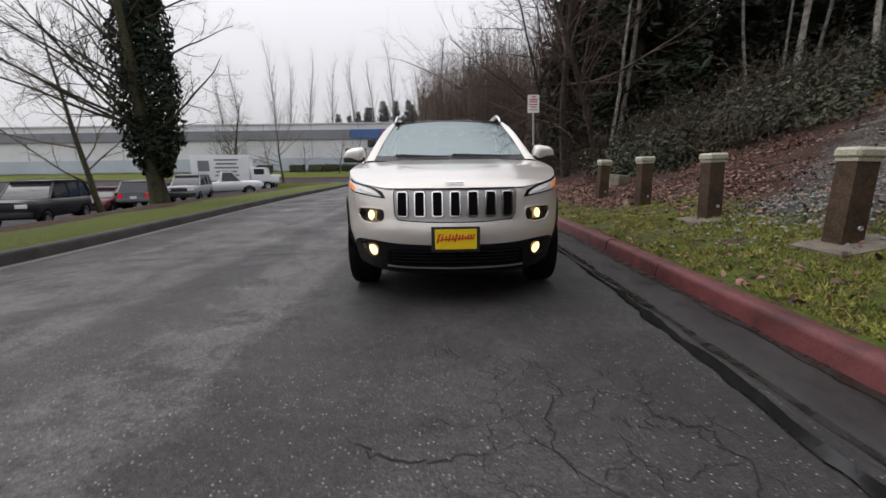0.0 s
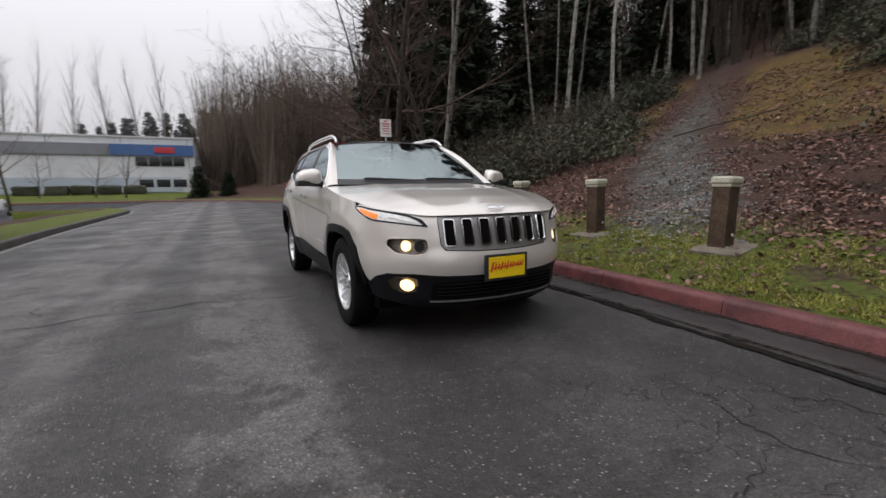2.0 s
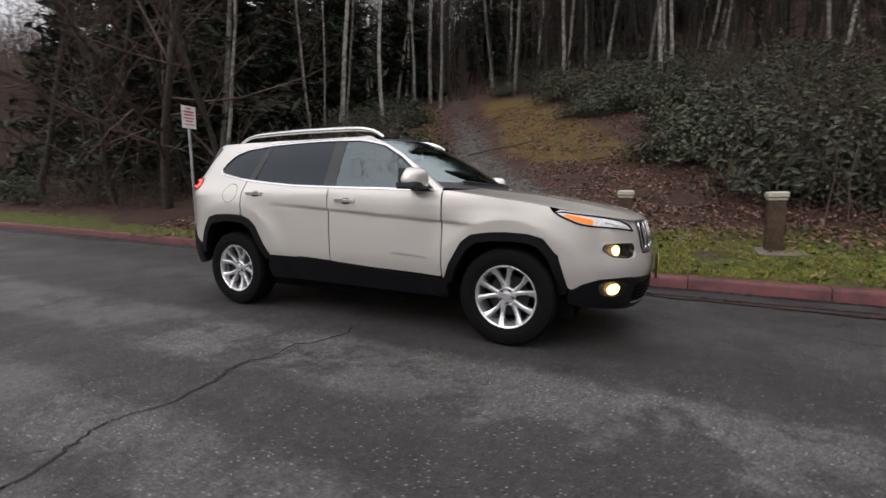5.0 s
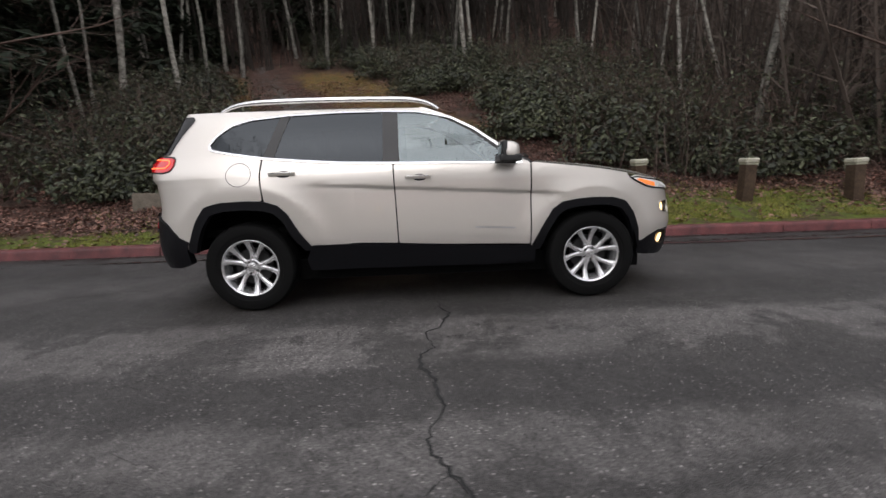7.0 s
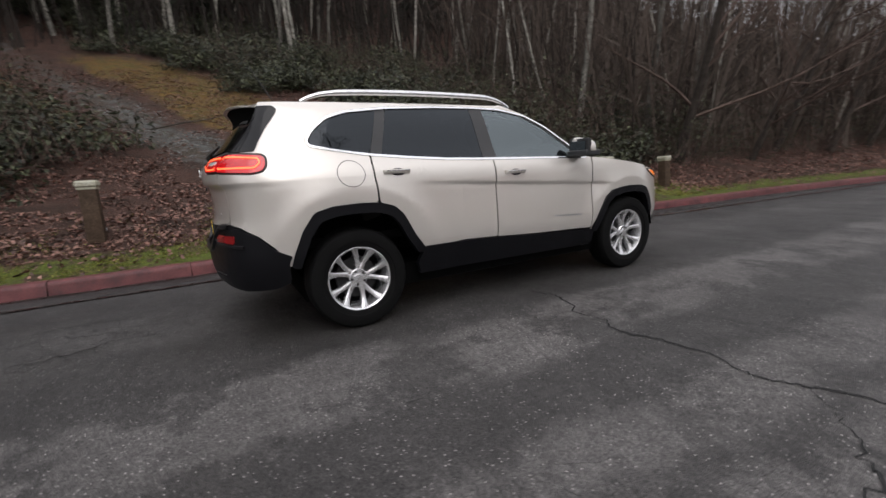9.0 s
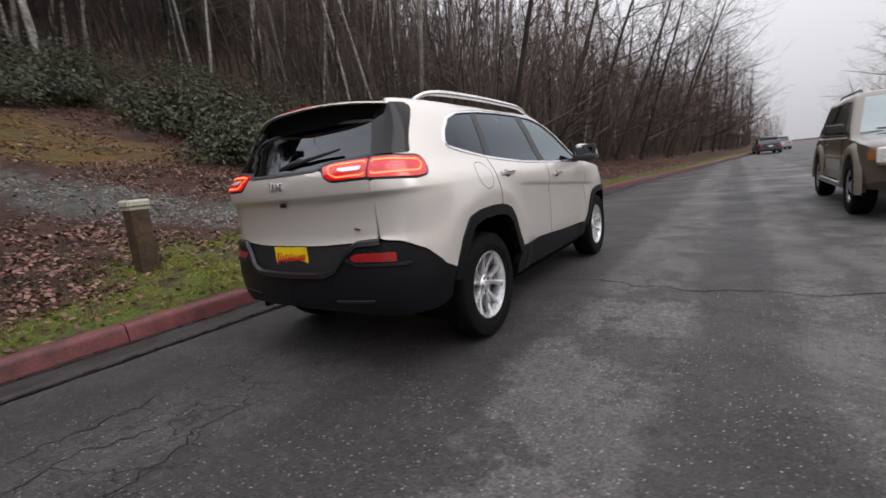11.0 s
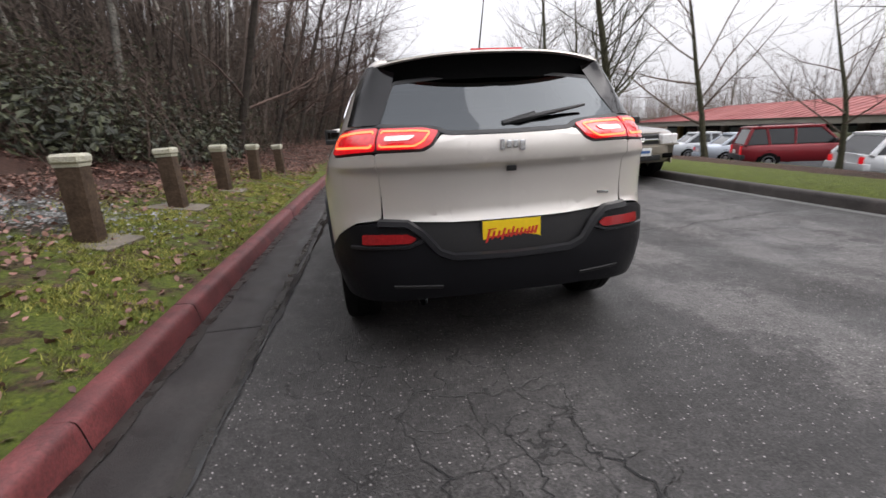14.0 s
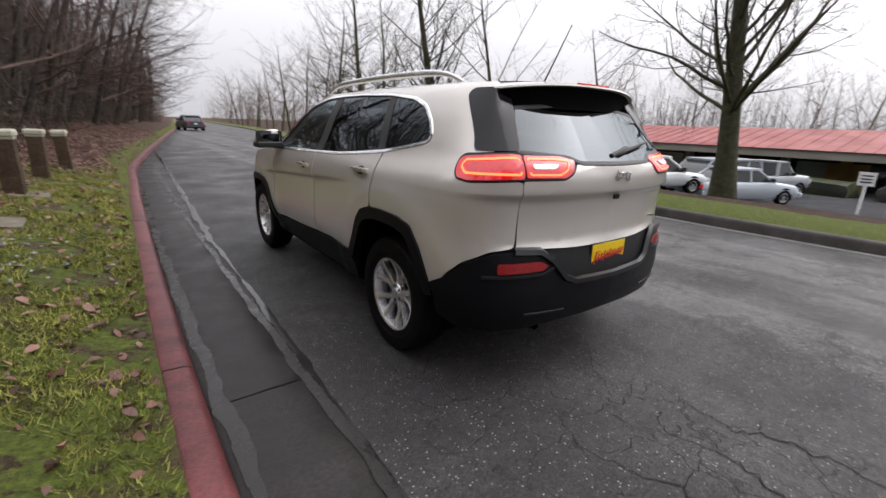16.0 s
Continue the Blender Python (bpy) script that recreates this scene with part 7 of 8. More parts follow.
for z, w_, h_ in ((2.86, 0.11, 0.03), (2.79, 0.22, 0.035), (2.73, 0.20, 0.03), (2.66, 0.22, 0.025), (2.60, 0.16, 0.025), (2.53, 0.22, 0.018)):
    part("letter_bar", bm_box((w_, 0.004, h_), (2.44, 6.711, z), 0.0), SIGN_RED, sign)
tube("fallen_branch", [(9.4, 3.2, ground_at(9.4, 3.2) + 0.05), (9.9, 2.5, ground_at(9.9, 2.5) + 0.09), (10.3, 1.9, ground_at(10.3, 1.9) + 0.06), (11.1, 0.9, ground_at(11.1, 0.9) + 0.08)], [0.022, 0.018, 0.014, 0.008], BARK_DARK)
tagged(bpy.data.objects["fallen_branch"], "grey fallen branch lying across the path", "branch")
bm = bm_box((0.30, 0.62, 0.34), (0, 0, 0), 0.03)
rock = tagged(part("concrete_block", bm, FOOTING), "rough pale concrete block among the leaves", "block")
rock.matrix_basis = Matrix.Translation((4.1, 5.05, ground_at(4.1, 5.05) + 0.06)) @ pose(0, 0, 0, 3, 5, 12)


# ---- buildings ----
WALL_WHITE = mat("white_wall", (0.62, 0.63, 0.64), 0.7, var=0.08, scale=0.4, fine=0.05, fine_scale=8)
BAND_GREY = mat("grey_band", (0.20, 0.21, 0.23), 0.6, var=0.1, scale=0.5)
BAND_BLUE = mat("blue_band", (0.055, 0.13, 0.32), 0.5, var=0.1, scale=0.5)
DARK_GLASS = mat("dark_window", (0.02, 0.022, 0.024), 0.08, var=0.2, scale=0.7)
SIGN_R2 = mat("red_sign_bars", (0.5, 0.04, 0.05), 0.5, var=0.1)
ROOF_RED = mat("red_metal_roof", (0.29, 0.075, 0.072), 0.6, var=0.3, scale=0.6, fine=0.1, color2=(0.35, 0.13, 0.12), spec=0.2)
TAN = mat("tan_fascia", (0.26, 0.24, 0.20), 0.7, var=0.12, scale=0.8)
OCHRE = mat("ochre_wall", (0.30, 0.20, 0.07), 0.8, var=0.2, scale=0.8)
PALE_GREEN = mat("pale_panel", (0.36, 0.42, 0.38), 0.6, var=0.15, scale=1.5)

ware = tagged(new("warehouse"), "long white tilt-up warehouse with a grey and blue band", "warehouse")
part("wall", bm_box((70, 26, 6.7), (-39, 70.3, 3.95)), WALL_WHITE, ware)
part("band", bm_box((57.6, 0.3, 1.25), (-41.2, 57.2, 5.85)), BAND_GREY, ware, "grey band")
part("band", bm_box((8.3, 0.34, 1.25), (-8.15, 57.2, 5.85)), BAND_BLUE, ware, "blue band")
part("sign_block", bm_box((2.0, 0.1, 0.7), (-7.0, 56.98, 5.85), 0.1), SIGN_R2, ware, "red lettering block")
part("lower_panel", bm_box((66, 0.2, 1.7), (-38.5, 57.25, 1.85)), mat("pale_blue_wall", (0.42, 0.47, 0.52), 0.7, var=0.1, scale=0.3), ware, "pale blue lower wall")
for x0 in (-10.0, -8.75, -7.5, -6.25):
    part("window", bm_box((1.15, 0.12, 1.05), (x0 + 0.6, 57.24, 4.55), 0.02), DARK_GLASS, ware)
for x0 in (-9.6, -7.9, -6.2):
    part("window", bm_box((1.4, 0.14, 0.9), (x0 + 0.5, 57.2, 2.0), 0.02), DARK_GLASS, ware)
for k in range(10):
    part("wall_joint", bm_box((0.06, 0.06, 6.6), (-4.6 - 6.6 * k, 57.28, 3.95)), BAND_GREY, ware)
part("coping", bm_box((70.3, 0.5, 0.16), (-39, 57.4, 7.34)), WALL_WHITE, ware)
for k, x in enumerate((-10, -12.4, -14.8, -17, -19.5, -24, -30)):
    bm = bm_box((2.0, 1.1, 1.0), (0, 0, 0.4), 0.25)
    for v in bm.verts:
        v.co += Vector(noise.noise_vector(v.co * 2 + Vector((k, 0, 0)))) * 0.2
    place_z = 0.85
    h = tagged(part("hedge", bm, LEAF), "low clipped dark hedge before the warehouse", "hedge", "warehouse hedges")
    h.location = (x, 55.6, place_z)
lawn = [[(x, y, float(np.interp(y, [26, 33, 49.2, 56, 100], [-0.6, -0.15, 0.12, 0.95, 1.0])) if x < 3 else 0.4) for y in np.linspace(49.15, 100, 12)] for x in np.linspace(-90, 4, 24)]
lw = tagged(sheet("lawn", lawn, LAWN), "sloping lawn before the warehouse", "lawn")
a = lw.data.color_attributes.new("cover", "FLOAT_COLOR", "POINT")
a.data.foreach_set("color", np.array([(1.1, 0, 0.2, 1)] * (24 * 12), float).ravel())

office = tagged(new("office_building"), "low office building with a red metal roof and deep tan eaves", "building")
# near-black wall: the shade below the eaves is in its colour
part("wall", bm_box((14, 58, 2.9), (-41, -14, -0.95)), DARK_TRIM, office, "wall coloured dark for the shade under the eaves")
part("fascia", bm_box((19, 62, 0.50), (-40.5, -14, 0.40), 0.02), TAN, office, "tan fascia board")
v = [(-30.8, -45.2, 0.66), (-30.8, 17.2, 0.66), (-50.2, 17.2, 0.66), (-50.2, -45.2, 0.66), (-37.5, -38, 1.95), (-37.5, 10, 1.95), (-43.5, 10, 1.95), (-43.5, -38, 1.95)]
from_lists("roof", v, [(0, 1, 5, 4), (1, 2, 6, 5), (2, 3, 7, 6), (3, 0, 4, 7), (4, 5, 6, 7)], ROOF_RED, office, "red standing-seam metal roof", smooth=False)
for k in range(75):
    y = -44.4 + 0.82 * k
    y2 = min(max(y, -38), 10)
    tube("roof_seam", [(-30.8, y, 0.685), (-37.5, y2, 1.975)], 0.03, ROOF_RED, office, sides=4)
for k, y in enumerate(np.arange(-42, 14, 3.1)):
    part("window", bm_box((0.1, 2.0, 1.45), (-33.95, y, -0.85), 0.02), DARK_GLASS if k % 3 else PALE_GREEN, office)
    part("pier", bm_box((0.5, 0.5, 2.6), (-33.8, y + 1.5, -1.1), 0.02), OCHRE if k % 4 == 0 else TAN, office)
for y in (-3.2, 0.2):
    part("ochre_panel", bm_box((0.12, 2.0, 2.2), (-33.7, y, -1.2), 0.02), OCHRE, office, "ochre wall panel")
LAMP_ON = mat("porch_lamp", (1, 0.8, 0.5), 0.4, emit=(1.0, 0.72, 0.35), emit_strength=12)
for y in (3.0, -16.0):
    bm = bmesh.new()
    bmesh.ops.create_uvsphere(bm, u_segments=14, v_segments=8, radius=0.17)
    bmesh.ops.translate(bm, vec=(-31.4, y, 0.05), verts=bm.verts)
    part("porch_lamp", bm, LAMP_ON, office, "lit round porch lamp")
rng_h = np.random.default_rng(31)
for k in range(9):
    bm = bm_box((1.6, 2.6, 1.0), (0, 0, 0.35), 0.35)
    for v_ in bm.verts:
        v_.co += Vector(noise.noise_vector(v_.co * 2 + Vector((k * 3, 0, 0)))) * 0.22
    h = tagged(part("hedge", bm, LEAF), "rounded dark green hedge before the office", "hedge", "office hedges")
    h.location = (-29.3 + rng_h.uniform(-0.4, 0.4), -30 + 4.4 * k, lot_z(-29, -5) - 0.05)
    h.scale = (1.3, 1.3, 1.0 + 0.6 * (k % 3 == 2))
ls = tagged(new("lot_sign"), "small white notice on a post in the car park", "sign")
zl = float(lot_z(-20.5, 0.0))
tube("pole", [(-20.5, -0.1, zl), (-20.5, -0.1, zl + 1.5)], 0.05, WHITE_PAINT, ls)
part("sign_plate", bm_box((0.04, 0.5, 0.5), (-20.46, -0.1, zl + 1.35)), WHITE_PAINT, ls)
for z_ in (0.12, 0.0, -0.12):
    part("letter_bar", bm_box((0.01, 0.34, 0.05), (-20.435, -0.1, zl + 1.35 + z_)), DARK_TRIM, ls)

# ---- other vehicles ----
def plain_car(name, label, pos, heading, length, width, height, style, colour, group=""):
    """A vehicle built along +y (nose at +y): body and cabin lofts, windows, wheels, lamps, bumpers."""
    c_mat = mat(name + "_paint", colour, 0.4, metal=0.1, fine=0.04, fine_scale=400, coat=0.3, spec=0.3)
    car = tagged(new(name), label, "car", group)
    h, l_, w_ = height, length / 2, width / 2
    r = 0.36 if style in ("suv", "pickup", "van") else 0.32
    gc = 0.24 if style == "sedan" else 0.34
    bh = 0.60 * h if style != "sedan" else 0.64 * h
    hood = {"suv": 0.62, "pickup": 0.62, "sedan": 0.60, "hatch": 0.60, "van": 0.66}[style] * h
    prof = {"suv": [(-l_, bh * 0.98), (l_ * 0.36, bh), (l_ * 0.90, hood * 0.97), (l_, hood * 0.90)],
            "hatch": [(-l_, bh), (l_ * 0.32, bh), (l_ * 0.86, hood * 0.88), (l_, hood * 0.66)],
            "sedan": [(-l_, bh * 0.94), (-l_ * 0.6, bh), (l_ * 0.35, bh), (l_ * 0.88, hood * 0.92), (l_, hood * 0.66)],
            "pickup": [(-l_, bh * 0.98), (l_ * 0.36, bh), (l_ * 0.92, hood * 0.95), (l_, hood * 0.82)],
            "van": [(-l_, bh), (l_ * 0.5, bh), (l_ * 0.93, hood * 0.82), (l_, hood * 0.62)]}[style]
    ys = np.linspace(-l_, l_, 40)
    top = np.interp(ys, [p[0] for p in prof], [p[1] for p in prof])
    rows = []
    for y, t in zip(ys, top):
        k = abs(y) / l_
        ww = w_ * (1 - 0.16 * max(0, (k - 0.78) / 0.22) ** 2)
        low = gc + 0.10 * max(0, (k - 0.85) / 0.15) ** 2
        rows.append([(-ww * 0.90, y, low), (-ww * 0.985, y, low + 0.10), (-ww, y, (low + t) * 0.52), (-ww * 0.975, y, t - 0.09), (-ww * 0.90, y, t - 0.015), (-ww * 0.5, y, t + 0.012), (0, y, t + 0.018),
                     (ww * 0.5, y, t + 0.012), (ww * 0.90, y, t - 0.015), (ww * 0.975, y, t - 0.09), (ww, y, (low + t) * 0.52), (ww * 0.985, y, low + 0.10), (ww * 0.90, y, low)])
    v = [p for row in rows for p in row]
    n = len(rows[0])
    f = [(i * n + j, i * n + j + 1, (i + 1) * n + j + 1, (i + 1) * n + j) for i in range(len(rows) - 1) for j in range(n - 1)]
    f += [tuple(range(n)), tuple(range(len(v) - 1, len(v) - n - 1, -1)), ]
    f += [(i * n, (i + 1) * n, (i + 1) * n + n - 1, i * n + n - 1) for i in range(len(rows) - 1)]
    bm = bmesh.new()
    vs = [bm.verts.new(p) for p in v]
    for q in f:
        try:
            bm.faces.new([vs[i] for i in q])
        except ValueError:
            pass
    bmesh.ops.recalc_face_normals(bm, faces=bm.faces[:])
    part("body", bm, c_mat, car, sharp=45)
    cab = {"suv": (-l_ * 0.97, -l_ * 0.86, l_ * 0.12, l_ * 0.42), "hatch": (-l_ * 0.96, -l_ * 0.74, l_ * 0.08, l_ * 0.46), "sedan": (-l_ * 0.68, -l_ * 0.38, l_ * 0.06, l_ * 0.42),
           "pickup": (-l_ * 0.10, -l_ * 0.04, l_ * 0.22, l_ * 0.44), "van": (-l_ * 0.98, -l_ * 0.92, l_ * 0.30, l_ * 0.62)}[style]
    y0, y1, y2, y3 = cab
    wb, wt = w_ * 0.90, w_ * 0.74

    def cabin(shrink, z0, z1, name_, m, inset=0.0):
        a = [(-wb + shrink, y0 + inset, z0), (wb - shrink, y0 + inset, z0), (wb - shrink, y3 - inset, z0), (-wb + shrink, y3 - inset, z0)]
        k = (z1 - bh) / (h - bh)
        b = [(-(wb + (wt - wb) * k) + shrink, y0 + (y1 - y0) * k + inset, z1), ((wb + (wt - wb) * k) - shrink, y0 + (y1 - y0) * k + inset, z1),
             ((wb + (wt - wb) * k) - shrink, y3 + (y2 - y3) * k - inset, z1), (-(wb + (wt - wb) * k) + shrink, y3 + (y2 - y3) * k - inset, z1)]
        bm = bmesh.new()
        q = [bm.verts.new(p) for p in a + b]
        for face in ((3, 2, 1, 0), (4, 5, 6, 7), (0, 1, 5, 4), (1, 2, 6, 5), (2, 3, 7, 6), (3, 0, 4, 7)):
            bm.faces.new([q[i] for i in face])
        bmesh.ops.bevel(bm, geom=bm.edges[:], offset=0.05, segments=2, affect="EDGES")
        return part(name_, bm, m, car, sharp=50)

    cabin(0.0, bh - 0.03, h - 0.07, "glasshouse", DARK_GLASS)
    # roof and pillars over the glass
    k = (h - 0.11 - bh) / (h - bh)
    ry0, ry1, rw = y0 + (y1 - y0) * k, y3 + (y2 - y3) * k, wb + (wt - wb) * k
    bm = bm_box((2 * rw + 0.01, ry1 - ry0 + 0.01, 0.10), (0, (ry0 + ry1) / 2, h - 0.055), 0.045)
    part("roof", bm, c_mat, car)
    posts_ = [(y3, y2, 0.045), (y0, y1, 0.07)] + ([((y0 + y3) / 2 + 0.1, (y0 + y3) / 2 + 0.08, 0.045)] if style != "pickup" else []) + ([(y0 * 0.62 + y3 * 0.38 - 0.35, y1 * 0.62 + y2 * 0.38 - 0.38, 0.05)] if style in ("suv", "hatch", "van") else [])
    for sx in (-1, 1):
        for ya, yb, t in posts_:
            tube("pillar", [(sx * (wb - 0.012), ya + (0.03 if ya == y0 else -0.03 if ya == y3 else 0), bh - 0.03), (sx * (wt + 0.015), yb, h - 0.07)], t, c_mat, car, sides=6)
    if style == "pickup":
        part("bed", bm_box((2 * w_ * 0.82, l_ * 0.78, 0.05), (0, -l_ * 0.56, bh + 0.012), 0.0), VOID, car)
    if style == "suv":
        for sx in (-1, 1):
            tube("roof_bar", [(sx * wt * 0.86, y1 + 0.2, h), (sx * wt * 0.86, y1 + 0.4, h + 0.05), (sx * wt * 0.86, y2 - 0.3, h + 0.05), (sx * wt * 0.86, y2 - 0.15, h)], 0.018, BLACK, car, sides=5)
    # ends: bumpers, grille, lamps, plate
    part("front_bumper", bm_box((2 * w_ * 0.94, 0.20, 0.20), (0, l_ - 0.04, gc + 0.19), 0.05), BLACK if style in ("suv", "pickup") else c_mat, car)
    part("rear_bumper", bm_box((2 * w_ * 0.94, 0.18, 0.20), (0, -l_ + 0.03, gc + 0.20), 0.05), BLACK if style in ("suv", "pickup") else c_mat, car)
    nz = prof[-1][1]
    part("grille", bm_box((w_ * 0.95, 0.06, 0.17), (0, l_ + 0.012, nz - 0.13), 0.02), BLACK, car)
    for sx in (-1, 1):
        part("headlight", bm_box((w_ * 0.40, 0.07, 0.15), (sx * w_ * 0.66, l_ + 0.002, nz - 0.13), 0.025), CLEAR_LENS, car)
        part("taillight", bm_box((0.16, 0.07, 0.34 if style in ("suv", "van", "hatch") else 0.16), (sx * w_ * 0.72, -l_ - 0.004, bh - 0.22), 0.03), RED_LENS, car)
        part("side_mirror", bm_box((0.20, 0.10, 0.15), (sx * (w_ + 0.06), y3 - 0.30, bh + 0.10), 0.04), BLACK, car)
        for y in (-l_ * 0.60, l_ * 0.62):
            wh = new("wheel")
            wh.parent = car
            bm = bm_lathe([(-0.11, r * 0.62), (-0.11, r * 0.95), (-0.08, r), (0.08, r), (0.11, r * 0.95), (0.11, r * 0.64)], 28)
            bmesh.ops.translate(bm, vec=(sx * (w_ - 0.10), y, r), verts=bm.verts)
            part("tyre", bm, RUBBER, wh)
            bm = bm_lathe([(sx * 0.07, r * 0.66), (sx * 0.10, r * 0.62), (sx * 0.085, r * 0.42), (sx * 0.10, r * 0.16), (sx * 0.10, 0.0)], 20)
            bmesh.ops.translate(bm, vec=(sx * (w_ - 0.10), y, r), verts=bm.verts)
            part("rim", bm, SILVER, wh)
            # closed black disc stands for the shaded hollow round the wheel
            bm = bm_lathe([(sx * 0.0, r * 1.18), (sx * 0.118, r * 1.16), (sx * 0.118, 0.0)], 28)
            bmesh.ops.translate(bm, vec=(sx * (w_ - 0.125), y, r * 1.06), verts=bm.verts)
            for q in bm.verts:
                q.co.z = max(q.co.z, gc - 0.02)
            part("wheel_arch", bm, VOID, car)
    part("number_plate", bm_box((0.31, 0.02, 0.15), (0, -l_ - 0.065, bh * 0.72 if style != "pickup" else gc + 0.22), 0.004), WHITE_PAINT, car, "white number plate")
    car.matrix_basis = Matrix.Translation(pos) @ Matrix.Rotation(radians(heading), 4, "Z")
    return car


def lot(x, y):
    return (x, y, float(lot_z(x, y)))


def passing_suv():
    """Older two-door SUV, nose towards +y: shaped body, cabin with framed glass, flared arches, side steps."""
    paint = mat("taupe_paint", (0.150, 0.128, 0.102), 0.30, metal=0.45, fine=0.05, fine_scale=500, coat=1.0)
    flare = mat("beige_cladding", (0.19, 0.165, 0.128), 0.45, fine=0.08, fine_scale=200, coat=0.2)
    marker = mat("amber_marker", (0.42, 0.17, 0.05), 0.2, coat=0.5, var=0.15, scale=40)
    # windscreen's sky reflection is put into this pale teal base colour
    screen = mat("sky_pale_screen", (0.20, 0.26, 0.27), 0.06, spec=0.9, var=0.15, scale=1.5, coat=0.6)
    car = tagged(new("passing_suv"), "older taupe two-door SUV with beige wheel flares on the road", "car")
    wheel_y, wheel_r = (1.42, -1.36), 0.375
    # lower body: rounded sections, rounded nose and tail in plan, hood sloping to the nose
    ys = np.linspace(-2.28, 2.28, 77)
    top = np.interp(ys, [-2.28, -2.2, -1.9, 0.75, 0.95, 1.9, 2.15, 2.28], [0.98, 1.05, 1.075, 1.08, 1.06, 0.985, 0.93, 0.80])
    half = 0.885 - 0.20 * np.clip((np.abs(ys) - 1.75) / 0.55, 0, 1) ** 2.2
    rows = []
    for y, t, w_ in zip(ys, top, half):
        low = 0.40 + 0.06 * max(0, (abs(y) - 1.9) / 0.4)
        for cy in wheel_y:
            if abs(y - cy) < 0.47:
                low = max(low, wheel_r + math.sqrt(0.47**2 - (y - cy) ** 2) - 0.02)
        right = [(w_ * 0.94, low), (w_ * 0.985, low + 0.04), (w_, min(0.74, t - 0.12) if low < 0.6 else low + 0.06), (w_ * 0.992, t - 0.12), (w_ * 0.965, t - 0.055), (w_ * 0.91, t - 0.018), (w_ * 0.8, t), (w_ * 0.4, t + 0.022), (0, t + 0.028)]
        rows.append([(x, y, max(z, low)) for x, z in right] + [(-x, y, max(z, low)) for x, z in right[-2::-1]])
    n = len(rows[0])
    v = [p for r in rows for p in r]
    f = [(i * n + k, (i + 1) * n + k, (i + 1) * n + k + 1, i * n + k + 1) for i in range(len(rows) - 1) for k in range(n - 1)]
    f += [tuple(range(n - 1, -1, -1)), tuple(range(len(v) - n, len(v)))]
    from_lists("body", v, f, paint, car, sharp=30)
    part("underbody", bm_box((1.45, 3.9, 0.20), (0, 0, 0.46), 0.03), VOID, car)
    # cabin
    sill, roof_z = 1.06, 1.70
    plan = [(0.82, -2.20, 0.86), (0.655, -1.98, 0.10)]

    def cab(k):
        """Half width, rear end and front end of the cabin at the share k of its height."""
        return tuple(a + (b - a) * k for a, b in zip(*plan))

    rows = []
    for k in (0.0, 0.25, 0.5, 0.75, 0.88, 0.96, 1.0):
        w_, y0, y1 = cab(min(k, 0.93))
        inset = 0.0 if k < 0.9 else (0.025 if k < 0.98 else 0.10)
        r = 0.12
        ring = []
        for cx, cy, a0 in ((w_ - r - inset, y1 - r - inset, 0), (-(w_ - r - inset), y1 - r - inset, 90), (-(w_ - r - inset), y0 + r + inset, 180), (w_ - r - inset, y0 + r + inset, 270)):
            ring += [(cx + r * math.cos(radians(a0 + q)), cy + r * math.sin(radians(a0 + q)), sill + (roof_z - sill) * k) for q in (0, 22, 45, 68, 90)]
        rows.append(ring)
    n = len(rows[0])
    v = [p for r in rows for p in r]
    f = [(i * n + k, i * n + (k + 1) % n, (i + 1) * n + (k + 1) % n, (i + 1) * n + k) for i in range(len(rows) - 1) for k in range(n)] + [tuple(range(len(v) - n, len(v)))]
    from_lists("cabin", v, f, paint, car, sharp=40)

    def side_point(sx, y, k, out):
        return (sx * (cab(k)[0] + out), y, sill + (roof_z - sill) * k)

    for sx in (-1, 1):
        for loop in ([(0.60, 0.07), (0.10, 0.80), (-0.62, 0.82), (-0.92, 0.07)], [(-1.08, 0.07), (-0.80, 0.82), (-1.72, 0.80), (-1.94, 0.07)]):
            lp = rounded(loop, 0.05, 3)
            v = [side_point(sx, y, k, 0.008) for y, k in lp]
            from_lists("side_window", v, [tuple(range(len(v)))], DARK_GLASS, car, smooth=False)
            vv, ff = tube_lists([side_point(sx, y, k, 0.006) for y, k in lp + lp[:1]], 0.010, 5)
            from_lists("window_seal", vv, ff, BLACK, car)
        for y in wheel_y:
            arc = [(sx, y + 0.50 * math.cos(a), wheel_r + 0.50 * math.sin(a)) for a in np.linspace(-0.12, math.pi + 0.12, 20)]
            v, f = [], []
            for _, yy, zz in arc:
                d = Vector((0, yy - y, zz - wheel_r)).normalized()
                for out, lift in ((0.80, -0.06), (0.905, -0.055), (0.925, -0.01), (0.915, 0.045), (0.86, 0.085)):
                    p = Vector((sx * out, yy, zz)) + d * lift
                    v.append(p)
            f = [(5 * i + k, 5 * i + k + 1, 5 * i + k + 6, 5 * i + k + 5) for i in range(len(arc) - 1) for k in range(4)]
            from_lists("wheel_flare", v, f, flare, car, "beige wheel flare", sharp=60)
            wh = new("wheel")
            wh.parent = car
            for nm, prof, m in (("tyre", [(-0.12, 0.22), (-0.12, 0.34), (-0.09, wheel_r), (0.09, wheel_r), (0.12, 0.34), (0.122, 0.25), (0.10, 0.23)], RUBBER),
                                ("rim", [(0.085, 0.235), (0.105, 0.225), (0.09, 0.20), (0.06, 0.19), (0.085, 0.09), (0.10, 0.06), (0.10, 0.0)], SILVER)):
                bm = bm_lathe([(sx * a, b) for a, b in prof], 32)
                bmesh.ops.translate(bm, vec=(sx * 0.78, y, wheel_r), verts=bm.verts)
                part(nm, bm, m, wh)
            for k in range(5):
                a = 2 * math.pi * k / 5
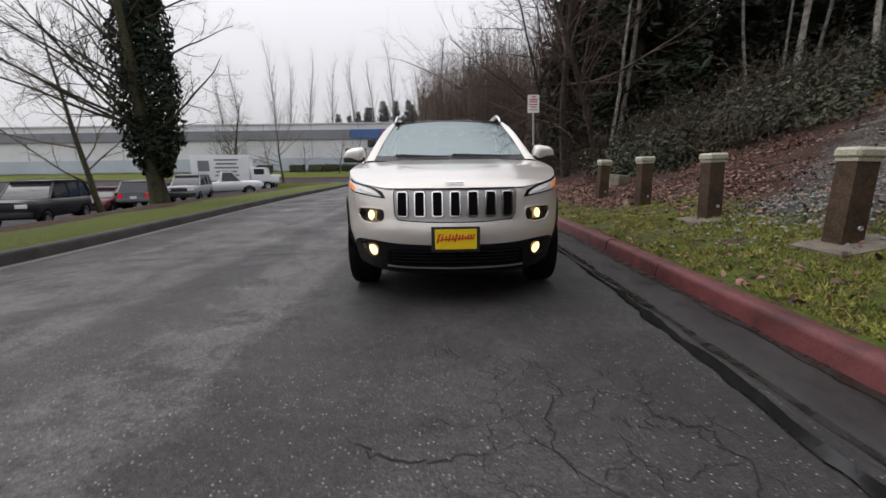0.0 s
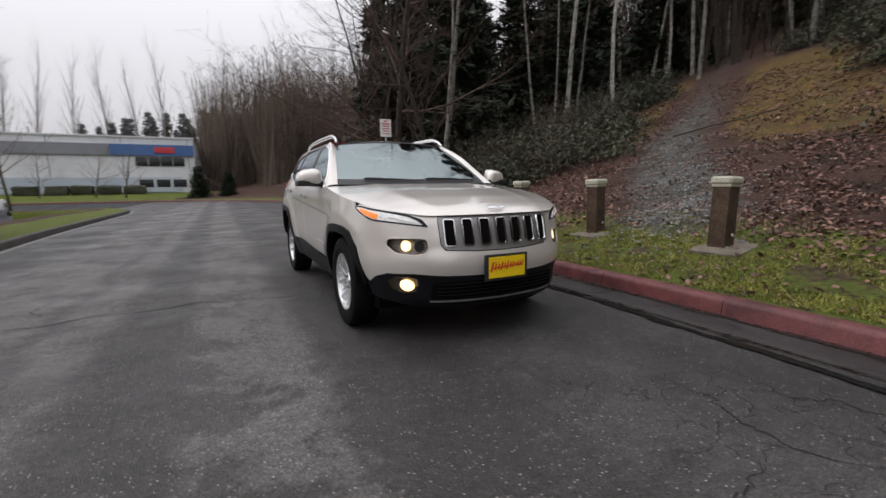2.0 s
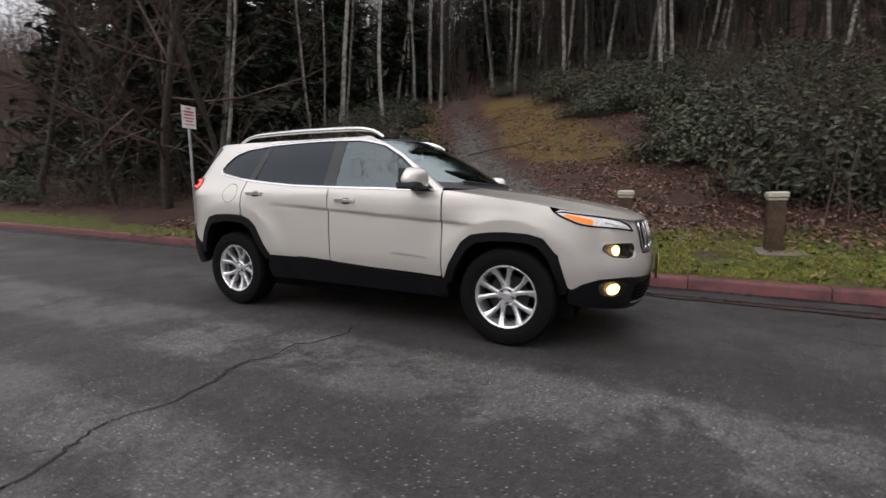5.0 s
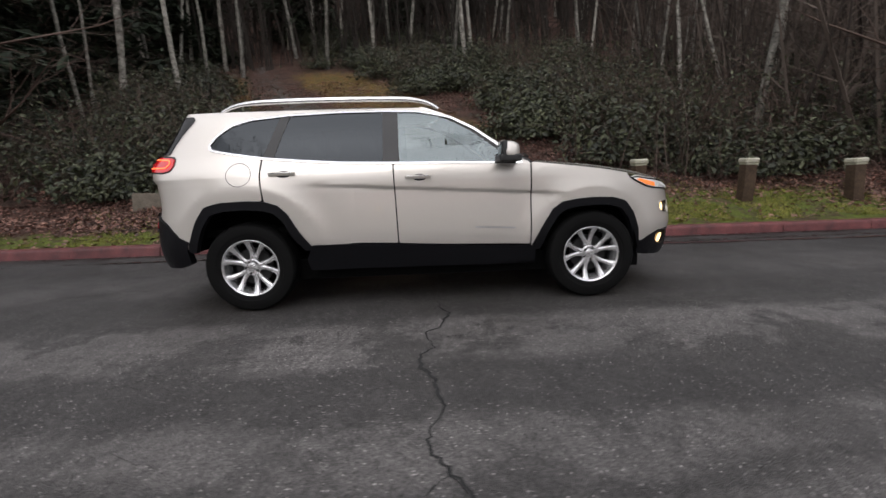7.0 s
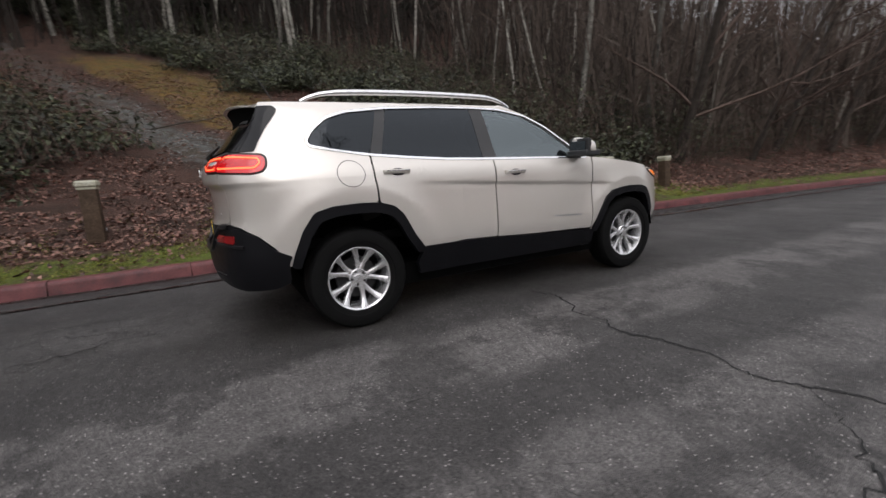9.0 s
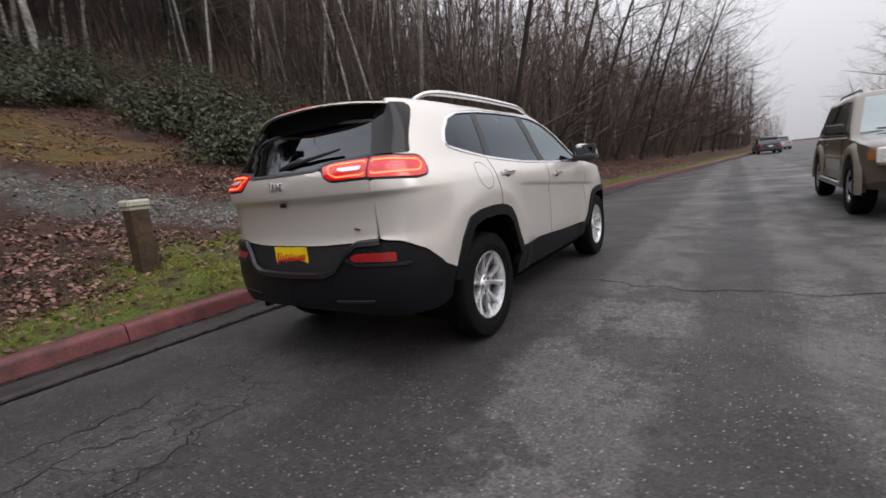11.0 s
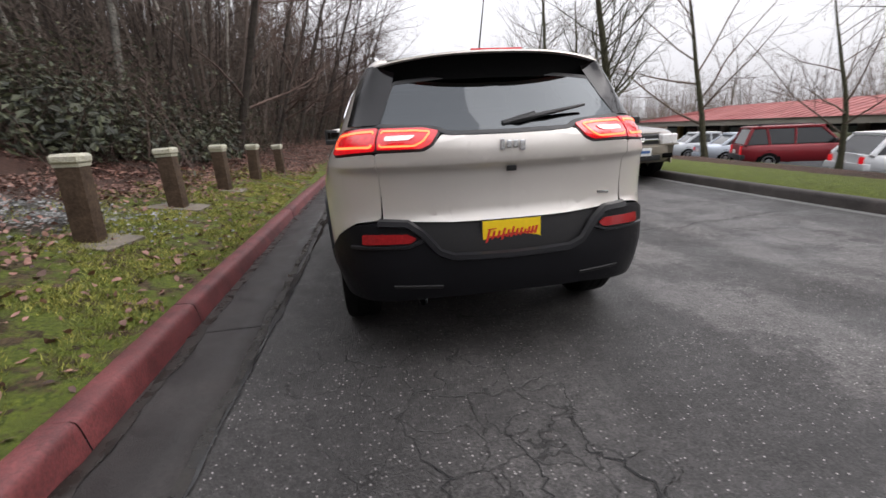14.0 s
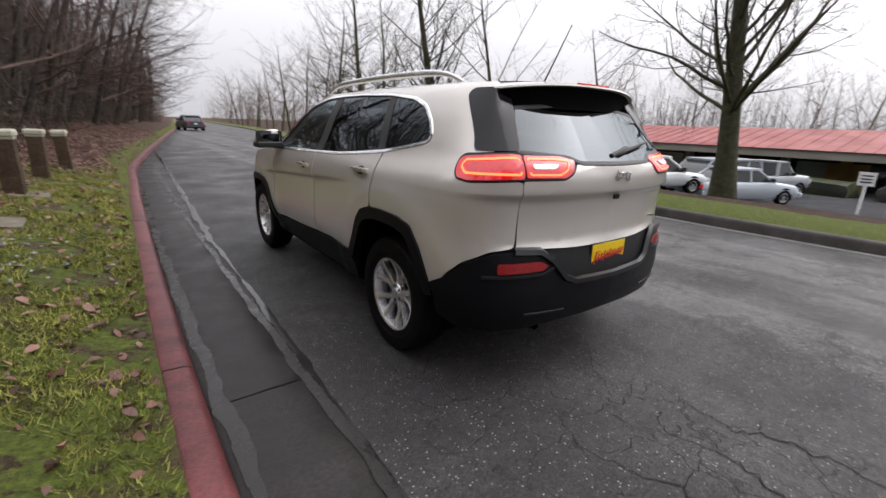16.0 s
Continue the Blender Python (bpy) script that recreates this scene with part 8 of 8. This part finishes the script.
                part("rim_slot", bm_box((0.02, 0.075, 0.075), (sx * 0.862, y + 0.145 * math.cos(a), wheel_r + 0.145 * math.sin(a)), 0.02), VOID, wh)
        tube("running_board", [(sx * 0.80, 0.95, 0.40), (sx * 0.90, 0.85, 0.36), (sx * 0.91, -0.85, 0.36), (sx * 0.80, -0.95, 0.40)], 0.042, SILVER, car, "silver tubular side step")
        part("door_trim", bm_box((0.02, 1.55, 0.05), (sx * 0.887, 0.02, 0.74), 0.008), flare, car, "beige door moulding")
        part("lower_trim", bm_box((0.025, 1.75, 0.13), (sx * 0.868, 0.02, 0.475), 0.01), flare, car, "beige lower door trim")
        for y in (0.72, -0.78):
            part("door_seam", bm_box((0.006, 0.010, 0.56), (sx * 0.884, y, 0.76)), VOID, car)
        part("door_handle", bm_box((0.03, 0.17, 0.04), (sx * 0.885, -0.60, 0.93), 0.012), paint, car)
        mirror = part("side_mirror", bm_box((0.21, 0.11, 0.15), (sx * 0.96, 0.56, 1.17), 0.045, seg=3), BLACK, car, "black door mirror")
        part("mirror_arm", bm_box((0.12, 0.06, 0.05), (sx * 0.85, 0.56, 1.11), 0.015), BLACK, mirror)
        part("headlight", bm_box((0.40, 0.16, 0.19), (sx * 0.585, 2.215, 0.80), 0.04, Matrix.Rotation(radians(-sx * 12), 4, "Z"), seg=3), CLEAR_LENS, car, "clear wraparound headlight")
        part("turn_lamp", bm_box((0.06, 0.14, 0.14), (sx * 0.785, 2.085, 0.80), 0.025, Matrix.Rotation(radians(sx * 25), 4, "Z")), marker, car, "amber corner lamp")
        part("taillight", bm_box((0.14, 0.10, 0.36), (sx * 0.70, -2.24, 0.86), 0.03), RED_LENS, car, "red tail lamp")
        part("fog_lamp", bm_box((0.20, 0.05, 0.09), (sx * 0.52, 2.365, 0.50), 0.03), VOID, car, "dark bumper lamp recess")
        tube("roof_bar", [(sx * 0.56, -1.75, 1.69), (sx * 0.56, -1.65, 1.745), (sx * 0.56, -0.15, 1.745), (sx * 0.56, -0.05, 1.69)], 0.016, BLACK, car, sides=6)
    # windscreen and rear screen, 8 mm proud of the cabin ends
    for nm, end, m, (k0, k1) in (("windscreen", 1, screen, (0.05, 0.86)), ("rear_screen", 0, DARK_GLASS, (0.10, 0.82))):
        v = []
        for k, shrink in ((k0, 0.10), (k1, 0.11)):
            w_, y0, y1 = cab(k)
            yy = y1 + 0.010 if end else y0 - 0.010
            v += [(-(w_ - shrink), yy, sill + (roof_z - sill) * k), (w_ - shrink, yy, sill + (roof_z - sill) * k)]
        from_lists(nm, v, [(0, 1, 3, 2)], m, car, smooth=False)
    for x in (-0.50, 0.08):
        tube("wiper", [(x, 0.90, 1.095), (x + 0.22, 0.865, 1.115), (x + 0.46, 0.85, 1.125)], 0.012, BLACK, car)
    # nose: grille, bumper, plate
    part("grille", bm_box((0.74, 0.10, 0.20), (0, 2.25, 0.80), 0.04, seg=3), BLACK, car, "black grille")
    part("grille_frame", bm_box((0.80, 0.06, 0.03), (0, 2.25, 0.915), 0.012), paint, car)
    part("grille_bar", bm_box((0.74, 0.04, 0.032), (0, 2.30, 0.80), 0.012), CHROME, car, "chrome grille bar")
    part("grille_oval", bm_lathe([(2.30, 0.0), (2.325, 0.05), (2.318, 0.075), (2.30, 0.08)], 24, "y"), CHROME, car, "oval chrome badge").matrix_basis = Matrix.Translation((0, 0, 0.80)) @ Matrix.Diagonal((1, 1, 0.55, 1))
    v, f = [], []
    for i, u in enumerate(np.linspace(-1, 1, 25)):
        x, y = 0.875 * u, 2.34 - 0.52 * abs(u) ** 4
        v += [(x, y - 0.02, 0.70), (x, y + 0.035, 0.675), (x, y + 0.045, 0.58), (x, y + 0.03, 0.44), (x, y - 0.06, 0.37), (x * 0.95, y - 0.2, 0.37)]
    f = [(6 * i + k, 6 * i + k + 1, 6 * i + k + 7, 6 * i + k + 6) for i in range(24) for k in range(5)]
    from_lists("bumper_cover", v, f, flare, car, "beige front bumper", sharp=50)
    part("bumper_top", bm_box((1.55, 0.26, 0.03), (0, 2.20, 0.70), 0.01), flare, car)
    part("lower_grille", bm_box((0.72, 0.05, 0.10), (0, 2.365, 0.47), 0.02), BLACK, car)
    part("rear_bumper", bm_box((1.66, 0.22, 0.22), (0, -2.25, 0.52), 0.05), flare, car)
    pl = part("front_plate", bm_box((0.31, 0.02, 0.15), (0, 2.395, 0.585), 0.004), WHITE_PAINT, car, "white number plate")
    part("plate_bar", bm_box((0.24, 0.01, 0.05), (0, 2.407, 0.585)), BAND_BLUE, pl)
    car.matrix_basis = Matrix.Translation((-4.42, -5.72, 0))


passing_suv()
plain_car("parked_suv_black", "black SUV parked beyond the grass verge", lot(-16.4, 12.6), 195, 4.7, 1.85, 1.75, "suv", (0.012, 0.013, 0.016), group="parked cars")
plain_car("parked_sedan_red", "dark red sedan parked in the car park", lot(-18.4, 18.7), 195, 4.5, 1.75, 1.4, "sedan", (0.10, 0.02, 0.025), group="parked cars")
plain_car("parked_wagon_grey", "grey estate car parked in the car park", lot(-17.0, 20.3), 15, 4.5, 1.78, 1.55, "hatch", (0.16, 0.17, 0.19), group="parked cars")
plain_car("parked_suv_silver", "silver SUV parked in the car park", lot(-15.9, 22.6), 195, 4.5, 1.8, 1.7, "suv", (0.30, 0.31, 0.33), group="parked cars")
plain_car("parked_pickup_white", "white pickup parked in the car park", lot(-16.2, 27.6), -60, 5.3, 1.95, 1.75, "pickup", (0.62, 0.63, 0.64), group="parked cars")
plain_car("parked_suv_red", "dark red SUV parked behind the verge", lot(-16.6, -11.0), 62, 4.6, 1.8, 1.72, "suv", (0.20, 0.012, 0.018), group="parked cars")
for x, y, hd, st, col, nm, lb in ((-18.0, -15.0, 70, "sedan", (0.45, 0.5, 0.56), "parked_sedan_pale", "pale blue sedan parked in the car park"), (-18.5, -18.2, 70, "sedan", (0.5, 0.52, 0.54), "parked_sedan_silver", "silver sedan parked in the car park"),
                              (-15.0, -5.6, 70, "hatch", (0.62, 0.63, 0.64), "parked_wagon_white", "white hatchback parked behind the verge"), (-19.5, -5.2, 250, "van", (0.25, 0.27, 0.30), "parked_van_grey", "grey people carrier parked in the car park"),
                              (-18.8, -3.7, 62, "sedan", (0.42, 0.46, 0.50), "parked_sedan_grey", "silver blue sedan parked behind the street tree"), (-24.5, -4.6, 70, "pickup", (0.32, 0.34, 0.36), "parked_pickup_grey", "grey pickup parked in the car park"),
                              (-24.0, -11.5, 250, "sedan", (0.03, 0.035, 0.045), "parked_sedan_black", "dark sedan parked before the office"), (-17.5, -23.0, 70, "hatch", (0.6, 0.6, 0.61), "parked_hatch_white", "white hatchback parked in the car park"),
                              (-16.5, -31.0, 70, "suv", (0.03, 0.03, 0.035), "parked_suv_dark", "dark SUV parked in the car park"), (-18.5, -38.0, 70, "sedan", (0.5, 0.5, 0.52), "parked_sedan_white", "white sedan parked in the car park")):
    plain_car(nm, lb, lot(x, y), hd, 4.5, 1.78, 1.72 if st in ("suv", "van", "pickup") else 1.46, st, col, group="parked cars")
y_far = -48.0
plain_car("roadside_sedan", "dark sedan parked by the kerb far down the road", (float(near_x(y_far)) - 1.4, y_far, 0), 185, 4.6, 1.8, 1.45, "sedan", (0.06, 0.07, 0.08), group="parked cars")
plain_car("roadside_car", "pale car parked by the kerb far down the road", (float(near_x(-62)) - 1.4, -62, 0), 185, 4.5, 1.8, 1.5, "sedan", (0.4, 0.42, 0.44), group="parked cars")


def box_truck():
    t = tagged(new("box_truck"), "white box truck with grey lettering bars in the car park", "truck")
    white = mat("truck_white", (0.70, 0.71, 0.72), 0.5, var=0.05, scale=1)
    part("cargo_box", bm_box((2.3, 4.6, 2.25), (0, -1.0, 1.95), 0.03), white, t)
    part("box_rail", bm_box((2.34, 4.64, 0.12), (0, -1.0, 0.85), 0.01), SILVER, t)
    bm = bm_box((2.0, 1.9, 1.25), (0, 2.25, 1.35), 0.18)
    for v in bm.verts:
        if v.co.z > 1.6 and v.co.y > 2.4:
            v.co.y -= 0.55
    part("cab", bm, white, t)
    part("nose", bm_box((1.9, 1.0, 0.70), (0, 3.2, 0.98), 0.14), white, t)
    for sx in (-1, 1):
        part("side_window", bm_box((0.03, 0.85, 0.5), (sx * 0.99, 2.05, 1.62), 0.01), DARK_GLASS, t)
        part("headlight", bm_box((0.35, 0.06, 0.2), (sx * 0.7, 3.70, 1.0), 0.02), CLEAR_LENS, t)
        for y in (-2.0, 2.7):
            wh = new("wheel")
            wh.parent = t
            bm = bm_lathe([(-0.12, 0.22), (-0.12, 0.36), (0.12, 0.36), (0.12, 0.22)], 24)
            bmesh.ops.translate(bm, vec=(sx * 0.88, y, 0.37), verts=bm.verts)
            part("tyre", bm, RUBBER, wh)
            bm = bm_lathe([(sx * 0.08, 0.22), (sx * 0.06, 0.0)], 18)
            bmesh.ops.translate(bm, vec=(sx * 0.88, y, 0.37), verts=bm.verts)
            part("rim", bm, SILVER, wh)
    part("windscreen", bm_box((1.7, 0.04, 0.62), (0, 2.93, 1.62), 0.01, None), DARK_GLASS, t)
    part("grille", bm_box((1.1, 0.05, 0.3), (0, 3.70, 0.95), 0.02), BLACK, t)
    grey_bar = mat("grey_lettering", (0.16, 0.17, 0.19), 0.5, var=0.1)
    part("logo_block", bm_box((0.01, 0.9, 0.9), (1.156, -2.3, 2.15), 0.0), grey_bar, t, "grey logo shape")
    for k in range(5):
        part("letter_bar", bm_box((0.01, 1.9 - 0.25 * (k % 2), 0.14), (1.156, -0.5, 2.65 - 0.33 * k), 0.0), grey_bar, t)
    t.matrix_basis = Matrix.Translation(lot(-18.2, 34.2)) @ Matrix.Rotation(radians(-76), 4, "Z")


box_truck()
